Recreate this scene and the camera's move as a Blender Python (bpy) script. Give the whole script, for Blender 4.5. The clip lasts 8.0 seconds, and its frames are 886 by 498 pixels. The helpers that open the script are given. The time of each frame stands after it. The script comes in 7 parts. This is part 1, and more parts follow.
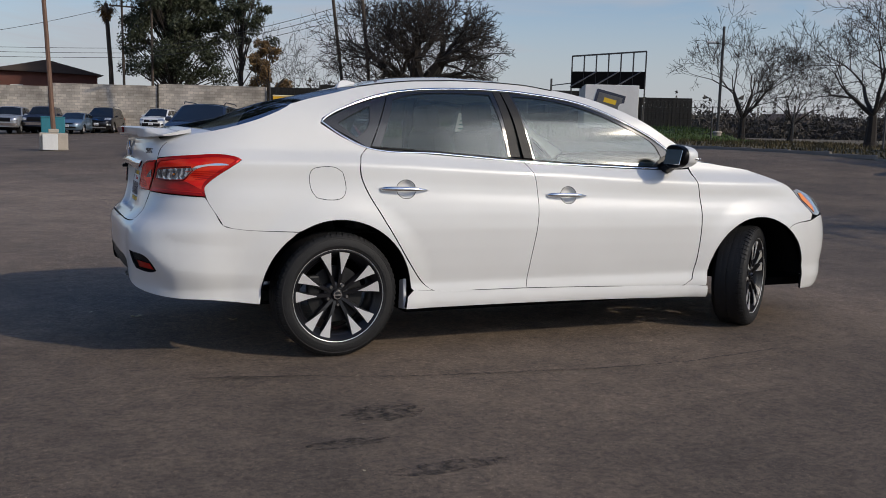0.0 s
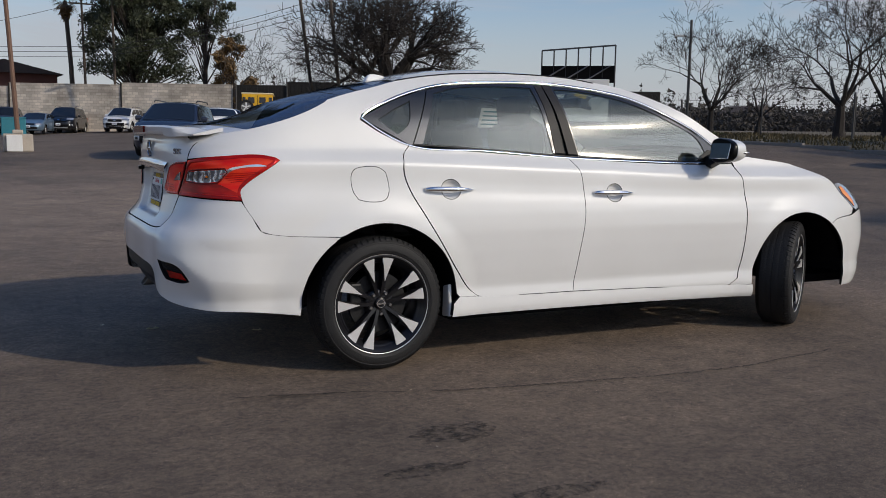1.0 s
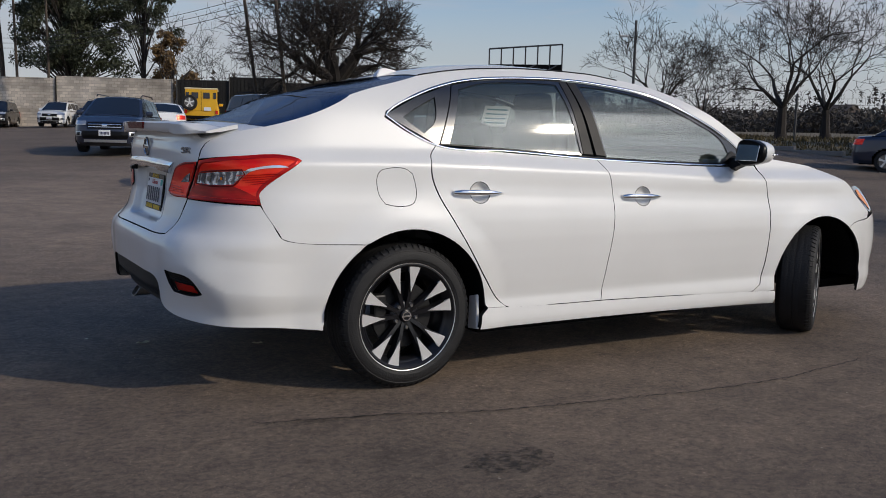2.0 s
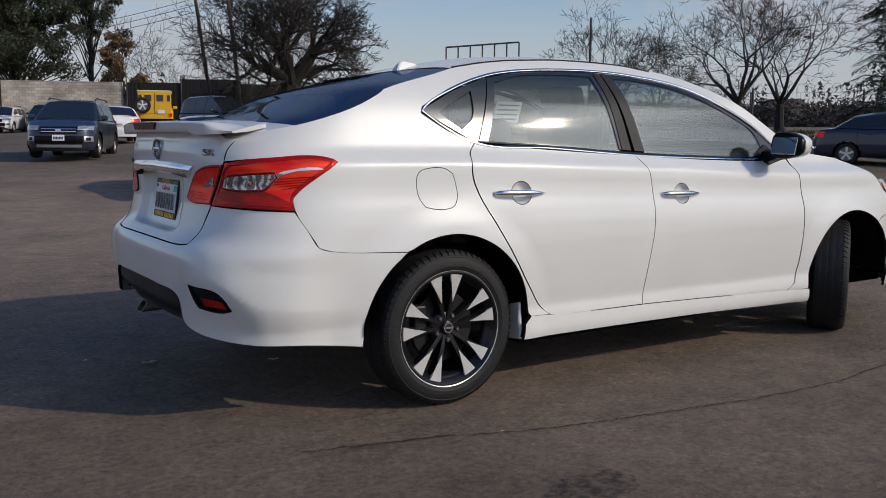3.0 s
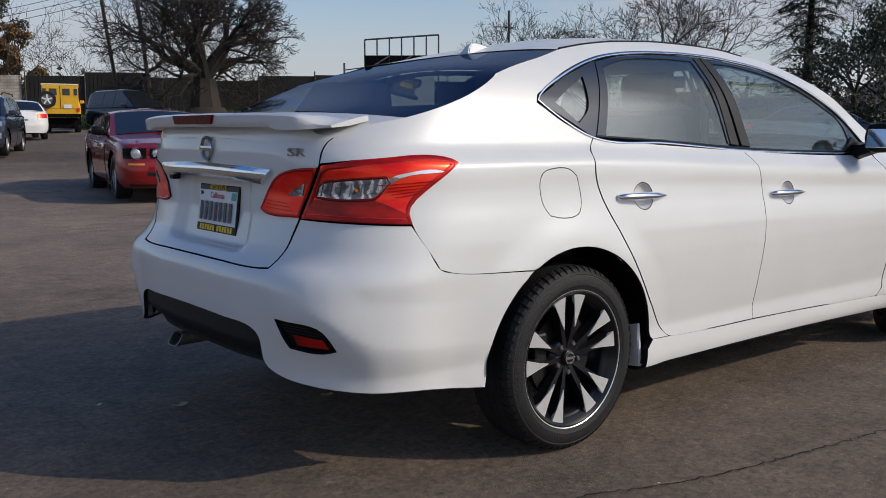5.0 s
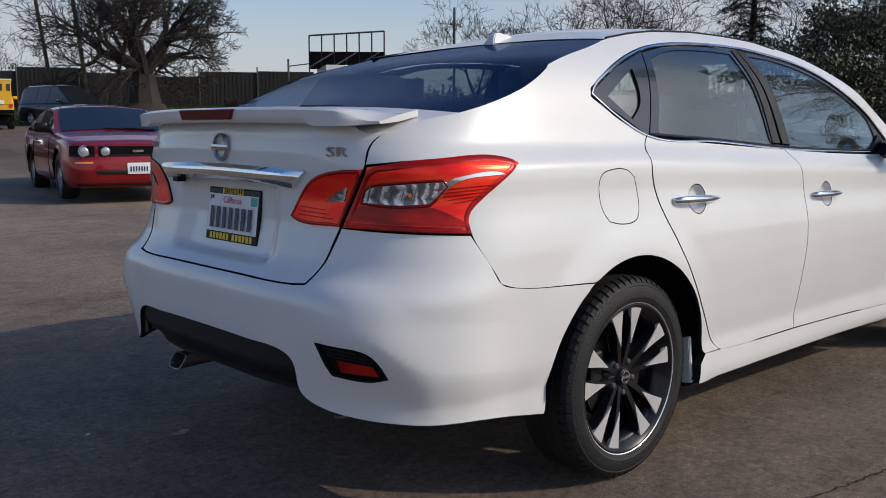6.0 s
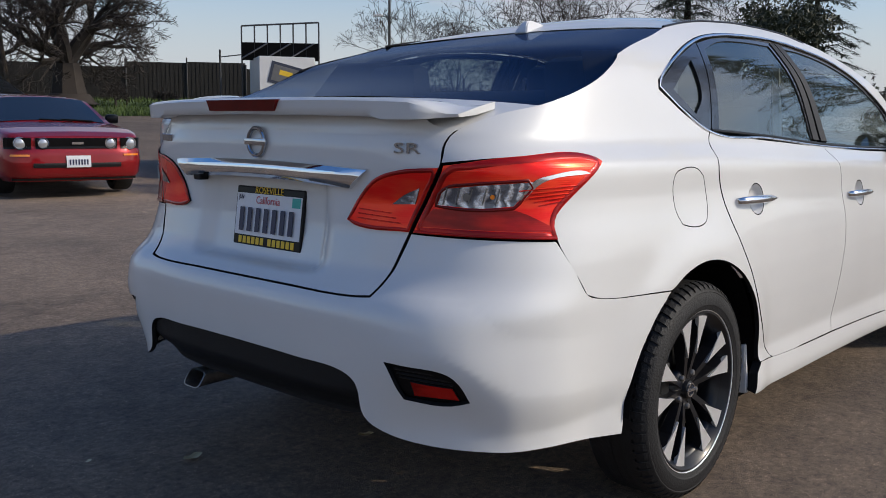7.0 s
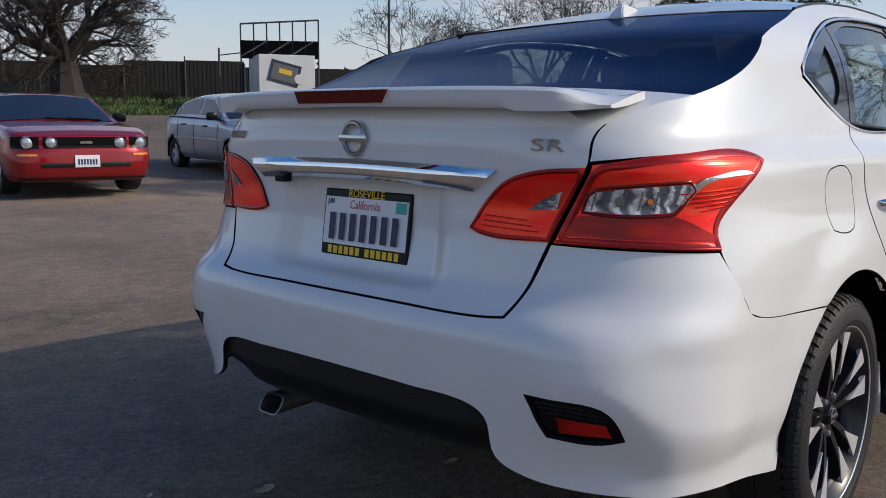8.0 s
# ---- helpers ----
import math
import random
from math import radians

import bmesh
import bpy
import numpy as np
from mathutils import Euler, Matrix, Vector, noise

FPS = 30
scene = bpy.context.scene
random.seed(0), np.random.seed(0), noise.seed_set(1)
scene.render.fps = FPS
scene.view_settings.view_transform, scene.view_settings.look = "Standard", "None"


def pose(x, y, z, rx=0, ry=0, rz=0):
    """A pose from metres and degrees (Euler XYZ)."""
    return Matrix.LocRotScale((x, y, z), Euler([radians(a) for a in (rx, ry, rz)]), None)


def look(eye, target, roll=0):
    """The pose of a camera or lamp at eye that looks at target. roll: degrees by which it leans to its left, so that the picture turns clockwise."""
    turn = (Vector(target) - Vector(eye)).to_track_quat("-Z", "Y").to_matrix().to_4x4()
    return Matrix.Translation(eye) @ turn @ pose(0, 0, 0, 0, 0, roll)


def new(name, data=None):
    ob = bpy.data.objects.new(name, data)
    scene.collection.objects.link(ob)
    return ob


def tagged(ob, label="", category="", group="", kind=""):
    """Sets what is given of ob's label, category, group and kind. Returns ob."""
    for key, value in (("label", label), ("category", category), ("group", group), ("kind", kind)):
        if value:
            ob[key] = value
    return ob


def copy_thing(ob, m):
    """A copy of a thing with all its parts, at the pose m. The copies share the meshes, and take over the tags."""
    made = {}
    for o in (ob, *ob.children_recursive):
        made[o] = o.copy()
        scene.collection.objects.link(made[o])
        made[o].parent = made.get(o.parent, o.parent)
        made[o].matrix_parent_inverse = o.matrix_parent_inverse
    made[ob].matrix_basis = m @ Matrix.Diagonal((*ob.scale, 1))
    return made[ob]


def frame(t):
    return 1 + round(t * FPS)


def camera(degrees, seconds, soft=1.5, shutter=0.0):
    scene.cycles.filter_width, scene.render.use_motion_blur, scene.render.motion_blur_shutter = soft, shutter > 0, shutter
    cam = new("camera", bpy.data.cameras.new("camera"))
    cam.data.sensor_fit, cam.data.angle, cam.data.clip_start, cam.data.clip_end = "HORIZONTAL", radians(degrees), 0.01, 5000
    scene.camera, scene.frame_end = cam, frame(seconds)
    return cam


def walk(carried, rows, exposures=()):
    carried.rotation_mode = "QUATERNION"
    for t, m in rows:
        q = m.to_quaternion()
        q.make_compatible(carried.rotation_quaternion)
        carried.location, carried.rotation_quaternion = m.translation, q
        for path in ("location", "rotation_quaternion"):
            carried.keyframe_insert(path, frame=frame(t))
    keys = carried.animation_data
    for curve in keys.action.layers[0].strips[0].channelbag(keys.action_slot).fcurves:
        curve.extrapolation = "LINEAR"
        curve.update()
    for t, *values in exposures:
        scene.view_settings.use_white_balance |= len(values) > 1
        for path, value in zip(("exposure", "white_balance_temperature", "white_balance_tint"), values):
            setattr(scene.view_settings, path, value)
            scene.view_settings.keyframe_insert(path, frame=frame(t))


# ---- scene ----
cam = camera(53.2, 8.0, soft=0.9)
PATH = [
    (0, (-1.382, -5.066, 1.104), (-0.547, -3.264, 0.864), 1.7),
    (0.5, (-1.52, -4.88, 1.115), (-0.633, -3.104, 0.87), 1.6),
    (1, (-1.624, -4.639, 1.098), (-0.72, -2.872, 0.851), 1.0),
    (2.5, (-1.919, -3.956, 1.097), (-0.84, -2.29, 0.848), 1.3),
    (3, (-1.986, -3.738, 1.082), (-0.878, -2.091, 0.833), 0.5),
    (3.5, (-2.042, -3.517, 1.085), (-0.901, -1.893, 0.836), 0.5),
    (4, (-2.092, -3.292, 1.077), (-0.912, -1.696, 0.823), 0.7),
    (4.5, (-2.17, -3.049, 1.081), (-0.947, -1.487, 0.823), 0.4),
    (6, (-2.258, -2.376, 1.079), (-0.891, -0.94, 0.812), 0.2),
    (6.5, (-2.3, -2.159, 1.073), (-0.88, -0.776, 0.803), 0.5),
    (7, (-2.344, -1.954, 1.078), (-0.869, -0.633, 0.798), 0.6),
    (7.5, (-2.344, -1.756, 1.062), (-0.842, -0.466, 0.777), 0.5),
    (8, (-2.329, -1.539, 1.065), (-0.848, -0.225, 0.781), 0.4),
]
walk(cam, [(t, look(eye, target, roll)) for t, eye, target, roll in PATH], exposures=[(0.0, -0.30), (2.5, -0.30), (4.5, -0.20), (6.5, -0.05), (8.0, 0.05)])

# ---- world, sun, exposure ----
SUN = Vector((1.07, -1.42, 1.0)).normalized()
world = bpy.data.worlds.new("sky")
scene.world = world
world.use_nodes = True
wn, wl = world.node_tree.nodes, world.node_tree.links
wn.clear()
w_out = wn.new("ShaderNodeOutputWorld")
w_bg = wn.new("ShaderNodeBackground")
w_sky = wn.new("ShaderNodeTexSky")
w_sky.sky_type = 'NISHITA'
w_sky.sun_disc = False
w_sky.sun_elevation = math.asin(SUN.z)
w_sky.sun_rotation = math.atan2(SUN.x, SUN.y)
w_sky.dust_density = 0.3
w_sky.ozone_density = 3.0
w_sky.air_density = 1.1
w_bg.inputs["Strength"].default_value = 0.138
# thin high cloud drawn out in streaks
w_co = wn.new("ShaderNodeTexCoord")
w_map = wn.new("ShaderNodeMapping")
w_map.inputs["Scale"].default_value = (1.0, 1.6, 4.5)
w_map.inputs["Rotation"].default_value = (0.1, 0.25, 0.5)
w_no = wn.new("ShaderNodeTexNoise")
w_no.inputs["Scale"].default_value = 1.7
w_no.inputs["Detail"].default_value = 7.0
w_no.inputs["Roughness"].default_value = 0.55
w_no.inputs["Distortion"].default_value = 0.5
w_rm = wn.new("ShaderNodeValToRGB")
w_rm.color_ramp.elements[0].position, w_rm.color_ramp.elements[1].position = 0.36, 0.56
w_rm.color_ramp.elements[0].color = (0.06, 0.06, 0.06, 1)
w_rm.color_ramp.elements[1].color = (0.92, 0.92, 0.92, 1)
wl.new(w_co.outputs["Generated"], w_map.inputs["Vector"])
wl.new(w_map.outputs["Vector"], w_no.inputs["Vector"])
wl.new(w_no.outputs["Fac"], w_rm.inputs["Fac"])


def w_range(src, a, b, c, d):
    r = wn.new("ShaderNodeMapRange")
    r.interpolation_type = 'SMOOTHSTEP'
    r.inputs["From Min"].default_value, r.inputs["From Max"].default_value = a, b
    r.inputs["To Min"].default_value, r.inputs["To Max"].default_value = c, d
    wl.new(src, r.inputs["Value"])
    return r.outputs["Result"]


def w_math(kind, a, b):
    m = wn.new("ShaderNodeMath")
    m.operation = kind
    for k, v in enumerate((a, b)):
        if isinstance(v, float):
            m.inputs[k].default_value = v
        else:
            wl.new(v, m.inputs[k])
    return m.outputs[0]


def w_dot(v):
    d = wn.new("ShaderNodeVectorMath")
    d.operation = 'DOT_PRODUCT'
    wl.new(w_co.outputs["Generated"], d.inputs[0])
    d.inputs[1].default_value = v
    return d.outputs["Value"]


# the cloud lies low and to the sun's half of the sky; the rest is clear blue
w_low = w_range(w_dot((0, 0, 1)), 0.22, 0.56, 0.95, 0.04)
w_half = w_range(w_dot((0.78, 0.62, 0)), -0.55, 0.15, 1.15, 1.0)
w_bank = w_math('MULTIPLY', w_math('MULTIPLY', w_rm.outputs["Color"], w_low), w_half)
# thin cloud in front of the sun scatters its light forwards
w_near = w_dot(SUN)
w_veil = w_range(w_near, 0.76, 1.0, 0.0, 0.85)
w_haze = w_range(w_dot((0, 0, 1)), 0.02, 0.24, 0.92, 0.0)
w_fac = w_math('MAXIMUM', w_math('MAXIMUM', w_bank, w_haze), w_math('MULTIPLY', w_veil, w_range(w_no.outputs["Fac"], 0.25, 0.6, 0.6, 1.0)))
w_glow = w_math('ADD', w_range(w_near, 0.66, 0.96, 1.0, 2.2), w_range(w_near, 0.95, 1.0, 0.0, 6.0))
w_cloud = wn.new("ShaderNodeVectorMath")
w_cloud.operation = 'SCALE'
w_cloud.inputs[0].default_value = (4.0, 4.1, 4.5)
wl.new(w_glow, w_cloud.inputs["Scale"])
w_sat = wn.new("ShaderNodeHueSaturation")
w_sat.inputs["Saturation"].default_value = 1.25
w_sat.inputs["Hue"].default_value = 0.508
wl.new(w_sky.outputs["Color"], w_sat.inputs["Color"])
w_mix = wn.new("ShaderNodeMixRGB")
wl.new(w_fac, w_mix.inputs["Fac"])
wl.new(w_sat.outputs["Color"], w_mix.inputs["Color1"])
wl.new(w_cloud.outputs["Vector"], w_mix.inputs["Color2"])
wl.new(w_mix.outputs["Color"], w_bg.inputs["Color"])
wl.new(w_bg.outputs["Background"], w_out.inputs["Surface"])

sun = new("sun", bpy.data.lights.new("sun", 'SUN'))
sun.data.energy = 2.6
sun.data.angle = radians(0.5)
sun.data.color = (1.0, 0.875, 0.69)
sun.matrix_world = look((0, 0, 30), Vector((0, 0, 30)) - SUN)

# ---- materials ----
def node_mat(name):
    m = bpy.data.materials.new(name)
    m.use_nodes = True
    n, l = m.node_tree.nodes, m.node_tree.links
    return m, n, l, n["Principled BSDF"]


def surface(name, color, rough=0.5, metal=0.0, vary=0.15, scale=8.0, bump=0.0, bump_scale=60.0, coat=0.0, coat_rough=0.03, spec=0.5, stretch=(1, 1, 1), rvary=0.1):
    """A surface with stains at a broad scale and grain at a fine one."""
    m, n, l, b = node_mat(name)
    co = n.new("ShaderNodeTexCoord")
    mp = n.new("ShaderNodeMapping")
    mp.inputs["Scale"].default_value = stretch
    l.new(co.outputs["Object"], mp.inputs["Vector"])
    big = n.new("ShaderNodeTexNoise")
    big.inputs["Scale"].default_value = scale
    big.inputs["Detail"].default_value = 5
    fine = n.new("ShaderNodeTexNoise")
    fine.inputs["Scale"].default_value = scale * 14
    fine.inputs["Detail"].default_value = 3
    l.new(mp.outputs["Vector"], big.inputs["Vector"])
    l.new(mp.outputs["Vector"], fine.inputs["Vector"])
    add = n.new("ShaderNodeMath")
    add.operation = 'ADD'
    l.new(big.outputs["Fac"], add.inputs[0])
    l.new(fine.outputs["Fac"], add.inputs[1])
    ramp = n.new("ShaderNodeMapRange")
    ramp.inputs["From Min"].default_value, ramp.inputs["From Max"].default_value = 0.6, 1.4
    ramp.inputs["To Min"].default_value, ramp.inputs["To Max"].default_value = 1 - vary, 1 + vary
    l.new(add.outputs[0], ramp.inputs["Value"])
    mul = n.new("ShaderNodeVectorMath")
    mul.operation = 'SCALE'
    mul.inputs[0].default_value = color
    l.new(ramp.outputs["Result"], mul.inputs["Scale"])
    l.new(mul.outputs["Vector"], b.inputs["Base Color"])
    rr = n.new("ShaderNodeMapRange")
    rr.inputs["To Min"].default_value, rr.inputs["To Max"].default_value = max(0.02, rough - rvary * rough), min(1, rough + rvary * rough)
    l.new(big.outputs["Fac"], rr.inputs["Value"])
    l.new(rr.outputs["Result"], b.inputs["Roughness"])
    b.inputs["Metallic"].default_value = metal
    b.inputs["Coat Weight"].default_value = coat
    b.inputs["Coat Roughness"].default_value = coat_rough
    b.inputs["Specular IOR Level"].default_value = spec
    if bump:
        bn = n.new("ShaderNodeTexNoise")
        bn.inputs["Scale"].default_value = bump_scale
        bn.inputs["Detail"].default_value = 4
        l.new(mp.outputs["Vector"], bn.inputs["Vector"])
        bp = n.new("ShaderNodeBump")
        bp.inputs["Strength"].default_value = bump
        bp.inputs["Distance"].default_value = 0.01
        l.new(bn.outputs["Fac"], bp.inputs["Height"])
        l.new(bp.outputs["Normal"], b.inputs["Normal"])
    return m


def paint(name, color, metal=0.25, rough=0.38, coat=1.0, flake=0.04, spec=0.12):
    """Car paint: a flaked base under a clear coat."""
    m, n, l, b = node_mat(name)
    co = n.new("ShaderNodeTexCoord")
    fl = n.new("ShaderNodeTexNoise")
    fl.inputs["Scale"].default_value = 900
    dirt = n.new("ShaderNodeTexNoise")
    dirt.inputs["Scale"].default_value = 2.5
    dirt.inputs["Detail"].default_value = 6
    l.new(co.outputs["Object"], fl.inputs["Vector"])
    l.new(co.outputs["Object"], dirt.inputs["Vector"])
    add = n.new("ShaderNodeMath")
    add.operation = 'ADD'
    l.new(fl.outputs["Fac"], add.inputs[0])
    l.new(dirt.outputs["Fac"], add.inputs[1])
    rg = n.new("ShaderNodeMapRange")
    rg.inputs["From Min"].default_value, rg.inputs["From Max"].default_value = 0.7, 1.3
    rg.inputs["To Min"].default_value, rg.inputs["To Max"].default_value = 1 - flake, 1 + flake
    l.new(add.outputs[0], rg.inputs["Value"])
    sc = n.new("ShaderNodeVectorMath")
    sc.operation = 'SCALE'
    sc.inputs[0].default_value = color
    l.new(rg.outputs["Result"], sc.inputs["Scale"])
    l.new(sc.outputs["Vector"], b.inputs["Base Color"])
    b.inputs["Metallic"].default_value = metal
    b.inputs["Roughness"].default_value = rough
    b.inputs["Specular IOR Level"].default_value = spec
    b.inputs["Coat Weight"].default_value = coat
    b.inputs["Coat Roughness"].default_value = 0.025
    return m


def glass_mat(name, tint, rough=0.0, base=0.06, rise=4.5, sheen=(0.95, 0.97, 1.0), sky_sheen=0.0, haze=0.0):
    """Thin tinted pane: a mirror coat over a see-through sheet."""
    m, n, l, b = node_mat(name)
    out = n["Material Output"]
    tr = n.new("ShaderNodeBsdfTransparent")
    tr.inputs["Color"].default_value = (*tint, 1)
    gl = n.new("ShaderNodeBsdfGlossy")
    gl.inputs["Roughness"].default_value = rough
    gl.inputs["Color"].default_value = (*sheen, 1)
    lw = n.new("ShaderNodeLayerWeight")
    lw.inputs["Blend"].default_value = 0.5
    pw = n.new("ShaderNodeMath")
    pw.operation = 'POWER'
    pw.inputs[1].default_value = rise
    fr = n.new("ShaderNodeMapRange")
    fr.inputs["To Min"].default_value = base
    l.new(lw.outputs["Facing"], pw.inputs[0])
    l.new(pw.outputs[0], fr.inputs["Value"])
    mx = n.new("ShaderNodeMixShader")
    l.new(fr.outputs["Result"], mx.inputs["Fac"])
    l.new(tr.outputs["BSDF"], mx.inputs[1])
    l.new(gl.outputs["BSDF"], mx.inputs[2])
    if haze:
        soft = n.new("ShaderNodeBsdfGlossy")
        soft.inputs["Roughness"].default_value = 0.07
        both = n.new("ShaderNodeMixShader")
        both.inputs["Fac"].default_value = haze
        l.new(gl.outputs["BSDF"], both.inputs[1])
        l.new(soft.outputs["BSDF"], both.inputs[2])
        l.new(both.outputs["Shader"], mx.inputs[2])
    if sky_sheen:
        # a diffuse grey-green film paints in the pane's pale sky reflection
        df = n.new("ShaderNodeBsdfDiffuse")
        df.inputs["Color"].default_value = (0.34, 0.43, 0.37, 1)
        film = n.new("ShaderNodeMixShader")
        co = n.new("ShaderNodeTexCoord")
        no = n.new("ShaderNodeTexNoise")
        no.inputs["Scale"].default_value, no.inputs["Detail"].default_value = 3.0, 6
        mr = n.new("ShaderNodeMapRange")
        mr.inputs["To Min"].default_value, mr.inputs["To Max"].default_value = sky_sheen * 0.6, sky_sheen * 1.4
        l.new(co.outputs["Object"], no.inputs["Vector"])
        l.new(no.outputs["Fac"], mr.inputs["Value"])
        l.new(mr.outputs["Result"], film.inputs["Fac"])
        l.new(mx.outputs["Shader"], film.inputs[1])
        l.new(df.outputs["BSDF"], film.inputs[2])
        l.new(film.outputs["Shader"], out.inputs["Surface"])
    else:
        l.new(mx.outputs["Shader"], out.inputs["Surface"])
    return m


M_WHITE = paint("pearl_white_paint", (0.70, 0.70, 0.69), metal=0.05, rough=0.40, spec=0.18)
M_GLASS = glass_mat("tinted_side_glass", (0.60, 0.66, 0.62), base=0.11, rise=3.4, haze=0.35, sky_sheen=0.04, sheen=(0.95, 0.97, 0.88))
M_RGLASS = glass_mat("dark_rear_glass", (0.50, 0.56, 0.58), base=0.04, sheen=(0.20, 0.27, 0.42))
M_INNERPANE, _n, _l, _b = node_mat("inner_glass_face")
_t = _n.new("ShaderNodeBsdfTransparent")
_l.new(_t.outputs["BSDF"], _n["Material Output"].inputs["Surface"])
M_WSHIELD = glass_mat("windscreen_glass", (0.75, 0.80, 0.78), base=0.07)
M_FARGLASS = surface("dark_car_glass", (0.012, 0.014, 0.017), rough=0.06, vary=0.2, spec=0.9)
M_BLACKTRIM = surface("gloss_black_trim", (0.006, 0.006, 0.007), rough=0.30, vary=0.2, coat=0.04, spec=0.15)
M_PILLAR = surface("gloss_black_pillar", (0.016, 0.016, 0.017), rough=0.16, vary=0.2, coat=0.5, spec=0.6)
# near black for panel edges: stands in for the shade inside the gaps
M_GAPSHADE = surface("gap_shade", (0.010, 0.010, 0.011), rough=0.8, vary=0.2, spec=0.2)
M_SATIN = surface("satin_black_trim", (0.020, 0.020, 0.022), rough=0.50, spec=0.22, vary=0.15, scale=20)
M_PLASTIC = surface("black_plastic", (0.009, 0.009, 0.010), rough=0.50, spec=0.3, vary=0.2, scale=20, bump=0.15, bump_scale=400)
M_DARK = surface("dark_underbody", (0.004, 0.004, 0.0045), rough=0.9, vary=0.3, spec=0.1)
M_RUBBER = surface("tyre_rubber", (0.012, 0.012, 0.013), rough=0.62, spec=0.35, vary=0.35, scale=14, bump=0.3, bump_scale=150)
M_CHROME = surface("chrome", (0.80, 0.81, 0.83), rough=0.06, metal=1.0, vary=0.03)
M_BADGE = surface("bright_badge_chrome", (0.50, 0.52, 0.56), rough=0.08, metal=1.0, vary=0.05)
M_ALLOY = surface("machined_alloy", (0.78, 0.78, 0.78), rough=0.30, metal=0.55, vary=0.06, scale=30)
M_WHEELBLACK = surface("black_wheel_paint", (0.008, 0.008, 0.010), rough=0.30, vary=0.2, coat=0.15, spec=0.3)
M_DISC = surface("brake_disc_iron", (0.020, 0.020, 0.021), rough=0.5, metal=0.6, vary=0.3)
M_BRAKE = surface("smoked_red_lens", (0.12, 0.003, 0.002), rough=0.15, vary=0.2, scale=30, coat=0.15, spec=0.25)
M_STEEL = surface("brake_steel", (0.22, 0.21, 0.20), rough=0.4, metal=0.9, vary=0.2)


def lens_mat(name, deep, bright, pitch=420.0, metal=0.0, facets=0.0):
    """A moulded lamp lens: fine ribs, facets behind, patches of deeper and brighter colour."""
    m, n, l, b = node_mat(name)
    co = n.new("ShaderNodeTexCoord")
    mp = n.new("ShaderNodeMapping")
    mp.inputs["Scale"].default_value = (1, 1, 3.5)
    l.new(co.outputs["Object"], mp.inputs["Vector"])
    no = n.new("ShaderNodeTexNoise")
    no.inputs["Scale"].default_value, no.inputs["Detail"].default_value = 7.0, 3
    l.new(mp.outputs["Vector"], no.inputs["Vector"])
    rp = n.new("ShaderNodeValToRGB")
    rp.color_ramp.elements[0].position, rp.color_ramp.elements[1].position = 0.40, 0.60
    rp.color_ramp.elements[0].color, rp.color_ramp.elements[1].color = (*deep, 1), (*bright, 1)
    wv = n.new("ShaderNodeTexWave")
    wv.bands_direction = 'Z'
    wv.inputs["Scale"].default_value, wv.inputs["Distortion"].default_value = pitch / 6.283, 0.0
    l.new(co.outputs["Object"], wv.inputs["Vector"])
    height = wv.outputs["Fac"]
    shade = no.outputs["Fac"]
    if facets:
        fl = n.new("ShaderNodeTexWave")
        fl.bands_direction = 'X'
        fl.inputs["Scale"].default_value, fl.inputs["Distortion"].default_value, fl.inputs["Detail"].default_value, fl.inputs["Detail Scale"].default_value = facets, 5.0, 3.0, 2.0
        l.new(co.outputs["Object"], fl.inputs["Vector"])
        height = shade = fl.outputs["Fac"]
        rp.color_ramp.elements[0].position, rp.color_ramp.elements[1].position = 0.35, 0.95
    l.new(shade, rp.inputs["Fac"])
    l.new(rp.outputs["Color"], b.inputs["Base Color"])
    bp = n.new("ShaderNodeBump")
    bp.inputs["Strength"].default_value, bp.inputs["Distance"].default_value = (0.35 if facets else 0.04), 0.004
    l.new(height, bp.inputs["Height"])
    l.new(bp.outputs["Normal"], b.inputs["Normal"])
    b.inputs["Roughness"].default_value = 0.25
    b.inputs["Metallic"].default_value = metal
    b.inputs["Specular IOR Level"].default_value = 0.15
    b.inputs["Coat Weight"].default_value = 0.4
    b.inputs["Coat Roughness"].default_value = 0.02
    return m


M_RED = lens_mat("red_lens", (0.95, 0.012, 0.008), (1.0, 0.060, 0.022), metal=0.55)
M_DEEPRED = lens_mat("deep_red_lens", (0.24, 0.003, 0.003), (0.48, 0.008, 0.005), metal=0.3)
M_CLEARLENS = lens_mat("clear_lens", (0.16, 0.17, 0.20), (0.74, 0.75, 0.78), metal=0.75, facets=14.0)
M_HEADLAMP = surface("headlamp_glass", (0.50, 0.51, 0.53), rough=0.10, metal=0.6, vary=0.35, scale=30, coat=1.0)
M_AMBER = surface("amber_lens", (0.85, 0.24, 0.02), rough=0.12, vary=0.15, scale=30, coat=1.0)
M_SHELF = surface("black_shelf_cloth", (0.012, 0.012, 0.014), rough=0.95, vary=0.2, scale=20)
M_BEIGE = surface("beige_interior", (0.50, 0.46, 0.40), rough=0.75, vary=0.12, scale=12)
M_GREYSEAT = surface("charcoal_seat_cloth", (0.055, 0.055, 0.057), rough=0.9, vary=0.2, scale=20)
M_PLATEWHITE = surface("plate_white", (0.74, 0.75, 0.78), rough=0.4, vary=0.04)
M_NAVY = surface("plate_navy", (0.008, 0.012, 0.055), rough=0.4, vary=0.1)
M_YELLOWPRINT = surface("yellow_print", (0.80, 0.52, 0.03), rough=0.5, vary=0.05)
M_REDPRINT = surface("red_print", (0.55, 0.10, 0.12), rough=0.5, vary=0.05)
M_TEAL = surface("teal_sticker", (0.05, 0.42, 0.36), rough=0.5, vary=0.05)
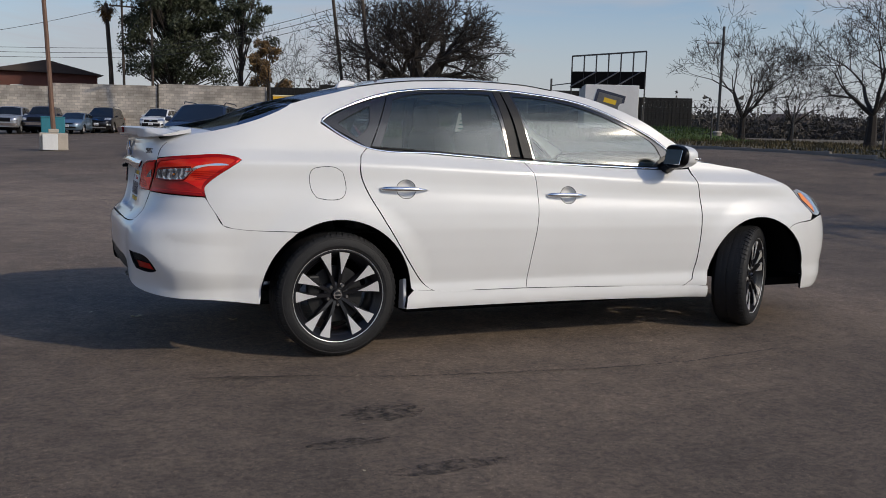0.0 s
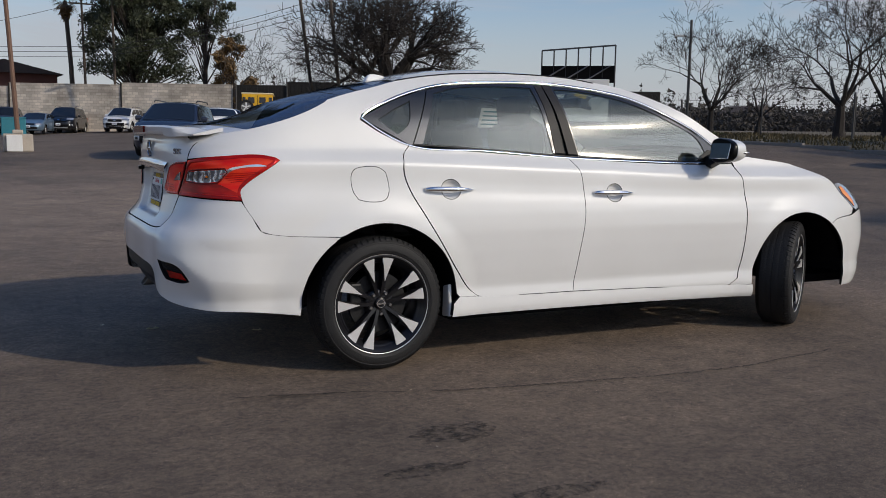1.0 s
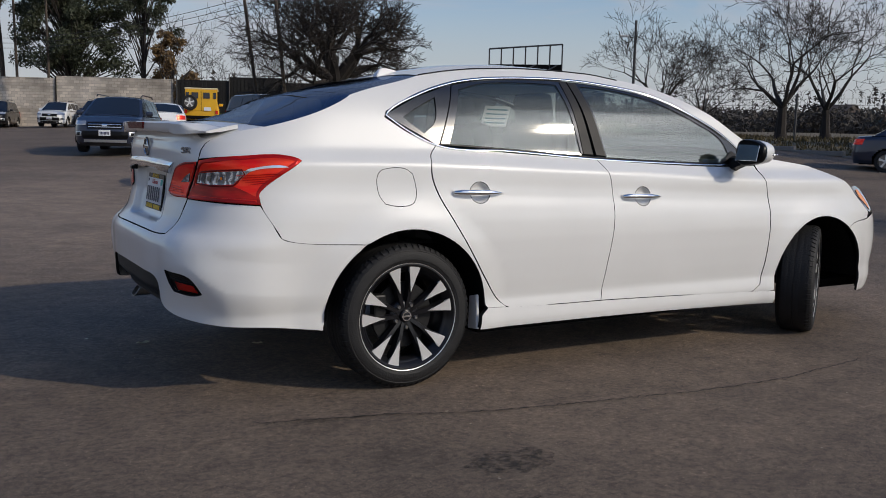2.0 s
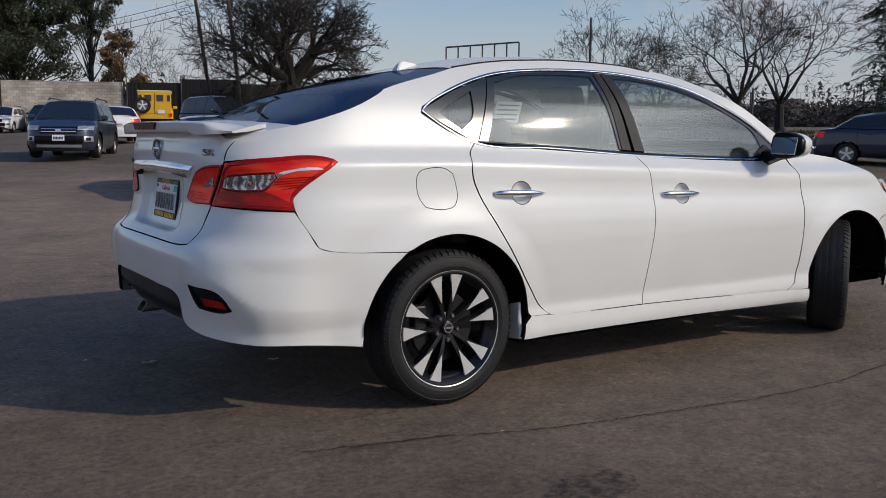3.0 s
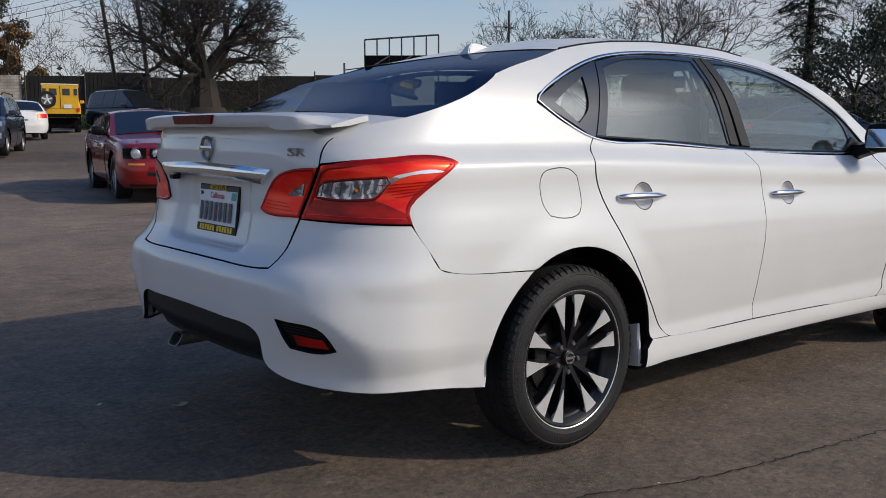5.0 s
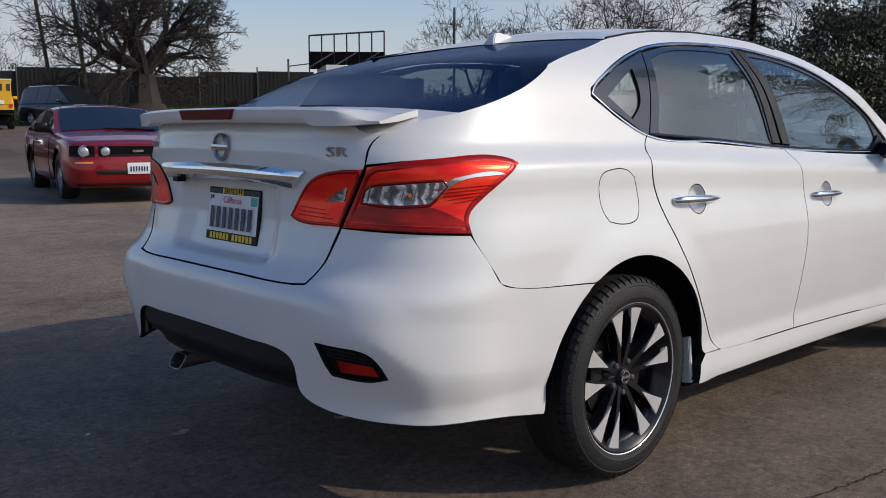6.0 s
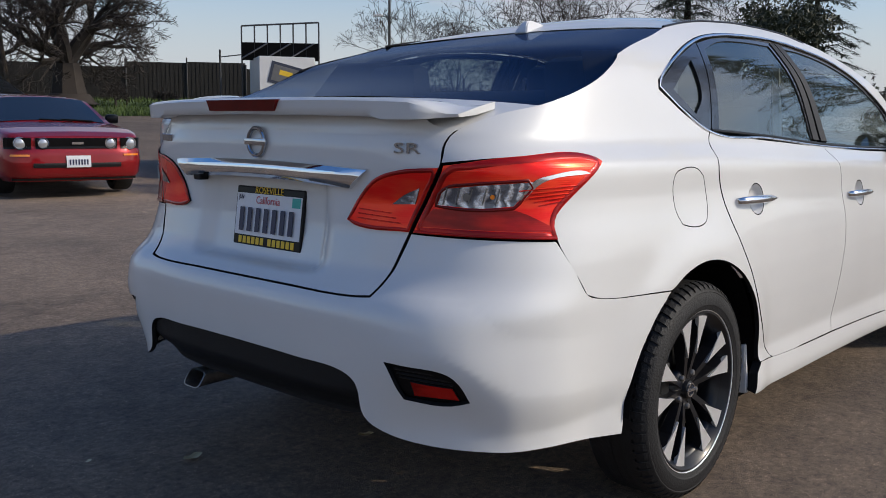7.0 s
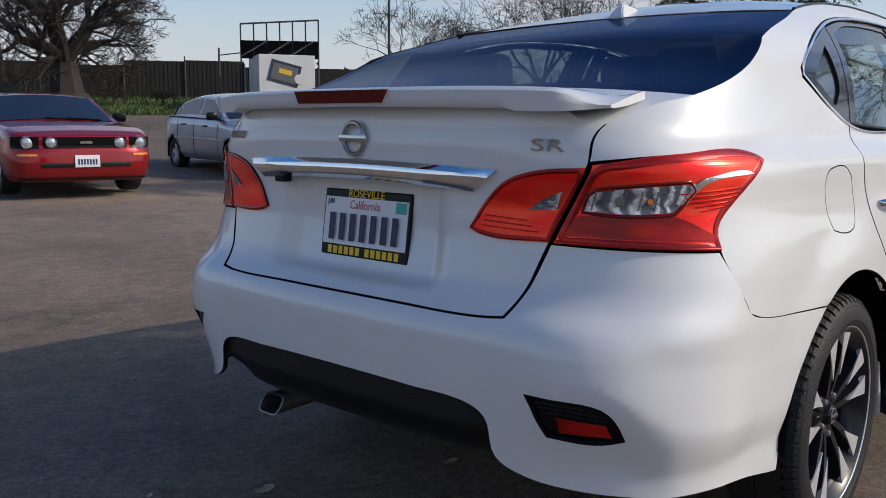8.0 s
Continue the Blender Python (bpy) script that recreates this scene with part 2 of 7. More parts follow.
M_MORTAR = surface("mortar", (0.22, 0.20, 0.18), rough=0.95, vary=0.2, scale=2)
M_DARKWALL = surface("dark_slatted_fence", (0.024, 0.022, 0.020), rough=0.9, vary=0.45, scale=0.8)
M_CONCRETE = surface("worn_concrete", (0.42, 0.37, 0.31), rough=0.9, vary=0.2, scale=3, bump=0.3, bump_scale=40)
M_RUSTPOLE = surface("rust_brown_pole", (0.16, 0.09, 0.06), rough=0.7, vary=0.3, scale=3)
M_GREYPOLE = surface("dark_grey_pole", (0.05, 0.05, 0.052), rough=0.6, vary=0.2, scale=3)
M_WOODPOLE = surface("wood_utility_pole", (0.075, 0.058, 0.045), rough=0.9, vary=0.3, scale=2)
M_SILVER = paint("silver_paint", (0.42, 0.44, 0.47), metal=0.6)
M_BURGUNDY = paint("burgundy_paint", (0.27, 0.008, 0.011), metal=0.35, rough=0.3)
M_NAVYPAINT = paint("dark_blue_grey_paint", (0.034, 0.042, 0.070), metal=0.4, rough=0.3)
M_CARWHITE = paint("white_paint", (0.78, 0.78, 0.77), metal=0.0)
M_CARBLACK = paint("black_paint", (0.010, 0.010, 0.012), metal=0.1, rough=0.3)
M_CARBLUE = paint("steel_blue_paint", (0.13, 0.19, 0.26), metal=0.4)
M_CARYELLOW = paint("mustard_yellow_paint", (0.72, 0.40, 0.02), metal=0.0, rough=0.45, coat=0.6)
M_CREAM = surface("cream_roof", (0.70, 0.62, 0.40), rough=0.6, vary=0.1)
M_BARK = surface("grey_bark", (0.036, 0.029, 0.025), rough=0.95, vary=0.35, scale=3, bump=0.5, bump_scale=20)
M_DARKBARK = surface("dark_bark", (0.028, 0.023, 0.020), rough=0.95, vary=0.35, scale=3)
M_GUMLEAF = surface("dark_green_leaf", (0.036, 0.044, 0.020), rough=0.6, vary=0.4, scale=1.2)
M_BROWNLEAF = surface("brown_autumn_leaf", (0.16, 0.095, 0.035), rough=0.7, vary=0.4, scale=1.2)
M_CEDARLEAF = surface("cedar_needles", (0.030, 0.048, 0.032), rough=0.7, vary=0.35, scale=1.5)
M_HOUSE = surface("red_brown_house_wall", (0.11, 0.04, 0.03), rough=0.8, vary=0.2, scale=2)
M_ROOF = surface("brown_roof", (0.06, 0.045, 0.04), rough=0.9, vary=0.25, scale=3)
M_FARWOOD = surface("far_woods", (0.066, 0.058, 0.050), rough=1.0, vary=0.45, scale=0.15)
M_FARHOUSE = surface("far_house_wall", (0.38, 0.35, 0.31), rough=0.9, vary=0.2, scale=0.5)
M_BOXWHITE = surface("white_box_body", (0.70, 0.70, 0.69), rough=0.5, vary=0.1, scale=1.5)
M_TEALBIN = surface("teal_bin", (0.02, 0.17, 0.22), rough=0.5, vary=0.15)


def ground_mat():
    """Worn brown-grey asphalt; grass and soil take over beyond the lot's edge."""
    m, n, l, b = node_mat("worn_asphalt")
    co = n.new("ShaderNodeTexCoord")

    def tex(scale, detail=5, rough=0.55, dist=0.0, stretch=(1, 1, 1)):
        mp = n.new("ShaderNodeMapping")
        mp.inputs["Scale"].default_value = stretch
        l.new(co.outputs["Object"], mp.inputs["Vector"])
        t = n.new("ShaderNodeTexNoise")
        t.inputs["Scale"].default_value = scale
        t.inputs["Detail"].default_value = detail
        t.inputs["Roughness"].default_value = rough
        t.inputs["Distortion"].default_value = dist
        l.new(mp.outputs["Vector"], t.inputs["Vector"])
        return t.outputs["Fac"]

    def ramp(src, p0, p1, c0, c1):
        r = n.new("ShaderNodeValToRGB")
        r.color_ramp.elements[0].position, r.color_ramp.elements[1].position = p0, p1
        r.color_ramp.elements[0].color, r.color_ramp.elements[1].color = (*c0, 1), (*c1, 1)
        l.new(src, r.inputs["Fac"])
        return r.outputs["Color"]

    def mix(kind, fac, a, c):
        x = n.new("ShaderNodeMixRGB")
        x.blend_type = kind
        if isinstance(fac, float):
            x.inputs["Fac"].default_value = fac
        else:
            l.new(fac, x.inputs["Fac"])
        l.new(a, x.inputs["Color1"])
        l.new(c, x.inputs["Color2"])
        return x.outputs["Color"]

    tone = ramp(tex(0.35, 6, 0.6, 0.2), 0.35, 0.68, (0.116, 0.096, 0.081), (0.192, 0.154, 0.124))
    patch = ramp(tex(1.3, 8, 0.72, 0.2), 0.34, 0.62, (0.80, 0.80, 0.81), (1.06, 1.05, 1.03))
    col = mix('MULTIPLY', 1.0, tone, patch)
    stain = ramp(tex(0.8, 7, 0.65, 0.5, (1, 2.2, 1)), 0.30, 0.40, (0.55, 0.55, 0.56), (1, 1, 1))
    col = mix('MULTIPLY', 0.8, col, stain)
    grain = ramp(tex(260, 3, 0.7), 0.30, 0.72, (0.25, 0.25, 0.25), (2.2, 2.12, 2.02))
    col = mix('MULTIPLY', 0.8, col, grain)
    mid = ramp(tex(38, 7, 0.85), 0.37, 0.63, (0.44, 0.44, 0.45), (1.50, 1.45, 1.38))
    col = mix('MULTIPLY', 0.85, col, mid)
    rub = ramp(tex(7.5, 9, 0.8, 0.1), 0.36, 0.60, (0.68, 0.68, 0.69), (1.10, 1.09, 1.07))
    col = mix('MULTIPLY', 0.9, col, rub)
    vo = n.new("ShaderNodeTexVoronoi")
    vo.inputs["Scale"].default_value = 75
    l.new(co.outputs["Object"], vo.inputs["Vector"])
    speck = ramp(vo.outputs["Distance"], 0.06, 0.20, (2.8, 2.7, 2.5), (1, 1, 1))
    col = mix('MULTIPLY', 0.85, col, speck)
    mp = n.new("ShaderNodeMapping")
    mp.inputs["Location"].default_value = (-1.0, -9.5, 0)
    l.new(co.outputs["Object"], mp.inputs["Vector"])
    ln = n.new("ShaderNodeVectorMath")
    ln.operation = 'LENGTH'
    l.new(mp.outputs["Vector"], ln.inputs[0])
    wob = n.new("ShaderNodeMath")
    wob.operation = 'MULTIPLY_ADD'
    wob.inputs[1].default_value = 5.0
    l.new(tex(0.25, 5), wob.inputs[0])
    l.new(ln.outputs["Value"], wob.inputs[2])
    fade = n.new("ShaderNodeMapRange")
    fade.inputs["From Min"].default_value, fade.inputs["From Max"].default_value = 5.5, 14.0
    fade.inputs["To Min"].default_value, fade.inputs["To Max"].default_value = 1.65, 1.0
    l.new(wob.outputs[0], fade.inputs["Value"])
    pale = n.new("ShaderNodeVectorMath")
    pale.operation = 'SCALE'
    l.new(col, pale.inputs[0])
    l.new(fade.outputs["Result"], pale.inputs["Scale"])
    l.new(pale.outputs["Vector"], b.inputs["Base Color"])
    b.inputs["Roughness"].default_value = 0.85
    b.inputs["Specular IOR Level"].default_value = 0.3
    bp = n.new("ShaderNodeBump")
    bp.inputs["Strength"].default_value = 0.9
    bp.inputs["Distance"].default_value = 0.008
    l.new(tex(170, 4, 0.7), bp.inputs["Height"])
    bp2 = n.new("ShaderNodeBump")
    bp2.inputs["Strength"].default_value = 0.4
    bp2.inputs["Distance"].default_value = 0.03
    l.new(tex(6, 4, 0.6), bp2.inputs["Height"])
    l.new(bp.outputs["Normal"], bp2.inputs["Normal"])
    l.new(bp2.outputs["Normal"], b.inputs["Normal"])
    return m


M_ASPHALT = ground_mat()
M_GRASS = surface("winter_grass", (0.085, 0.066, 0.030), rough=0.95, vary=0.45, scale=1.2, bump=0.6, bump_scale=30)
M_GREENGRASS = surface("green_grass", (0.060, 0.095, 0.022), rough=0.9, vary=0.4, scale=1.5)
M_FIELD = surface("dry_field", (0.11, 0.085, 0.045), rough=0.95, vary=0.4, scale=0.5)
M_CRACK = surface("asphalt_crack", (0.012, 0.011, 0.010), rough=0.95, vary=0.3, scale=10)
M_OIL = surface("oil_stain", (0.034, 0.031, 0.029), rough=0.85, vary=0.6, scale=10)


def broken_edges(m):
    """Lets the ground show through a stain in patches."""
    n, l = m.node_tree.nodes, m.node_tree.links
    b, out = n["Principled BSDF"], n["Material Output"]
    co = n.new("ShaderNodeTexCoord")
    no = n.new("ShaderNodeTexNoise")
    no.inputs["Scale"].default_value, no.inputs["Detail"].default_value, no.inputs["Roughness"].default_value = 22, 8, 0.75
    mr = n.new("ShaderNodeMapRange")
    mr.inputs["From Min"].default_value, mr.inputs["From Max"].default_value = 0.43, 0.68
    tr = n.new("ShaderNodeBsdfTransparent")
    mx = n.new("ShaderNodeMixShader")
    l.new(co.outputs["Object"], no.inputs["Vector"])
    l.new(no.outputs["Fac"], mr.inputs["Value"])
    l.new(mr.outputs["Result"], mx.inputs["Fac"])
    l.new(tr.outputs["BSDF"], mx.inputs[1])
    l.new(b.outputs["BSDF"], mx.inputs[2])
    l.new(mx.outputs["Shader"], out.inputs["Surface"])


broken_edges(M_OIL)

# ---- building helpers ----
def part(name, bm, material, parent, label="", smooth=False, sharp=40):
    """Links a bmesh as one mesh object under a thing or part."""
    bmesh.ops.recalc_face_normals(bm, faces=bm.faces[:])
    if smooth:
        for f in bm.faces:
            f.smooth = True
        for e in bm.edges:
            if len(e.link_faces) == 2 and e.calc_face_angle(0) > radians(sharp):
                e.smooth = False
    me = bpy.data.meshes.new(name)
    bm.to_mesh(me)
    bm.free()
    me.materials.append(material)
    ob = new(name, me)
    if parent is not None:
        ob.parent = parent
    if label:
        tagged(ob, label)
    return ob


def box(bm, c, size, m=None, bevel=0.0):
    r = bmesh.ops.create_cube(bm, size=1.0)
    vs = r["verts"]
    for v in vs:
        v.co = Vector((v.co.x * size[0], v.co.y * size[1], v.co.z * size[2]))
    if bevel:
        es = list({e for v in vs for e in v.link_edges})
        rb = bmesh.ops.bevel(bm, geom=es, offset=bevel, segments=2, affect='EDGES', profile=0.5)
        vs = list({v for f in rb["faces"] for v in f.verts} | {v for v in vs if v.is_valid})
    m = m if m is not None else Matrix.Identity(4)
    for v in vs:
        v.co = m @ v.co + Vector(c)
    return vs


def tube(bm, pts, radii, sides=8, cap=True):
    """A tapered tube through points."""
    rings = []
    pts = [Vector(p) for p in pts]
    for i, p in enumerate(pts):
        d = (pts[min(i + 1, len(pts) - 1)] - pts[max(i - 1, 0)]).normalized()
        a = d.orthogonal().normalized() if abs(d.z) > 0.99 else Vector((0, 0, 1)).cross(d).normalized()
        b = d.cross(a)
        r = radii[i] if hasattr(radii, "__len__") else radii
        rings.append([bm.verts.new(p + (a * math.cos(2 * math.pi * k / sides) + b * math.sin(2 * math.pi * k / sides)) * r) for k in range(sides)])
    for A, B in zip(rings, rings[1:]):
        for k in range(sides):
            bm.faces.new((A[k], A[(k + 1) % sides], B[(k + 1) % sides], B[k]))
    if cap:
        bm.faces.new(rings[0][::-1])
        bm.faces.new(rings[-1])
    return rings


def lathe(bm, prof, axis='y', n=48, c=(0, 0, 0), m=None):
    """Turns a profile of (radius, offset) round an axis through c."""
    rings = []
    for k in range(n):
        a = 2 * math.pi * k / n
        ring = []
        for r, o in prof:
            p = Vector((r * math.cos(a), o, r * math.sin(a))) if axis == 'y' else Vector((r * math.cos(a), r * math.sin(a), o)) if axis == 'z' else Vector((o, r * math.cos(a), r * math.sin(a)))
            ring.append(bm.verts.new((m @ p if m is not None else p) + Vector(c)))
        rings.append(ring)
    for k in range(n):
        A, B = rings[k], rings[(k + 1) % n]
        for i in range(len(prof) - 1):
            bm.faces.new((A[i], A[i + 1], B[i + 1], B[i]))


def grid(bm, f, nu, nv, flip=False):
    """A sheet f(a, b), a and b from 0 to 1."""
    vs = [[bm.verts.new(f(i / nu, j / nv)) for j in range(nv + 1)] for i in range(nu + 1)]
    for i in range(nu):
        for j in range(nv):
            q = (vs[i][j], vs[i + 1][j], vs[i + 1][j + 1], vs[i][j + 1])
            bm.faces.new(q[::-1] if flip else q)
    return vs


def slab(bm, f, nu, nv, thick, inside=0):
    """A sheet with thickness: f gives the outer side, thick is a vector towards the inner side."""
    outer = grid(bm, f, nu, nv)
    t = Vector(thick)
    first = len(bm.faces)
    inner = grid(bm, lambda a, b: Vector(f(a, b)) + t, nu, nv, flip=True)
    rim = [(i, 0) for i in range(nu + 1)] + [(nu, j) for j in range(1, nv + 1)] + [(i, nv) for i in range(nu - 1, -1, -1)] + [(0, j) for j in range(nv - 1, 0, -1)]
    for (a, b), (c, d) in zip(rim, rim[1:] + rim[:1]):
        bm.faces.new((outer[a][b], inner[a][b], inner[c][d], outer[c][d]))
    for k, fc in enumerate(bm.faces):
        fc.material_index = 0 if k < first else inside


def prism(bm, pts, f0, f1):
    """A solid between two copies of an outline, each placed by its function of (a, b)."""
    A = [bm.verts.new(f0(*p)) for p in pts]
    B = [bm.verts.new(f1(*p)) for p in pts]
    bm.faces.new(A)
    bm.faces.new(B[::-1])
    for i in range(len(pts)):
        j = (i + 1) % len(pts)
        bm.faces.new((A[i], B[i], B[j], A[j]))


def letters(name, text, size, depth, material, parent, m, label="", squeeze=1.0):
    cu = bpy.data.curves.new(name, 'FONT')
    cu.body, cu.size, cu.extrude, cu.align_x, cu.align_y = text, size, depth, 'CENTER', 'CENTER'
    cu.resolution_u = 3
    tmp = bpy.data.objects.new(name, cu)
    scene.collection.objects.link(tmp)
    me = bpy.data.meshes.new_from_object(tmp.evaluated_get(bpy.context.evaluated_depsgraph_get()))
    bpy.data.objects.remove(tmp)
    bpy.data.curves.remove(cu)
    me.transform(m @ Matrix.Diagonal((squeeze, 1, 1, 1)))
    me.materials.clear()
    me.materials.append(material)
    me.name = name
    ob = new(name, me)
    ob.parent = parent
    if label:
        tagged(ob, label)
    return ob


def step(a, b, v):
    k = np.clip((np.asarray(v, float) - a) / (b - a), 0, 1)
    return k * k * (3 - 2 * k)


def ground_z(x, y):
    """The lot lies level round the car and rises gently towards the far wall."""
    r = math.hypot(x - 1.3, y)
    k = min(1.0, 80 / max(r, 1))
    gx, gy = x * k, y * k
    s = 0.0145 * gy + (0.045 * min(gx, 12) + 0.02 * max(0, gx - 12)) * float(step(0, 20, gy))
    return max(0.0, s) * float(step(4, 30, r))

# ---- the white sedan: its skin as a surface of (u, z), u along the side and round the corners ----
def smooth_table(tab, sigma, lo, hi):
    v = np.linspace(lo, hi, 1600)
    y = np.interp(v, [a for a, b in tab], [b for a, b in tab])
    k = np.exp(-0.5 * (np.arange(-200, 201) * (hi - lo) / 1599 / sigma) ** 2)
    k /= k.sum()
    return v, np.convolve(np.pad(y, 200, mode='edge'), k, 'valid')


SIDE_V, SIDE_Y = smooth_table([(.15, .80), (.19, .83), (.22, .858), (.30, .868), (.34, .863), (.37, .858), (.45, .868), (.55, .876), (.65, .878), (.75, .872), (.81, .863), (.86, .852), (.90, .847), (.955, .845), (.985, .842), (1.01, .818), (1.04, .791), (1.07, .780), (1.1, .771), (1.12, .765), (1.15, .7555), (1.2, .7365), (1.25, .712), (1.3, .680), (1.35, .642), (1.4, .600), (1.5, .51)], 0.010, .05, 1.6)
REAR_V, REAR_X = smooth_table([(.15, .88), (.22, .925), (.30, .984), (.40, .991), (.47, .993), (.55, .996), (.622, .998), (.645, .994), (.660, .986), (.675, .972), (.700, .945), (.735, .922), (.82, .902), (.90, .897), (.96, .902), (1.02, .908), (1.06, .90), (1.09, .86), (1.2, .72), (1.5, .5)], 0.008, .05, 1.6)
FRONT_V, FRONT_X = smooth_table([(.15, 3.5), (.22, 3.60), (.3, 3.63), (.5, 3.645), (.6, 3.63), (.7, 3.60), (.8, 3.52), (.9, 3.35), (1.0, 3.0), (1.5, 2.9)], 0.02, .05, 1.6)
X0, XF, NR, NF = -0.2, 2.7, 4.0, 3.4


def arcs(A, B, n):
    th = np.linspace(0, math.pi / 2, 600)
    x, y = A * np.sin(th) ** (2 / n), B * np.cos(th) ** (2 / n)
    return np.concatenate([[0], np.cumsum(np.hypot(np.diff(x), np.diff(y)))]), th


ARC_R, ANG_R = arcs(.75, .85, NR)
ARC_F, ANG_F = arcs(.9, .85, NF)
U_REAR, U_FRONT = X0 - ARC_R[-1], XF + ARC_F[-1]


def skin(u, z, off=0.0):
    """Points of the right-hand skin; off pushes them outwards, roughly along the normal."""
    u, z = np.atleast_1d(np.asarray(u, float)), np.atleast_1d(np.asarray(z, float))
    fall = np.interp(u, [.1, 1.1, 2.2, 2.7], [0, .035, .075, .08]) * step(.6, .85, z) * (1 - step(1.05, 1.3, z))
    w = np.interp(z + fall, SIDE_V, SIDE_Y)
    w = w + .014 * step(1.4, 2.2, u) * (1 - step(.90, 1.0, z))
    for cx, cz in ((0.0, .318), (2.715, .305)):
        w = w + .014 * (1 - step(.385, .52, np.hypot(u - cx, z - cz)))
    thr = np.interp(np.clip(X0 - u, 0, None), ARC_R, ANG_R)
    thf = np.interp(np.clip(u - XF, 0, None), ARC_F, ANG_F)
    xr = X0 - (np.interp(z, REAR_V, REAR_X) + X0) * np.sin(thr) ** (2 / NR)
    xf = XF + (np.interp(z, FRONT_V, FRONT_X) - XF) * np.sin(thf) ** (2 / NF)
    x = np.where(u < X0, xr, np.where(u > XF, xf, u))
    tap = .035 * step(.75, -.65, x)
    cr = np.clip(np.cos(thr), 0, 1) ** (2 / NR)
    cf = np.clip(np.cos(thf), 0, 1) ** (2 / NF)
    y = (w - tap) * np.where(u < X0, cr, np.where(u > XF, cf, 1.0))
    # the lower corners of the rear bumper tuck in
    y = y * (1 - .08 * step(.53, .37, z) * step(-.72, -1.0, u))
    return np.stack([x, -y, z], 1)


def skin_n(u, z):
    h = .002
    a = skin(np.asarray(u) + h, z) - skin(np.asarray(u) - h, z)
    b = skin(u, np.asarray(z) + h) - skin(u, np.asarray(z) - h)
    n = np.cross(a, b)
    n /= np.linalg.norm(n, axis=1)[:, None] + 1e-12
    p = skin(u, z)
    flip = (n * (p - np.array([1.2, 0, .6]))).sum(1) < 0
    n[flip] *= -1
    return n


def skin_at(u, z, off=0.0):
    return Vector((skin([u], [z]) + skin_n([u], [z]) * off)[0])


def curve_outline(pts, step_len=.02, turn=38):
    """A closed outline, rounded between its points except at sharp corners."""
    P = [Vector(p) for p in pts]
    n = len(P)
    T = []
    for i in range(n):
        a, b = P[i] - P[i - 1], P[(i + 1) % n] - P[i]
        T.append(None if a.length < 1e-6 or b.length < 1e-6 or a.angle(b) > radians(turn) else ((a.normalized() + b.normalized()).normalized()))
    out = []
    for i in range(n):
        p, q = P[i], P[(i + 1) % n]
        L = (q - p).length
        d = (q - p) / max(L, 1e-9)
        ta, tb = (T[i] or d) * L, (T[(i + 1) % n] or d) * L
        k = max(1, int(math.ceil(L / step_len)))
        for j in range(k):
            t = j / k
            out.append(p * (2 * t ** 3 - 3 * t ** 2 + 1) + ta * (t ** 3 - 2 * t ** 2 + t) + q * (3 * t ** 2 - 2 * t ** 3) + tb * (t ** 3 - t ** 2))
    return out


def shrink(P, d):
    n = len(P)
    area = sum(P[i].x * P[(i + 1) % n].y - P[(i + 1) % n].x * P[i].y for i in range(n))
    s = 1 if area > 0 else -1
    out = []
    for i in range(n):
        a, b = (P[i] - P[i - 1]).normalized(), (P[(i + 1) % n] - P[i]).normalized()
        t = a + b
        nrm = Vector((-t.y, t.x)).normalized() * s if t.length > 1e-6 else Vector((0, 0))
        out.append(P[i] + nrm * d)
    return out


def clip_u(P, c, keep_low):
    out = []
    n = len(P)
    for i in range(n):
        a, b = P[i], P[(i + 1) % n]
        ia, ib = (a.x <= c) == keep_low, (b.x <= c) == keep_low
        if ia:
            out.append(a)
        if ia != ib:
            t = (c - a.x) / (b.x - a.x)
            out.append(a + (b - a) * t)
    return out


def with_hole(P, H, c):
    """Splits an outline with a hole at u = c into two plain outlines."""
    res = []
    for low in (True, False):
        A, B = clip_u(P, c, low), clip_u(H, c, low)
        ia = [i for i in range(len(A)) if abs(A[i].x - c) < 1e-6 and abs(A[(i + 1) % len(A)].x - c) < 1e-6][0]
        ib = [i for i in range(len(B)) if abs(B[i].x - c) < 1e-6 and abs(B[(i + 1) % len(B)].x - c) < 1e-6][0]
        A = A[ia + 1:] + A[:ia + 1]
        B = B[ib + 1:] + B[:ib + 1]
        if (A[-1] - B[0]).length > (A[-1] - B[-1]).length:
            B = B[::-1]
        res.append(A + B)
    return res


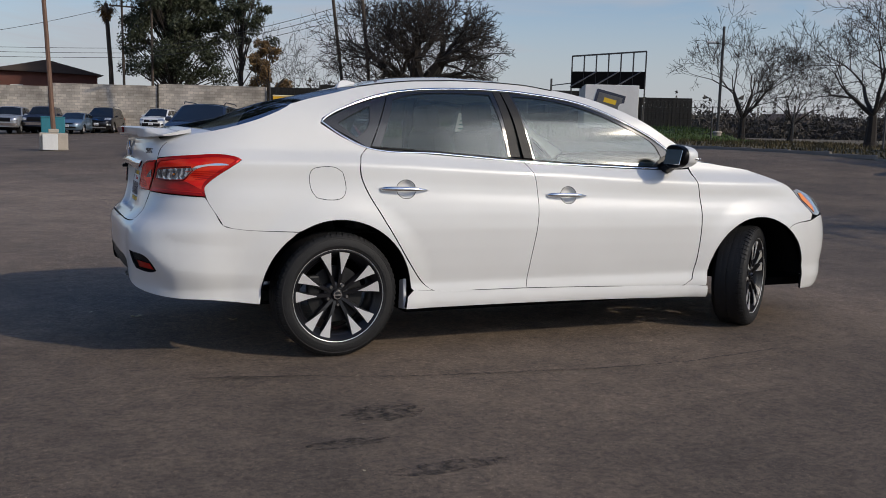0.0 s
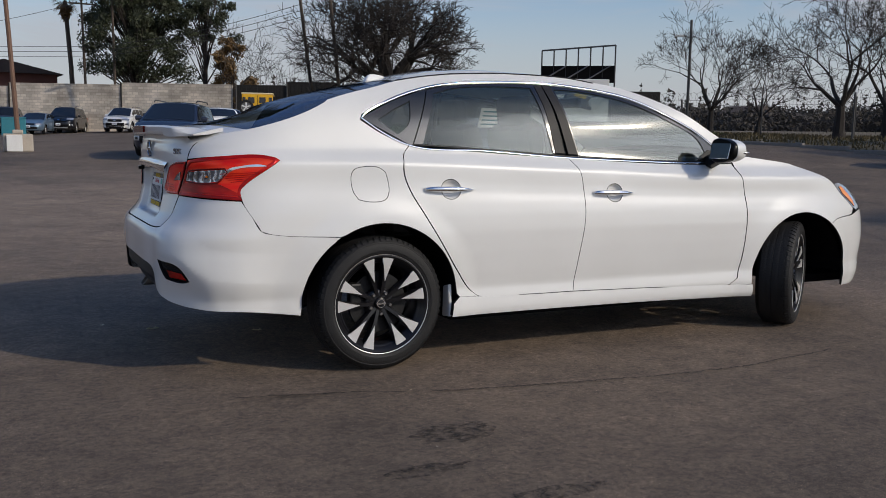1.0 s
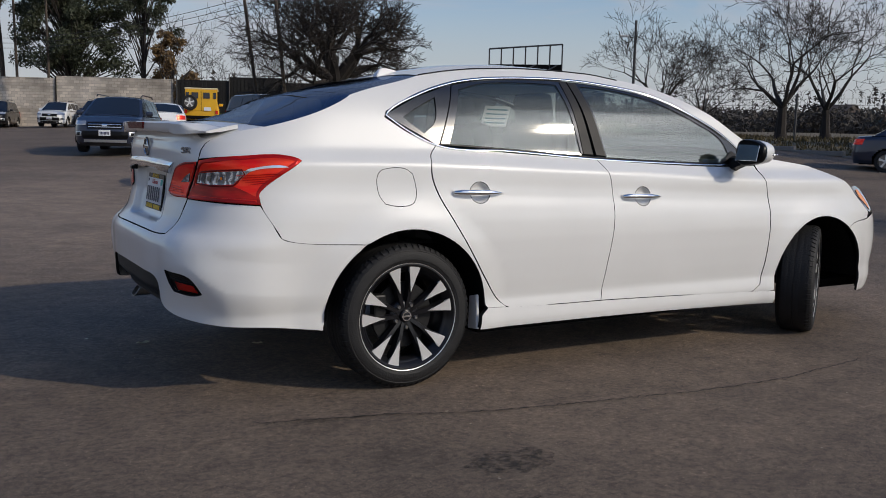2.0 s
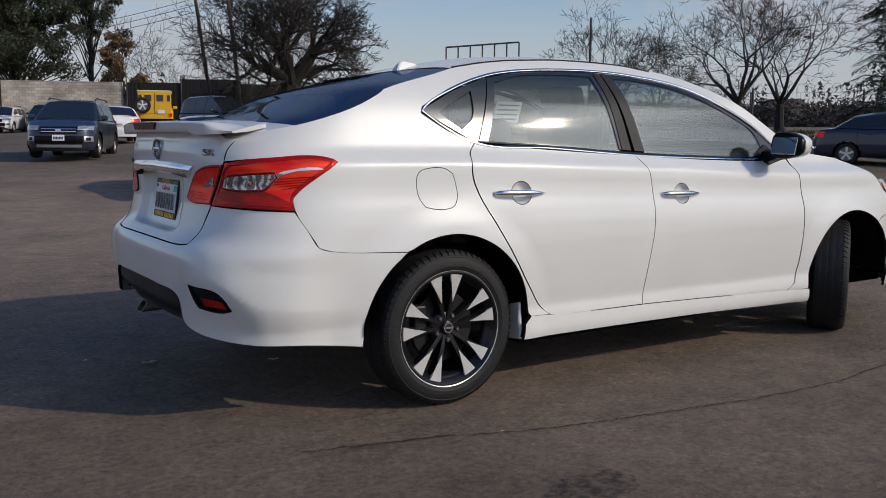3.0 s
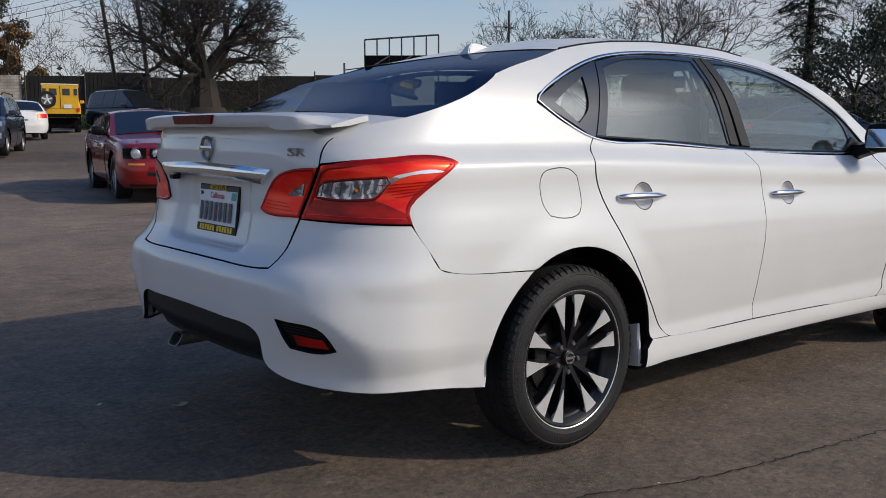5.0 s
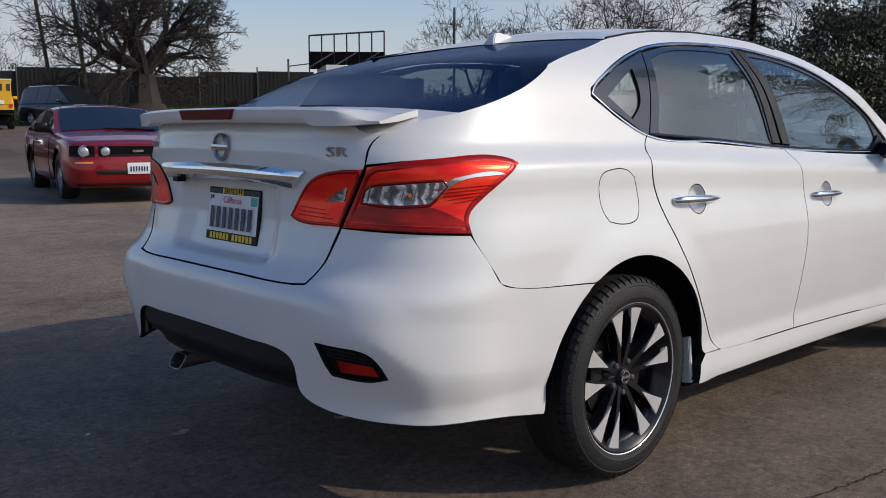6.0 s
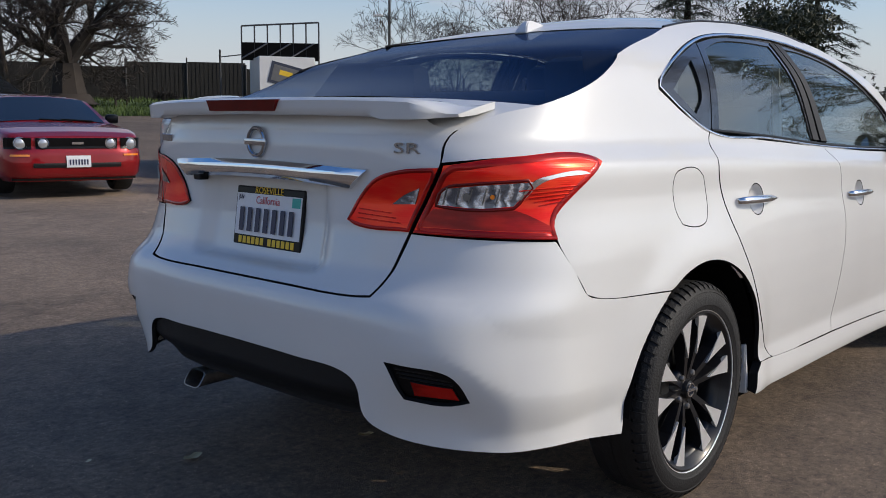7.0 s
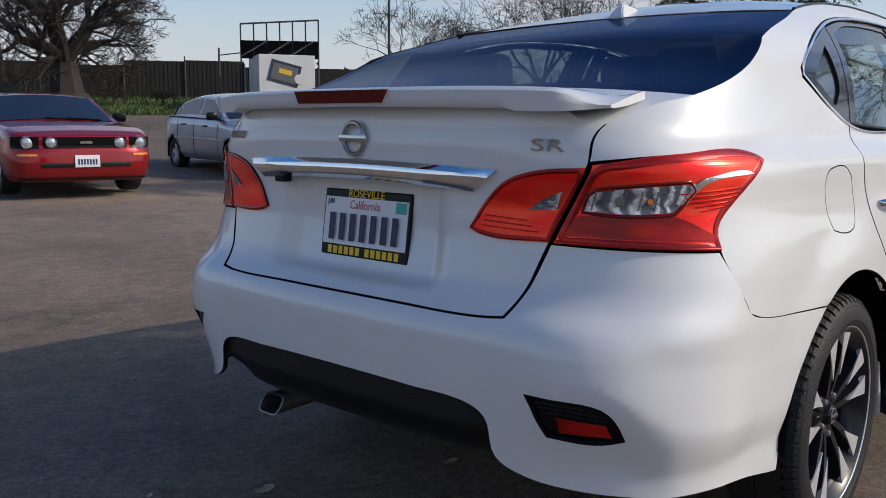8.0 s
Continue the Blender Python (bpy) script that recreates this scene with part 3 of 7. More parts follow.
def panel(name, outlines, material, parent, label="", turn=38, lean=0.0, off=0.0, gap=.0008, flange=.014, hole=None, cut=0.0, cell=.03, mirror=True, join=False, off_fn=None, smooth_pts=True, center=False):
    """A body panel with true thickness. outlines: closed outlines in (u, z). Returns its objects, right then left."""
    flat = bmesh.new()
    for o in outlines:
        P = curve_outline(o, .02, turn) if smooth_pts else [Vector(p) for p in o]
        P = shrink(P, gap)
        if center:
            for p in P:
                if p.x < U_REAR + .02:
                    p.x = U_REAR
        polys = [P]
        if hole is not None:
            polys = with_hole(P, shrink(curve_outline(hole), -gap), cut)
        for Q in polys:
            from_tri = bpy_tess(Q)
            vs = [flat.verts.new((p.x, p.y, 0)) for p in Q]
            for t in from_tri:
                try:
                    flat.faces.new([vs[i] for i in t])
                except ValueError:
                    pass
    bmesh.ops.remove_doubles(flat, verts=flat.verts[:], dist=2e-4)
    us, zs = [v.co.x for v in flat.verts], [v.co.y for v in flat.verts]
    for k in range(int(min(us) / cell), int(max(us) / cell) + 1):
        bmesh.ops.bisect_plane(flat, geom=flat.verts[:] + flat.edges[:] + flat.faces[:], plane_co=(k * cell, 0, 0), plane_no=(1, 0, 0))
    for k in range(int(min(zs) / cell), int(max(zs) / cell) + 1):
        bmesh.ops.bisect_plane(flat, geom=flat.verts[:] + flat.edges[:] + flat.faces[:], plane_co=(0, k * cell, 0), plane_no=(0, 1, 0))
    flat.verts.index_update()
    flat.verts.ensure_lookup_table()
    U, Z = np.array([v.co.x for v in flat.verts]), np.array([v.co.y for v in flat.verts])
    N = skin_n(U, Z)
    o = np.full(len(U), off) if off_fn is None else np.asarray(off_fn(U, Z), float)
    C = skin(U, Z) + N * o[:, None]
    if off_fn is not None:
        h = .003
        ga = (skin(U + h, Z) + skin_n(U + h, Z) * np.asarray(off_fn(U + h, Z))[:, None]) - (skin(U - h, Z) + skin_n(U - h, Z) * np.asarray(off_fn(U - h, Z))[:, None])
        gb = (skin(U, Z + h) + skin_n(U, Z + h) * np.asarray(off_fn(U, Z + h))[:, None]) - (skin(U, Z - h) + skin_n(U, Z - h) * np.asarray(off_fn(U, Z - h))[:, None])
        M = np.cross(ga, gb)
        M /= np.linalg.norm(M, axis=1)[:, None] + 1e-12
        M[(M * N).sum(1) < 0] *= -1
        N = M
    if center:
        mid = U < U_REAR + .001
        N[mid, 1] = 0
        N[mid] /= np.linalg.norm(N[mid], axis=1)[:, None] + 1e-12
        C[mid, 1] = 0
    faces = [[v.index for v in f.verts] for f in flat.faces]
    rim = [(e.verts[0].index, e.verts[1].index) for e in flat.edges if len(e.link_faces) == 1]
    if center:
        rim = [(a, b) for a, b in rim if not (U[a] < U_REAR + .001 and U[b] < U_REAR + .001)]
    flat.free()
    made = []
    sets = ((1, -1),) if join else ((1,), (-1,)) if mirror else ((1,),)
    for signs in sets:
        verts, fcs, norms, kinds = [], [], [], []
        for s in signs:
            base_i = len(verts)
            CC, NN = C * np.array([1, s, 1]), N * np.array([1, s, 1])
            inner = CC - NN * flange
            verts += [tuple(p) for p in CC] + [tuple(p) for p in inner]
            nv = len(CC)
            # lean tips only the shading normals, to set where the sun's glare falls
            LN = NN + np.array([lean, 0, 0])
            LN /= np.linalg.norm(LN, axis=1)[:, None]
            norms += [tuple(p) for p in LN] * 2
            for f in faces:
                g = [base_i + i for i in f]
                a, b, c = (np.array(verts[g[0]]), np.array(verts[g[1]]), np.array(verts[g[2]]))
                if np.dot(np.cross(b - a, c - b), norms[g[0]]) < 0:
                    g = g[::-1]
                fcs.append(g)
                kinds.append(0)
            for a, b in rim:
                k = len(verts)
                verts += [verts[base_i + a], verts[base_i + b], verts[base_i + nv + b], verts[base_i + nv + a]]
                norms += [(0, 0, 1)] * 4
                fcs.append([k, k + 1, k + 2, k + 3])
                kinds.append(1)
        me = bpy.data.meshes.new(name)
        me.from_pydata(verts, [], fcs)
        me.shade_smooth()
        for p in me.polygons:
            if kinds[p.index]:
                p.use_smooth = False
        loops = []
        for p in me.polygons:
            pn = p.normal.copy()
            for li in p.loop_indices:
                loops.append(norms[me.loops[li].vertex_index] if kinds[p.index] == 0 else tuple(pn))
        me.normals_split_custom_set(loops)
        me.materials.append(material)
        # edge faces are painted dark, which deepens the shade of the seams
        me.materials.append(M_GAPSHADE)
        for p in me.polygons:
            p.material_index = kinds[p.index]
        ob = new(name, me)
        ob.parent = parent
        if label:
            tagged(ob, label)
        made.append(ob)
    return made


def bpy_tess(Q):
    from mathutils.geometry import tessellate_polygon
    return tessellate_polygon([[Vector((p.x, p.y, 0)) for p in Q]])


def ribbon(name, pts, width, material, parent, label="", off=.003, thick=.006, closed=False, mirror=True):
    """A raised strip that follows a line in (u, z) on the skin."""
    P = curve_outline(pts, .03, 50)
    if not closed:
        last = Vector(pts[-1])
        cutoff = min(range(len(P)), key=lambda i: (P[i] - last).length)
        P = P[:cutoff] + [last]
    obs = []
    for s in ((1, -1) if mirror else (1,)):
        bm = bmesh.new()
        rows = []
        n = len(P)
        for i in range(n):
            a, b = P[i - 1] if closed or i else P[0], P[(i + 1) % n] if closed or i < n - 1 else P[-1]
            t = (b - a).normalized()
            q = Vector((-t.y, t.x)) * width / 2
            ring = []
            for k, o in ((-1, off - thick), (-1, off - .001), (-.6, off), (.6, off), (1, off - .001), (1, off - thick)):
                v = skin_at(P[i].x + q.x * k, P[i].y + q.y * k, o)
                ring.append(bm.verts.new((v.x, v.y * s, v.z)))
            rows.append(ring)
        for i in range(n if closed else n - 1):
            A, B = rows[i], rows[(i + 1) % n]
            for k in range(5):
                bm.faces.new((A[k], A[k + 1], B[k + 1], B[k]))
        obs.append(part(name, bm, material, parent, label, smooth=True))
    return obs


# outlines shared by neighbouring panels
ARCH_R = [(.386 * math.cos(radians(a)), .318 + .386 * math.sin(radians(a))) for a in range(120, -3, -12)]
ARCH_F = [(2.73 + .398 * math.cos(radians(a)), .300 + .398 * math.sin(radians(a))) for a in list(range(180, 59, -12)) + [54]]
SEAM_RD = [(.514, .326), (.456, .368), (.381, .466), (.29, .61), (.207, .743), (.142, .855), (.112, .95), (.125, 1.02), (.165, 1.062)]
SEAM_B = [(1.075, 1.008), (1.115, .945), (1.138, .822), (1.136, .70), (1.104, .501), (1.078, .316)]
SEAM_FD = [(2.17, .29), (2.226, .323), (2.252, .45), (2.267, .615), (2.267, .783), (2.245, .92), (2.226, .985)]
SEAM_BUMP = [(-.68, .813), (-.636, .75), (-.566, .679), (-.51, .664), (-.205, .646)]
TAIL_OUT = [(-.682, .813), (-.69, .857), (-.662, .885), (-.53, .969), (-.497, .990), (-.512, 1.0), (-.77, 1.004), (-.955, .984), (-1.045, .826), (-.856, .820)]
TAIL_IN = [(-1.055, .826), (-.968, .979), (-1.072, .972), (-1.147, .951), (-1.197, .911), (-1.247, .845), (-1.222, .833)]
GLASS_EDGE = [(.155, 1.375), (.049, 1.345), (-.14, 1.295), (-.341, 1.226), (-.52, 1.170), (-.69, 1.125)]
RAIL = [(2.30, 1.06), (2.12, 1.155), (1.90, 1.275), (1.58, 1.385), (1.20, 1.437), (1.0, 1.443), (.75, 1.441), (.47, 1.423), (.31, 1.403), (.155, 1.375)]
DLO = [(.172, 1.062), (.03, 1.125), (-.062, 1.188), (-.05, 1.203), (.107, 1.282), (.307, 1.347), (.473, 1.376), (.747, 1.396), (1.0, 1.400), (1.179, 1.392), (1.544, 1.342), (1.827, 1.233), (2.01, 1.144), (2.222, .995), (2.018, .985), (1.611, .992), (1.07, 1.01), (.556, 1.042)]


def wheel(parent, at, steer=0.0, side=1):
    """An alloy wheel with ten split spokes; side 1 faces to the right of the car."""
    m = Matrix.Translation(at) @ Matrix.Rotation(radians(steer), 4, 'Z') @ (Matrix.Identity(4) if side == 1 else Matrix.Rotation(math.pi, 4, 'Z'))

    def put(ob):
        ob.matrix_local = m if ob.parent == parent else Matrix.Identity(4)
        return ob
    bm = bmesh.new()
    lathe(bm, [(.205, .09), (.212, .07), (.195, .05), (.192, -.05), (.205, -.068), (.228, -.080), (.2365, -.088), (.2365, -.093), (.230, -.094), (.222, -.088), (.208, -.070)], n=64)
    rim = put(part("wheel", bm, M_WHEELBLACK, parent, "black and machined alloy wheel", smooth=True))
    bm = bmesh.new()
    lathe(bm, [(.2355, -.088), (.2360, -.0945), (.2385, -.0960), (.2395, -.0935), (.237, -.088)], n=72)
    part("rim_lip", bm, M_ALLOY, rim, smooth=True)
    bm = bmesh.new()
    prof = [(.222, .085), (.232, .096), (.262, .104), (.292, .099), (.306, .086), (.313, .070)]
    for o in (.062, .030, -.006, -.038):
        prof += [(.3175, o + .012), (.318, o), (.318, o - .020), (.3175, o - .022), (.311, o - .0225), (.311, o - .0275)]
    prof += [(.3155, -.0665), (.312, -.074), (.305, -.088), (.296, -.097), (.292, -.0985), (.290, -.0975), (.280, -.1010), (.262, -.1035), (.254, -.1030), (.252, -.1016), (.246, -.1000), (.2395, -.0975), (.236, -.090)]
    lathe(bm, prof, n=96)
    part("tyre", bm, M_RUBBER, rim, "worn black tyre", smooth=True, sharp=30)
    # shoulder blocks of the tread
    bm = bmesh.new()
    for k in range(64):
        a = 2 * math.pi * k / 64
        R = Matrix.Rotation(-a, 4, 'Y')
        for sd in (-1,):
            prism(bm, [(.3165, .052), (.3150, .072), (.3075, .0875), (.2975, .0955)], lambda r, o: R @ Vector((r + .0022, sd * o * 1.012, -.0095 + (o - .07) * .12)), lambda r, o: R @ Vector((r + .0022, sd * o * 1.012, .0105 + (o - .07) * .12)))
    part("tread_shoulder", bm, M_RUBBER, rim)
    bm = bmesh.new()
    lathe(bm, [(.0, -.03), (.075, -.03), (.145, -.03), (.145, -.008), (.0, -.008)], n=48)
    part("brake_disc", bm, M_DISC, rim, smooth=True)
    bm = bmesh.new()
    box(bm, (-.12, -.03, .04), (.06, .05, .12), bevel=.01)
    part("brake_caliper", bm, M_DISC, rim)
    # spokes in five pairs: black flanks, a machined face that widens to the rim
    for k in range(5):
        for d in (-1, 1):
            ang = radians(72 * k + 95)
            bm = bmesh.new()
            R = Matrix.Rotation(-ang, 4, 'Y')
            rows = ((.030, .008 * d, .008, -.060), (.085, .022 * d, .009, -.070), (.15, .036 * d, .013, -.080), (.205, .049 * d, .025, -.084), (.234, .056 * d, .030, -.084))
            sk = []
            for r, c, w, o in rows:
                sk.append([bm.verts.new(R @ Vector((r, oo, c + ww))) for oo, ww in ((-.045, -w - .004), (o, -w), (o, w), (-.045, w + .004))])
            for A, B in zip(sk, sk[1:]):
                for i in range(3):
                    bm.faces.new((A[i], A[i + 1], B[i + 1], B[i]))
            part("spoke", bm, M_WHEELBLACK, rim)
            bm = bmesh.new()
            tri = [(.105, .0255 * d), (.160, .0385 * d - .0135), (.2350, .056 * d - .035), (.2350, .056 * d + .035), (.160, .0385 * d + .0135)]
            prism(bm, tri, lambda r, c: R @ Vector((r, -.0700 - (r - .128) * .07, c)), lambda r, c: R @ Vector((r, -.0815 - (r - .128) * .06, c)))
            part("spoke_face", bm, M_ALLOY, rim, "machined bright spoke face")
    bm = bmesh.new()
    lathe(bm, [(.0, -.074), (.020, -.074), (.026, -.071), (.029, -.060), (.060, -.058), (.070, -.050), (.075, -.035)], n=32)
    part("hub", bm, M_WHEELBLACK, rim, smooth=True)
    bm = bmesh.new()
    lathe(bm, [(.017, -.0735), (.017, -.0765), (.0215, -.0765), (.0215, -.0735)], n=28)
    box(bm, (0, -.0755, 0), (.046, .003, .008))
    part("cap_badge", bm, M_CHROME, rim, "round chrome centre cap emblem")
    for k in range(5):
        a = radians(72 * k + 95 + 36)
        bm = bmesh.new()
        lathe(bm, [(.0, -.070), (.006, -.070), (.0095, -.066), (.0095, -.045)], n=10, c=(.052 * math.cos(a), 0, .052 * math.sin(a)))
        part("lug_nut", bm, M_STEEL, rim, smooth=True)
    return rim


def white_sedan():
    car = tagged(new("sedan"), "pearl white four-door sedan with red tail lights and rear spoiler", "car")
    W = M_WHITE
    # rear bumper, one piece round both corners
    top = [(U_REAR, .6725), (-1.413, .6725), (-1.17, .6725), (-1.118, .676), (-1.100, .714), (-1.052, .823), (-.856, .8165), (-.684, .810)]
    low = [(-1.075, .392), (-1.00, .358), (-.906, .338), (-.807, .328), (-.599, .318), (-.392, .290)]
    diff = [(U_REAR, .505), (-1.35, .502), (-1.175, .492), (-1.131, .470), (-1.075, .392)]
    arch = [(-.386, .318)] + [(.386 * math.cos(radians(a)), .318 + .386 * math.sin(radians(a))) for a in (170, 160, 150, 140, 131)] + [(-.2045, .6435)]
    outline = diff + low[1:] + arch + SEAM_BUMP[::-1][1:-1] + top[::-1]
    pocket = [(-1.052, .540), (-1.010, .538), (-.905, .525), (-.880, .506), (-.846, .458), (-.880, .446), (-.985, .456), (-1.016, .488)]

    def bump_off(u, z):
        crease = np.interp(u, [-1.25, -1.05, -.94, -.873, -.815, -.757, -.60, -.29], [.565, .580, .572, .545, .505, .470, .452, .440])
        fade = step(-1.20, -.92, u) * (1 - step(-.70, -.32, u))
        d = z - crease
        above = np.clip(1 - .5 * (d + np.sqrt(d * d + .03 ** 2)) / .135, 0, 1) ** 1.3
        below = np.clip(1 - .015 / .135, 0, 1) ** 1.3 * (1 - .6 * step(0, .14, -d))
        # a shoulder round the corner in line with the seam of the quarter panel
        shoulder = .009 * np.clip((.80 - z) / .155, 0, 1) * step(-1.15, -1.0, u) * (1 - step(-.66, -.5, u))
        return .021 * fade * np.where(d > 0, above, below) - .012 * step(0, .16, -d) * step(-1.1, -.8, u) + shoulder
    panel("rear_bumper", [outline], W, car, "white rear bumper cover", hole=pocket, cut=-.937, cell=.018, join=True, center=True, off_fn=bump_off)
    panel("reflector_bezel", [[(p[0], p[1]) for p in pocket]], M_BLACKTRIM, car, "black reflector surround", gap=.003, off_fn=lambda u, z: bump_off(u, z) - .012)
    panel("reflector", [[(-.985, .500), (-.888, .491), (-.866, .459), (-.965, .464)]], M_DEEPRED, car, "red rear reflector", off_fn=lambda u, z: bump_off(u, z) - .006, flange=.006)
    for k in range(3):
        z0 = .526 - .009 * k
        ribbon("vent_slat", [(-1.03 + .008 * k, z0), (-.96, z0 - .004), (-.90 + .006 * k, z0 - .012)], .004, M_PLASTIC, car, off=-.002 + .012)
    # dark lower valance and tailpipe
    panel("valance", [[(U_REAR, .502), (-1.35, .499), (-1.175, .489), (-1.131, .467), (-1.078, .392), (-1.12, .372), (-1.25, .362), (U_REAR, .360)]], M_PLASTIC, car, "black lower bumper insert", join=True, center=True,
          off_fn=lambda u, z: -.010 - .05 * step(.445, .37, z))
    bm = bmesh.new()
    grid(bm, lambda a, b: Vector((-.78 + .4 * b, (a - .5) * .95, .366 - .05 * b)), 10, 4)
    part("undertray", bm, M_DARK, car)
    # a flattened tailpipe tip with a slanting mouth
    bm = bmesh.new()
    rings = []
    for x, k in ((-.74, .86), (-.90, 1.0), (-.901, .88), (-.80, .80)):
        ring = []
        for i in range(20):
            a = 2 * math.pi * i / 20
            cy = .043 * k * math.copysign(abs(math.cos(a)) ** .5, math.cos(a))
            cz = .024 * k * math.copysign(abs(math.sin(a)) ** .5, math.sin(a))
            ring.append(bm.verts.new((x + (.7 * cz if x < -.85 else 0), .350 + cy, .304 + cz)))
        rings.append(ring)
    for A, B in zip(rings, rings[1:]):
        for i in range(20):
            bm.faces.new((A[i], A[(i + 1) % 20], B[(i + 1) % 20], B[i]))
    part("exhaust_tip", bm, M_STEEL, car, "steel slanted exhaust tip", smooth=True)
    # quarter panel with the roof rail and windscreen pillar in one pressing
    quarter = SEAM_BUMP[::-1][:1] + [(-.168, .6655)] + ARCH_R[1:-1] + [(.386, .345), (.40, .332)] + [(p[0] - .004, p[1]) for p in SEAM_RD]
    quarter += [(.03, 1.118), (-.070, 1.180), (-.058, 1.207), (.105, 1.288), (.305, 1.353), (.471, 1.382), (.747, 1.402), (1.0, 1.406), (1.179, 1.399), (1.546, 1.349), (1.83, 1.240), (2.015, 1.150), (2.225, 1.0)]
    quarter += [(2.262, 1.01)] + RAIL + GLASS_EDGE[1:]
    quarter += [(-.80, 1.103), (-.893, 1.063), (-.958, .990)] + TAIL_OUT[6:3:-1] + TAIL_OUT[3:0:-1] + SEAM_BUMP[:1] + SEAM_BUMP[1:-1]
    fuel = [(-.109, .962), (-.017, .962), (.018, .940), (.030, .900), (.034, .850), (.020, .818), (-.001, .806), (-.067, .802), (-.118, .812), (-.142, .845), (-.152, .890), (-.150, .930), (-.136, .952)]
    panel("quarter_panel", [quarter], W, car, "white rear quarter panel and roof rail", hole=fuel, cut=-.10, turn=30)
    panel("fuel_door", [fuel], W, car, "rounded fuel filler door", mirror=False, gap=.0022)
    # doors
    belt_r = [(.556, 1.036), (.30, 1.051)]
    rear_door = SEAM_RD + belt_r[::-1] + SEAM_B + [(.80, .318)]
    front_door = [(p[0] + .0, p[1]) for p in SEAM_B[::-1]] + [(1.611, .986), (2.018, .979)] + [SEAM_FD[-1]] + SEAM_FD[::-1][1:] + [(1.65, .302)]
    cup_hole = lambda u0, z0: [(u0 + .140 + .053 * math.cos(radians(a)), z0 + .048 * math.sin(radians(a))) for a in range(5, 365, 20)]
    doors = panel("rear_door", [rear_door], W, car, "white rear passenger door", hole=cup_hole(.215, .857), cut=.352, gap=.0018) + panel("front_door", [front_door], W, car, "white front door", hole=cup_hole(1.196, .829), cut=1.331, gap=.0018)
    # front fender, bumper, head lamp
    fender = [(2.178, .288), (2.33, .285), (2.332, .30)] + ARCH_F[1:] + [(3.005, .645), (3.06, .657), (3.20, .672), (3.235, .71), (3.15, .80), (3.12, .865), (3.02, .925), (2.70, .985), (2.475, 1.012), (2.262, 1.035), (2.235, 1.0)] + [(p[0] + .004, p[1]) for p in SEAM_FD[::-1]][1:]
    panel("front_fender", [fender], W, car, "white front fender")
    fb = [(2.73 + .398 * math.cos(radians(a)), .300 + .398 * math.sin(radians(a))) for a in (6, 16, 26, 36, 46, 54)] + [(3.005, .643), (3.06, .655), (3.205, .669), (3.30, .690), (3.45, .70), (U_FRONT, .70), (U_FRONT, .24), (3.45, .215), (3.16, .222), (3.130, .27)]
    panel("front_bumper", [fb], W, car, "white front bumper cover", join=True)
    panel("headlamp", [[(3.155, .80), (3.125, .862), (3.20, .868), (3.42, .80), (3.45, .735), (3.30, .70), (3.242, .712)]], M_HEADLAMP, car, "clear headlamp with amber side marker", off=.002)
    panel("side_marker", [[(3.165, .80), (3.165, .845), (3.21, .845), (3.27, .76), (3.255, .72)]], M_AMBER, car, "amber side marker", off=.006)
    # sill skirt, standing proud
    skirt = [(.358, .236), (.366, .30), (.40, .333), (.53, .3245), (.80, .3175), (1.09, .3145), (1.65, .3015), (2.17, .2895), (2.335, .284), (2.342, .214), (1.65, .228), (.90, .236)]
    panel("side_skirt", [skirt], W, car, "white sculpted sill skirt", off_fn=lambda u, z: .003 + .008 * step(.31, .255, z) * (1 - .6 * step(.245, .21, z)), flange=.03)
    # windows
    qg = [(-.030, 1.190), (.165, 1.088), (.262, 1.305), (.112, 1.262), (-.02, 1.205)]
    rg = [(.235, 1.078), (.56, 1.060), (.985, 1.034), (.975, 1.10), (.930, 1.375), (.747, 1.376), (.473, 1.357), (.335, 1.325)]
    fg = [(1.150, 1.026), (1.62, 1.010), (2.06, 1.000), (2.00, 1.118), (1.82, 1.212), (1.535, 1.320), (1.25, 1.368), (1.075, 1.376)]
    panel("quarter_window", [qg], M_GLASS, car, "small fixed rear quarter glass", off=-.012, lean=-.072, flange=.004, gap=-.004)
    panel("rear_door_window", [rg], M_GLASS, car, "tinted rear door glass", off=-.008, lean=-.072, flange=.004, gap=-.006)
    panel("front_door_window", [fg], M_GLASS, car, "tinted front door glass", off=-.008, lean=-.062, flange=.004, gap=-.006)
    # black frames: pillars and upper strips
    panel("window_frame", [[(-.058, 1.188), (.165, 1.070), (.182, 1.062), (.312, 1.342), (.300, 1.342), (.107, 1.277), (-.05, 1.200)]], M_PILLAR, car, hole=[(.022, 1.185), (.115, 1.116), (.178, 1.169), (.205, 1.281), (.10, 1.230)], cut=.125, off=-.004, flange=.010, gap=.001, smooth_pts=False)
    panel("window_frame", [[(.187, 1.062), (.235, 1.060), (.345, 1.322), (.473, 1.355), (.747, 1.374), (.932, 1.374), (.985, 1.038), (1.060, 1.033), (1.004, 1.395), (.747, 1.391), (.473, 1.371), (.316, 1.342)]], M_PILLAR, car, "black rear door window frame", off=-.004, flange=.014, gap=.001)
    panel("window_frame", [[(1.078, 1.031), (1.150, 1.026), (1.078, 1.373), (1.25, 1.366), (1.535, 1.318), (1.82, 1.210), (2.00, 1.116), (2.055, 1.005), (2.195, 1.003), (2.01, 1.138), (1.825, 1.228), (1.543, 1.337), (1.179, 1.387), (1.010, 1.395)]], M_PILLAR, car, "black front door window frame", off=-.004, flange=.014, gap=.001)
    panel("pillar_cover", [[(1.000, 1.036), (1.058, 1.033), (1.004, 1.390), (.962, 1.388)]], M_SATIN, car, "satin grey pillar cover", off=-.001, flange=.003, gap=0)
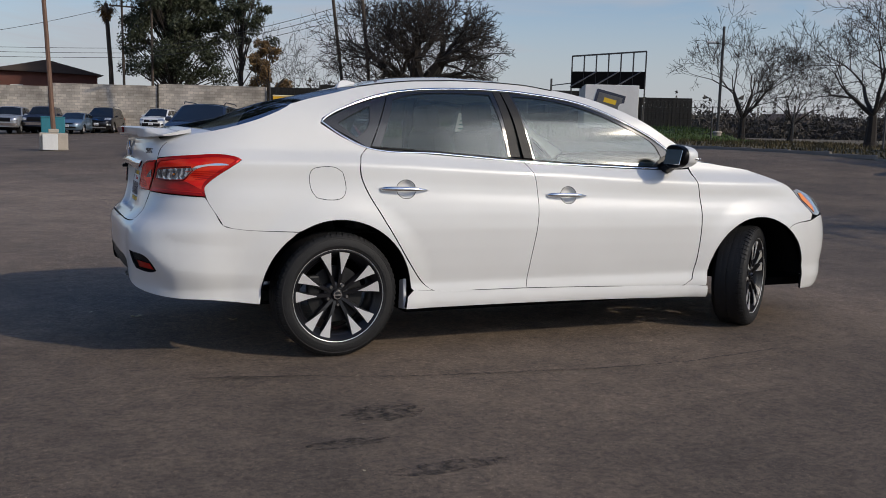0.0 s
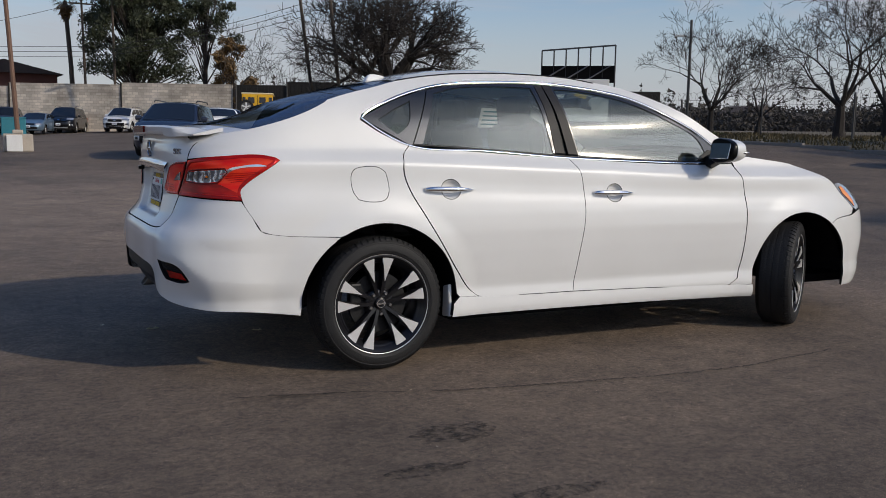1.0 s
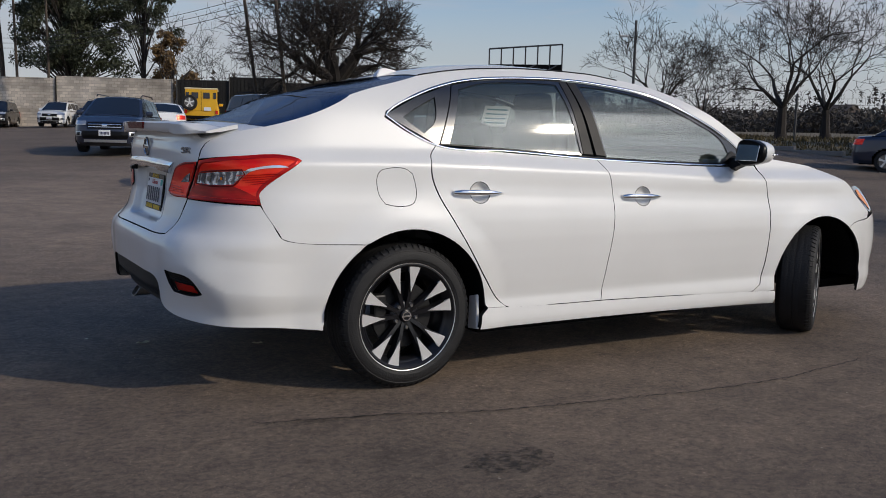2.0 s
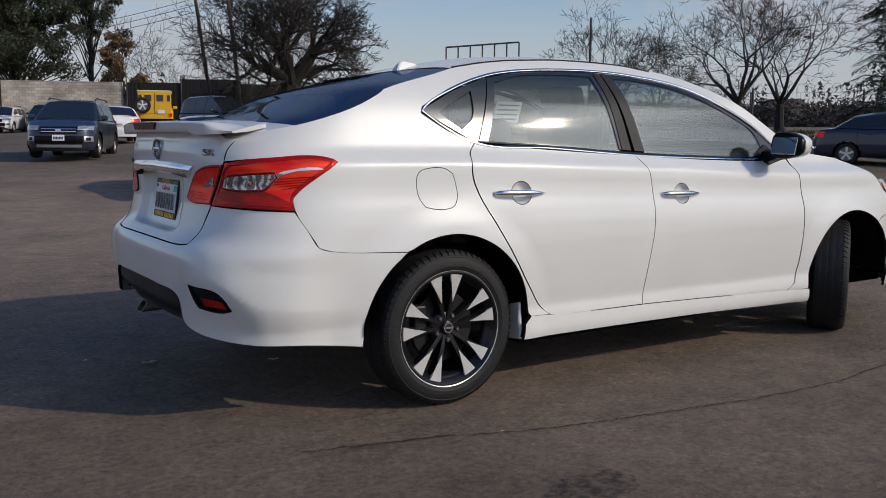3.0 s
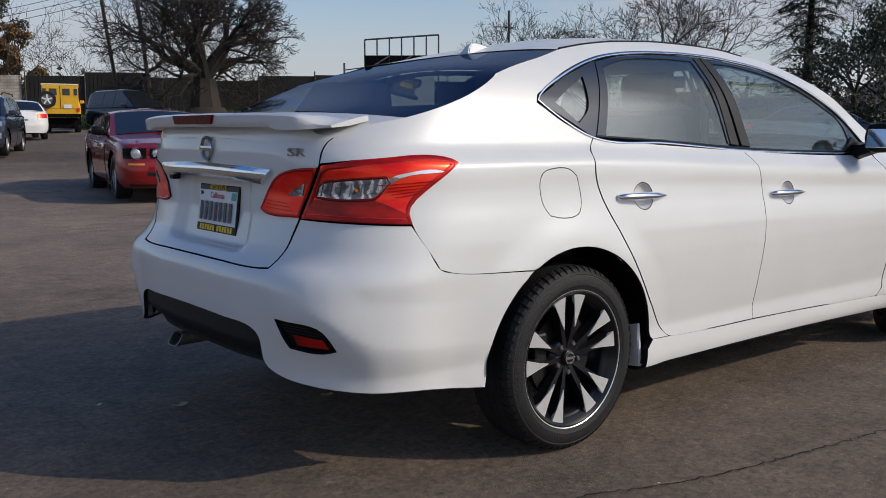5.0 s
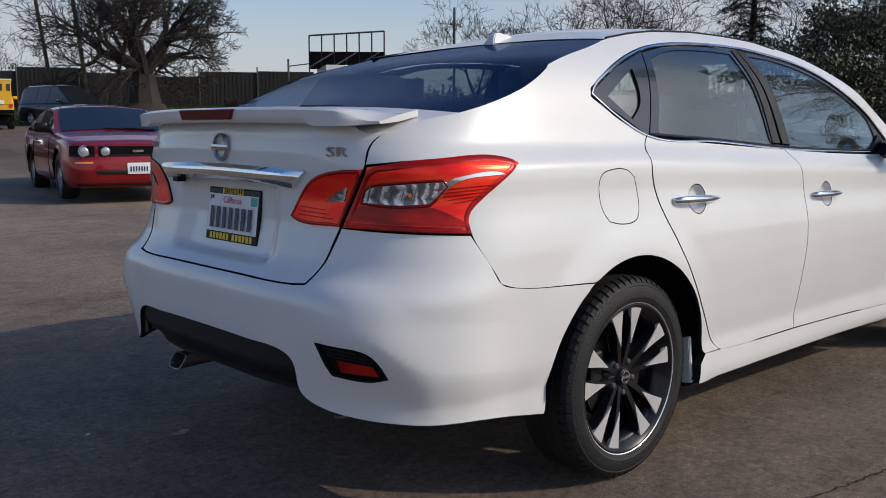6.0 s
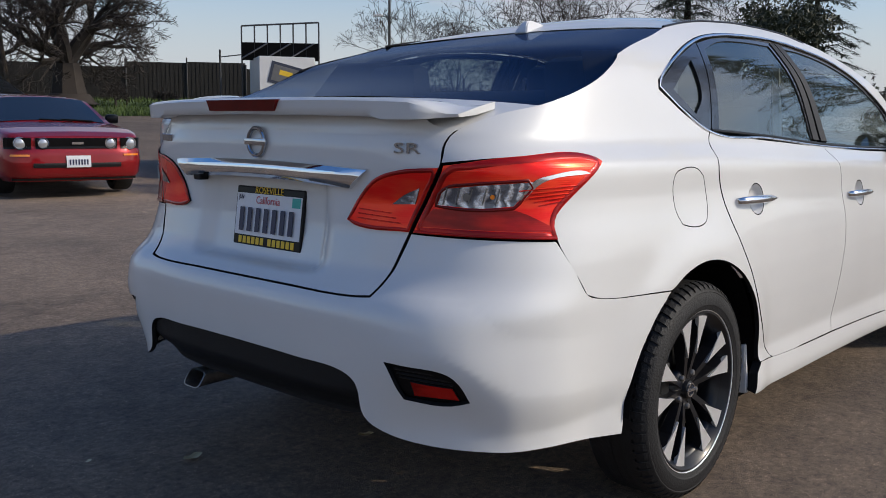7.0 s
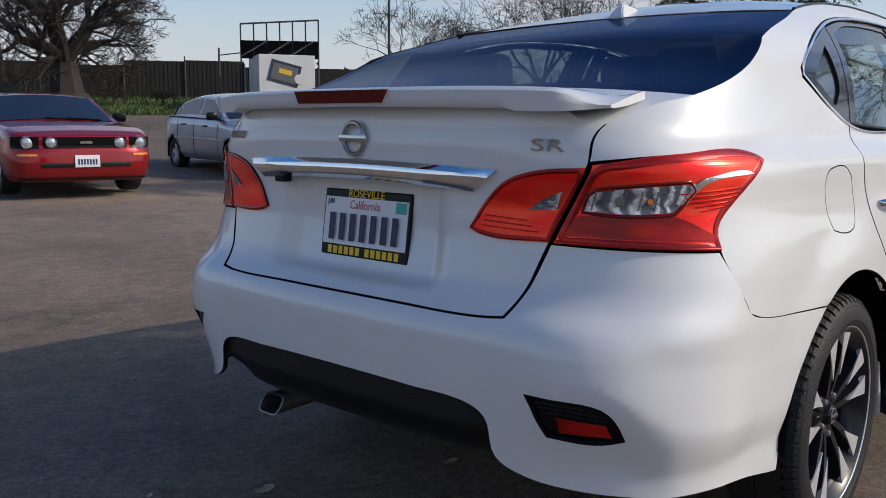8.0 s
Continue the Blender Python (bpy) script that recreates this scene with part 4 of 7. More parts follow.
    panel("pillar_cover", [[(1.080, 1.031), (1.140, 1.028), (1.062, 1.388), (1.012, 1.391)]], M_SATIN, car, "satin grey pillar cover", off=-.001, flange=.003, gap=0)
    ribbon("window_surround", DLO, .007, M_CHROME, car, "thin chrome window surround", off=.004, closed=True)
    ribbon("belt_moulding", [(.185, 1.068), (.556, 1.050), (1.07, 1.019), (1.611, 1.000), (2.06, .993)], .008, M_BLACKTRIM, car, off=.003)
    # tail lamps: outer on the body, inner on the lid
    lamps = panel("tail_lamp", [TAIL_OUT], M_RED, car, "red and clear wraparound tail lamp", off=.005)
    clear = [(-.978, .893), (-.962, .932), (-.873, .941), (-.735, .949), (-.795, .892), (-.88, .887)]
    for lamp, s in zip(lamps, (1, -1)):
        a = panel("clear_window", [clear], M_CLEARLENS, lamp, "clear reversing lamp window", off=.0075, flange=.003, mirror=True)
        b = panel("chrome_blade", [[(-.735, .953), (-.70, .962), (-.575, .970), (-.56, .964), (-.72, .944), (-.770, .905), (-.783, .908)]], M_CHROME, lamp, "bright blade", off=.008, flange=.003)
        c = panel("dark_band", [[(-1.030, .842), (-.99, .884), (-.80, .886), (-.69, .842), (-.69, .832)]], M_DEEPRED, lamp, "deep red lower band", off=.0065, flange=.003)
        for pr in (a, b, c):
            bpy.data.objects.remove(pr[1] if s == 1 else pr[0])
        for uu in (-.955, -.925, -.895, -.862, -.83):
            r = ribbon("lens_divider", [(uu - .008, .896), (uu + .004, .934)], .003, M_STEEL, lamp, off=.0105, thick=.004)
            bpy.data.objects.remove(r[1] if s == 1 else r[0])
        for uu, rr in ((-.905, .009), (-.845, .0055)):
            bm = bmesh.new()
            q, nn = skin_at(uu, .915, .0105), Vector(skin_n([uu], [.915])[0])
            sd = nn.cross(Vector((0, 0, 1))).normalized()
            ring = [q + (sd * math.cos(6.283 * k / 14) + Vector((0, 0, 1)) * math.sin(6.283 * k / 14)) * rr for k in range(14)]
            bm.faces.new([bm.verts.new((p.x, p.y * s, p.z)) for p in ring])
            part("bulb_bowl", bm, M_STEEL if uu < -.88 else M_AMBER, lamp)
        rim_line = [tuple(p) for p in shrink(curve_outline(TAIL_OUT), .009)]
        r = ribbon("lens_border", rim_line[::2], .014, M_DEEPRED, lamp, "deep red lens border", off=.0065, thick=.004, closed=True)
        bpy.data.objects.remove(r[1] if s == 1 else r[0])
        win_line = [tuple(p) for p in shrink(curve_outline(clear), -.004)]
        r = ribbon("window_border", win_line[::2], .007, M_BRAKE, lamp, "dark window border", off=.0082, thick=.004, closed=True)
        bpy.data.objects.remove(r[1] if s == 1 else r[0])
        r = ribbon("lamp_edge", [(-1.040, .830), (-.856, .8235), (-.684, .8165)], .006, M_DEEPRED, lamp, off=.0075, thick=.004)
        bpy.data.objects.remove(r[1] if s == 1 else r[0])
        for k in range(5):
            r = ribbon("lens_rib", [(-.78 + .012 * k, .928 - .009 * k), (-.60 - .014 * k, .938 - .009 * k)], .003, M_DEEPRED, lamp, off=.0085, thick=.004)
            bpy.data.objects.remove(r[1] if s == 1 else r[0])
    # boot lid
    lid = [(U_REAR, .675), (-1.413, .675), (-1.17, .675), (-1.124, .679), (-1.106, .714), (-1.06, .82), (-.964, .984), (-.898, 1.06), (-.87, 1.073), (-.96, 1.075), (-1.03, 1.097), (-1.1, 1.099), (U_REAR, 1.099)]

    def lid_off(u, z):
        cu = U_REAR - np.asarray(u)
        inside = step(-.300, -.225, cu) * step(.700, .735, z) * (1 - step(.925, .960, z))
        return -.032 * inside + .042 * np.clip((z - 1.055) / .045, 0, 1) * (1 - step(-1.02, -.94, u))
    lid_ob = panel("boot_lid", [lid], W, car, "white boot lid", join=True, center=True, off_fn=lid_off, gap=.0014)[0]
    inner = panel("inner_tail_lamp", [TAIL_IN], M_RED, lid_ob, "red inner tail lamp", off=.006)
    in_line = [tuple(p) for p in shrink(curve_outline(TAIL_IN), .006)]
    r = ribbon("lens_border", in_line[::2], .009, M_DEEPRED, inner[0], "deep red lens border", off=.0072, thick=.004, closed=True)
    r[1].parent = inner[1]
    for k in range(3):
        ribbon("lens_rib", [(-1.075 - .012 * k, .846 + .011 * k), (-1.21 + .004 * k, .852 + .011 * k)], .003, M_DEEPRED, inner[0], off=.0085, thick=.004, mirror=False)
    panel("reversing_window", [[(-1.10, .889), (-1.064, .914), (-1.020, .932), (-1.034, .892)]], M_CLEARLENS, lid_ob, "clear reversing lamp", off=.0085, flange=.003)
    bm = bmesh.new()

    def deck(a, b):
        # a: right edge to left edge, b: rear lip to rear glass
        k = abs(a - .5) * 2
        e = [skin_at(float(np.interp(t, [0, .45, 1], [-.892, -.80, -.69])), float(np.interp(t, [0, .45, 1], [1.0635, 1.102, 1.124]))) for t in (0, b)]
        c = Vector((-.905, 0, 1.070)).lerp(Vector((-.735, 0, 1.146)), b)
        p = skin_at(U_REAR + (-.892 - U_REAR) * k, 1.070 - .0065 * k ** 6)
        p = p + (e[1] - e[0]) * k ** 3 + (c - Vector((-.905, 0, 1.070))) * (1 - k ** 3)
        return Vector((p.x, p.y * (1 if a < .5 else -1), p.z))
    grid(bm, deck, 32, 10)
    part("boot_lid_top", bm, W, car, smooth=True)
    # chrome bar over the plate
    bm = bmesh.new()

    # a flat upper face, a ridge, a full lower face; it follows the lid's curve and its ends run out to a point
    lid_u = np.linspace(U_REAR, -.9, 300)

    def lid_x(y, z):
        q = skin(lid_u, np.full(300, z))
        return float(np.interp(abs(y), -q[:, 1], q[:, 0]))
    edge_line = ((.412, .002, .981), (.411, .013, .979), (.399, .025, .968), (.392, .0275, .962), (.376, .0285, .951), (.364, .026, .942), (.356, .017, .933), (.353, -.004, .930))
    rows = []
    for k in range(41):
        y = (k / 40 - .5) * 2
        rows.append([bm.verts.new((lid_x(y * hw, z) - o * (1 - .5 * y ** 4), y * hw, z - .012 * y * y)) for hw, o, z in edge_line])
    for A, B in zip(rows, rows[1:]):
        for i in range(len(edge_line) - 1):
            bm.faces.new((A[i], A[i + 1], B[i + 1], B[i]))
    for r in (rows[0], rows[-1]):
        bm.faces.new(r)
    part("chrome_bar", bm, M_CHROME, car, "chrome bar over the number plate", smooth=True, sharp=25)
    bm = bmesh.new()
    box(bm, (-.915, .26, .922), (.03, .035, .018), bevel=.004)
    part("camera_pod", bm, M_BLACKTRIM, car)
    # emblem: a ring with a bar across it, and badges
    bm = bmesh.new()
    lathe(bm, [(.030, 0), (.030, -.006), (.033, -.009), (.037, -.009), (.040, -.006), (.040, 0)], axis='x', n=40, m=Matrix.Diagonal((1, 1, 1.05, 1)), c=(-.908, 0, 1.026))
    box(bm, (-.914, 0, 1.026), (.008, .092, .017), bevel=.002)
    part("emblem", bm, M_BADGE, car, "round chrome emblem with a plain bar", smooth=True)
    n = skin_n([-1.03], [1.02])[0]
    yaw = math.degrees(math.atan2(n[1], n[0])) + 90
    p = skin_at(-1.031, 1.020, .001)
    letters("trim_badge", "SR", .036, .005, M_BADGE, car, Matrix.Translation(p) @ pose(0, 0, 0, 90, 0, yaw), "chrome trim letters", squeeze=1.85)
    for k in range(6):
        q = skin_at(-.985 - .021 * k, 1.028, .002)
        bm = bmesh.new()
        box(bm, (q.x, -q.y, q.z), (.005, .013, .021), bevel=.0015)
        part("badge_bar", bm, M_BADGE, car)
    # number plate in its dealer frame; the number is drawn as plain bars
    plate = Matrix.Translation((-.8755, -.002, .820)) @ pose(0, 0, 0, 90 - 7.5, 0, -90)
    bm = bmesh.new()
    box(bm, (0, 0, 0), (.298, .164, .010), bevel=.004)
    frame_ob = part("plate_frame", bm, M_BLACKTRIM, car, "black number plate frame with yellow print")
    frame_ob.matrix_local = plate
    bm = bmesh.new()
    box(bm, (0, 0, 0), (.284, .116, .004))
    pl = part("number_plate", bm, M_PLATEWHITE, frame_ob, "white number plate with navy bars")
    pl.matrix_local = Matrix.Translation((0, .004, .0045))
    for k in range(7):
        bm = bmesh.new()
        box(bm, (-.108 + .036 * k, -.014, .0075), (.018, .066, .001))
        part("plate_bar", bm, M_NAVY, pl)
    letters("plate_print", "California", .030, .0004, M_REDPRINT, pl, Matrix.Translation((-.002, .040, .0030)), squeeze=.9)
    letters("plate_print", "JUN", .019, .0004, M_NAVY, pl, Matrix.Translation((-.122, .046, .0030)), squeeze=.7)
    bm = bmesh.new()
    box(bm, (.120, .042, .0028), (.034, .026, .001))
    part("plate_sticker", bm, M_TEAL, pl)
    letters("frame_print", "ROSEVILLE", .0265, .0006, M_YELLOWPRINT, frame_ob, Matrix.Translation((0, .0715, .0070)), "yellow print", squeeze=1.0)
    for x, w in ((-.066, .118), (.066, .118)):
        for k in range(6):
            bm = bmesh.new()
            box(bm, (x - w / 2 + w * (k + .5) / 6, -.0675, .0058), (w / 6 * .70, .019, .001))
            part("frame_bar", bm, M_YELLOWPRINT, frame_ob, "yellow plain bar")
    # spoiler on two legs and its brake light
    bm = bmesh.new()

    def wing(a, b):
        y = (a - .5) * 2
        k = abs(y)
        hw = .632
        edge = float(step(.88, 1.0, k))
        foot = float(step(.68, .76, k))
        xr = -.962 + .05 * k ** 3 + .06 * edge + .03 * k
        xf = -.72 + .03 * k ** 2
        zt = 1.128 - .012 * k ** 4
        under = 1.098 - .006 * k
        xm = (xf + xr) / 2
        deck_z = lambda x: float(np.interp(x, [-.90, -.70], [1.066, 1.117]))
        rise = lambda x, z: z * (1 - edge) + (deck_z(x) + .014) * edge
        sit = lambda x, z: z * (1 - foot) + max(deck_z(x) - .003, 1.087 + .007 * edge) * foot
        prof = [(xf, under + .012), (xf, zt - .012), (xf - .04, zt - .002), (xm, zt + .010), (xr + .012, zt + .012), (xr, zt + .004), (xr + .004, under + .006), (xr + .012, under), (xm, under + .010), (xf, under + .012)]
        prof = [(x, rise(x, z) if 0 < n < 6 else sit(x, z)) for n, (x, z) in enumerate(prof)]
        i = b * (len(prof) - 1)
        j = min(int(i), len(prof) - 2)
        t = i - j
        return Vector((prof[j][0] + (prof[j + 1][0] - prof[j][0]) * t, y * hw, prof[j][1] + (prof[j + 1][1] - prof[j][1]) * t))
    grid(bm, wing, 64, 18)
    bmesh.ops.remove_doubles(bm, verts=bm.verts[:], dist=.0002)
    bmesh.ops.holes_fill(bm, edges=[e for e in bm.edges if len(e.link_faces) == 1], sides=60)
    spoiler = part("spoiler", bm, W, car, "white boot spoiler", smooth=True, sharp=50)
    bm = bmesh.new()
    prism(bm, [(-.155, 1.1345), (.150, 1.1345), (.140, 1.106), (-.135, 1.106)], lambda a, b: Vector((-.9645 + .004 * (1.1345 - b) / .031, a, b)), lambda a, b: Vector((-.93, a, b)))
    part("brake_light", bm, M_BRAKE, spoiler, "dark red high brake light")
    # roof, screens, bonnet
    rail_u, rail_z = [p[0] for p in RAIL][::-1], [p[1] for p in RAIL][::-1]

    def roof(a, b):
        x = .155 + (1.35 - .155) * b
        p = skin_at(x, float(np.interp(x, rail_u, rail_z)))
        y = p.y * (1 - 2 * a)
        k = 1 - (y / p.y) ** 2
        bow = -.10 * k * (1 - b) ** 3 * -1.0
        return Vector((p.x + bow + .16 * k * b ** 3, y, p.z + (.030 + .020 * math.sin(math.pi * min(1, b * 1.1))) * (1 - abs(y / p.y) ** 2.2)))
    bm = bmesh.new()
    grid(bm, roof, 24, 24)
    part("roof", bm, W, car, "white roof", smooth=True)
    for s in (1, -1):
        bm = bmesh.new()
        pts = []
        for k in range(20):
            x = .16 + 1.2 * k / 19
            q = skin_at(x, float(np.interp(x, rail_u, rail_z)))
            pts.append((q.x, (q.y + .004) * s, q.z + .002))
        tube(bm, pts, .005, 6)
        part("roof_moulding", bm, M_BLACKTRIM, car)
    ge_u, ge_z = [p[0] for p in GLASS_EDGE], [p[1] for p in GLASS_EDGE]

    def rear_glass(a, b, o=0.0):
        i = b * (len(GLASS_EDGE) - 1)
        u, z = float(np.interp(i, range(len(ge_u)), ge_u)), float(np.interp(i, range(len(ge_z)), ge_z))
        p = skin_at(u, z)
        y = p.y * (1 - 2 * a)
        k = 1 - (y / p.y) ** 2
        return Vector((p.x + k * (.10 - .16 * b), y, p.z + .030 * k - .002 + o))
    bm = bmesh.new()
    slab(bm, lambda a, b: rear_glass(a, b), 24, 14, (0, 0, -.004), inside=1)
    part("rear_screen", bm, M_RGLASS, car, "dark tinted rear screen", smooth=True).data.materials.append(M_INNERPANE)
    wr = [(1.35, float(np.interp(1.35, rail_u, rail_z)))] + [p for p in RAIL[::-1] if p[0] > 1.36]

    def screen(a, b):
        i = b * (len(wr) - 1)
        u, z = float(np.interp(i, range(len(wr)), [p[0] for p in wr])), float(np.interp(i, range(len(wr)), [p[1] for p in wr]))
        p = skin_at(u, z)
        y = p.y * (1 - 2 * a)
        k = 1 - (y / p.y) ** 2
        return Vector((p.x + .16 * k + .10 * k * b, y, p.z + .032 * k * (1 - b) - .03 * k * b))
    bm = bmesh.new()
    slab(bm, screen, 24, 12, (0, 0, -.004), inside=1)
    part("windscreen", bm, M_WSHIELD, car, "clear windscreen", smooth=True).data.materials.append(M_INNERPANE)
    hu = [(2.262, 1.035), (2.475, 1.012), (2.70, .985), (3.02, .925), (3.12, .865), (3.45, .80), (U_FRONT, .70)]

    def bonnet(a, b):
        i = b * (len(hu) - 1)
        u, z = float(np.interp(i, range(len(hu)), [p[0] for p in hu])), float(np.interp(i, range(len(hu)), [p[1] for p in hu]))
        p = skin_at(u, z)
        y = p.y * (1 - 2 * a)
        k = 1 - (y / (p.y - 1e-6)) ** 2
        return Vector((p.x + (.12 * (1 - b) + .05 * b) * k, y, p.z + .045 * k * (1 - b)))
    bm = bmesh.new()
    grid(bm, bonnet, 24, 24)
    part("bonnet", bm, W, car, "white bonnet", smooth=True)
    # fin aerial
    bm = bmesh.new()
    prism(bm, [(.235, 1.400), (.250, 1.428), (.268, 1.446), (.295, 1.449), (.34, 1.441), (.43, 1.412)], lambda a, b: Vector((a, -.030 + (b - 1.4) * .40, b)), lambda a, b: Vector((a, .030 - (b - 1.4) * .40, b)))
    bmesh.ops.bevel(bm, geom=bm.edges[:], offset=.004, segments=2, affect='EDGES')
    part("roof_aerial", bm, W, car, "white fin aerial", smooth=True)
    # handles in their cups
    for u0, z0, door in ((.215, .857, 0), (1.196, .829, 2)):
        for s, ob in ((1, doors[door]), (-1, doors[door + 1])):
            bm = bmesh.new()

            def cup(a, b):
                ang, r = 2 * math.pi * a, b
                q = skin_at(u0 + .140 + .0515 * r * math.cos(ang), z0 + .0465 * r * math.sin(ang))
                nn = skin_n([u0 + .14], [z0])[0]
                q = q - Vector(nn) * (.022 * (1 - r ** 5) + .0006)
                return Vector((q.x, q.y * s, q.z))
            grid(bm, cup, 28, 6)
            part("handle_cup", bm, W, ob, smooth=True)
            bm = bmesh.new()
            rows = []
            for k in range(15):
                t = k / 14
                u, h = u0 + .262 * t, .013 * (1 - (2 * abs(t - .42)) ** 4 * .6) * (1 if t < .7 else 1 - (t - .7) * 1.5)
                z = z0 - .004 * t
                o = .012 + .024 * math.sin(math.pi * min(1, max(0, t))) ** .45
                rows.append([skin_at(u, z + dz * h, oo) for dz, oo in ((-1, o - .012), (-.9, o - .002), (-.3, o + .002), (.5, o + .001), (1, o - .004), (.9, o - .014))])
            vs = [[bm.verts.new((q.x, q.y * s, q.z)) for q in r] for r in rows]
            for A, B in zip(vs, vs[1:]):
                for k in range(6):
                    bm.faces.new((A[k], A[(k + 1) % 6], B[(k + 1) % 6], B[k]))
            bm.faces.new(vs[0])
            bm.faces.new(vs[-1][::-1])
            part("handle", bm, M_CHROME, ob, "chrome door handle", smooth=True, sharp=70)
    # door mirrors: black shell, white cap, glass tipped a little down
    for s in (1, -1):
        def ball(c, r, flat_x):
            bm = bmesh.new()
            bmesh.ops.create_icosphere(bm, subdivisions=3, radius=1)
            for v in bm.verts:
                x, y, z = [math.copysign(abs(q) ** .72, q) for q in v.co]
                v.co = Vector((c[0] + max(x, flat_x) * r[0], s * (c[1] - y * r[1]), c[2] + z * r[2] * (1 - .16 * y)))
            return bm
        mir = part("mirror", ball((2.025, -.958, 1.060), (.085, .090, .066), -.15), W, car, "white door mirror", smooth=True)
        part("mirror_shell", ball((2.012, -.950, 1.060), (.060, .092, .068), -.45), M_BLACKTRIM, mir, "black mirror shell", smooth=True)
        bm = bmesh.new()
        box(bm, (1.977, s * -.947, 1.060), (.004, .140, .092), m=Matrix.Rotation(radians(14), 4, 'Y'), bevel=.0015)
        part("mirror_glass", bm, M_CHROME, mir, "mirror glass")
        bm = bmesh.new()
        tube(bm, [(2.06, s * -.78, .992), (2.04, s * -.85, 1.005), (2.03, s * -.92, 1.025)], [.045, .034, .03], 8)
        part("mirror_arm", bm, M_BLACKTRIM, mir)
        bm = bmesh.new()
        prism(bm, [(1.96, 1.000), (2.17, .999), (2.06, 1.062)], lambda a, b: Vector((skin_at(a, b, .004).x, skin_at(a, b, .004).y * s, skin_at(a, b, .004).z)), lambda a, b: Vector((skin_at(a, b, -.01).x, skin_at(a, b, -.01).y * s, skin_at(a, b, -.01).z)))
        part("mirror_sail", bm, M_BLACKTRIM, mir)
        bm = bmesh.new()
        box(bm, (2.065, s * -1.020, 1.050), (.065, .05, .012), bevel=.004)
        part("indicator", bm, M_CLEARLENS, mir)
    # dark inner skin behind the gaps, wheel wells, floor
    bm = bmesh.new()
    nu, nz = 150, 30
    us, zs = np.linspace(U_REAR, U_FRONT, nu + 1), np.linspace(.24, 1.0, nz + 1)
    GU, GZ = np.meshgrid(us, zs, indexing='ij')
    Q = skin(GU.ravel(), GZ.ravel()) - skin_n(GU.ravel(), GZ.ravel()) * np.where((GU.ravel() < -1.0), .045, .024)[:, None]
    for s in (1, -1):
        vs = [[bm.verts.new((Q[i * (nz + 1) + j][0], Q[i * (nz + 1) + j][1] * s, Q[i * (nz + 1) + j][2])) for j in range(nz + 1)] for i in range(nu + 1)]
        for i in range(nu):
            for j in range(nz):
                cu, cz = (us[i] + us[i + 1]) / 2, (zs[j] + zs[j + 1]) / 2
                if cu > 2.25 and cz > float(np.interp(cu, [2.26, 2.475, 2.70, 3.02, 3.12, 3.45, 4.0], [1.0, .97, .94, .88, .81, .74, .64])):
                    continue
                if math.hypot(cu, cz - .318) < .40 or math.hypot(cu - 2.73, cz - .30) < .42 or (cu < -1.0 and cz < .5) or (cu < -.3 and cz < .37):
                    continue
                bm.faces.new((vs[i][j], vs[i + 1][j], vs[i + 1][j + 1], vs[i][j + 1]))
    part("inner_shell", bm, M_DARK, car)
    for cx, cz, R in ((0, .318, .392), (2.73, .300, .404)):
        for s in (1, -1):
            bm = bmesh.new()
            grid(bm, lambda a, b: Vector((cx + R * math.cos(radians(2 + 176 * a)), s * (-.852 + .46 * b), cz + R * math.sin(radians(2 + 176 * a)))), 32, 3)
            ring = [(cx + R * math.cos(radians(2 + 176 * k / 32)), cz + R * math.sin(radians(2 + 176 * k / 32))) for k in range(33)]
            bm.faces.new([bm.verts.new((x, s * -.40, z)) for x, z in ring])
            part("wheel_well", bm, M_DARK, car)
    bm = bmesh.new()
    box(bm, (1.36, 0, .23), (1.95, 1.62, .05))
    box(bm, (-.55, 0, .37), (.40, .95, .06))
    box(bm, (3.2, 0, .24), (.5, 1.3, .05))
    part("floor_pan", bm, M_DARK, car)
    # moulded flaps behind the wheel arches, ahead of the sills
    for sd in (1, -1):
        bm = bmesh.new()
        prism(bm, [(-.850, .232), (-.770, .222), (-.775, .375), (-.835, .390)], lambda a, b: Vector((.372, a * sd, b)), lambda a, b: Vector((.356, a * sd, b)))
        bmesh.ops.bevel(bm, geom=bm.edges[:], offset=.003, segments=2, affect='EDGES')
        part("mud_flap", bm, W, car, "white moulded mud flap", smooth=True)
    # cabin
    bm = bmesh.new()
    grid(bm, lambda a, b: Vector((-.55 + 2.9 * b, -.70 + 1.40 * a, .62 + (.40 if b < .16 else .0))), 4, 20)
    part("cabin_floor", bm, M_GREYSEAT, car)

    def seat(x, y, w, back_z, mat):
        bm = bmesh.new()
        box(bm, (x + .20, y, .70), (.50, w, .16), bevel=.05)
        box(bm, (x - .06, y, .92), (.16, w * .96, .55), m=Matrix.Rotation(radians(-14), 4, 'Y'), bevel=.06)
        st = part("seat", bm, mat, car, smooth=True)
        return st

    def headrest(x, y, z, mat, parent):
        bm = bmesh.new()
        box(bm, (x, y, z), (.10, .25, .17), m=Matrix.Rotation(radians(-8), 4, 'Y'), bevel=.035)
        part("headrest", bm, mat, parent, smooth=True)
        for dy in (-.05, .05):
            bm = bmesh.new()
            tube(bm, [(x + .01, y + dy, z - .16), (x, y + dy, z - .06)], .006, 6)
            part("headrest_post", bm, M_STEEL, parent)
    for y in (-.37, .37):
        st = seat(1.12, y, .50, 1.2, M_GREYSEAT)
        headrest(.985, y, 1.255, M_GREYSEAT, st)
    st = seat(.18, 0, 1.30, 1.1, M_GREYSEAT)
    for y in (-.40, .40):
        headrest(.035, y, 1.205, M_GREYSEAT, st)
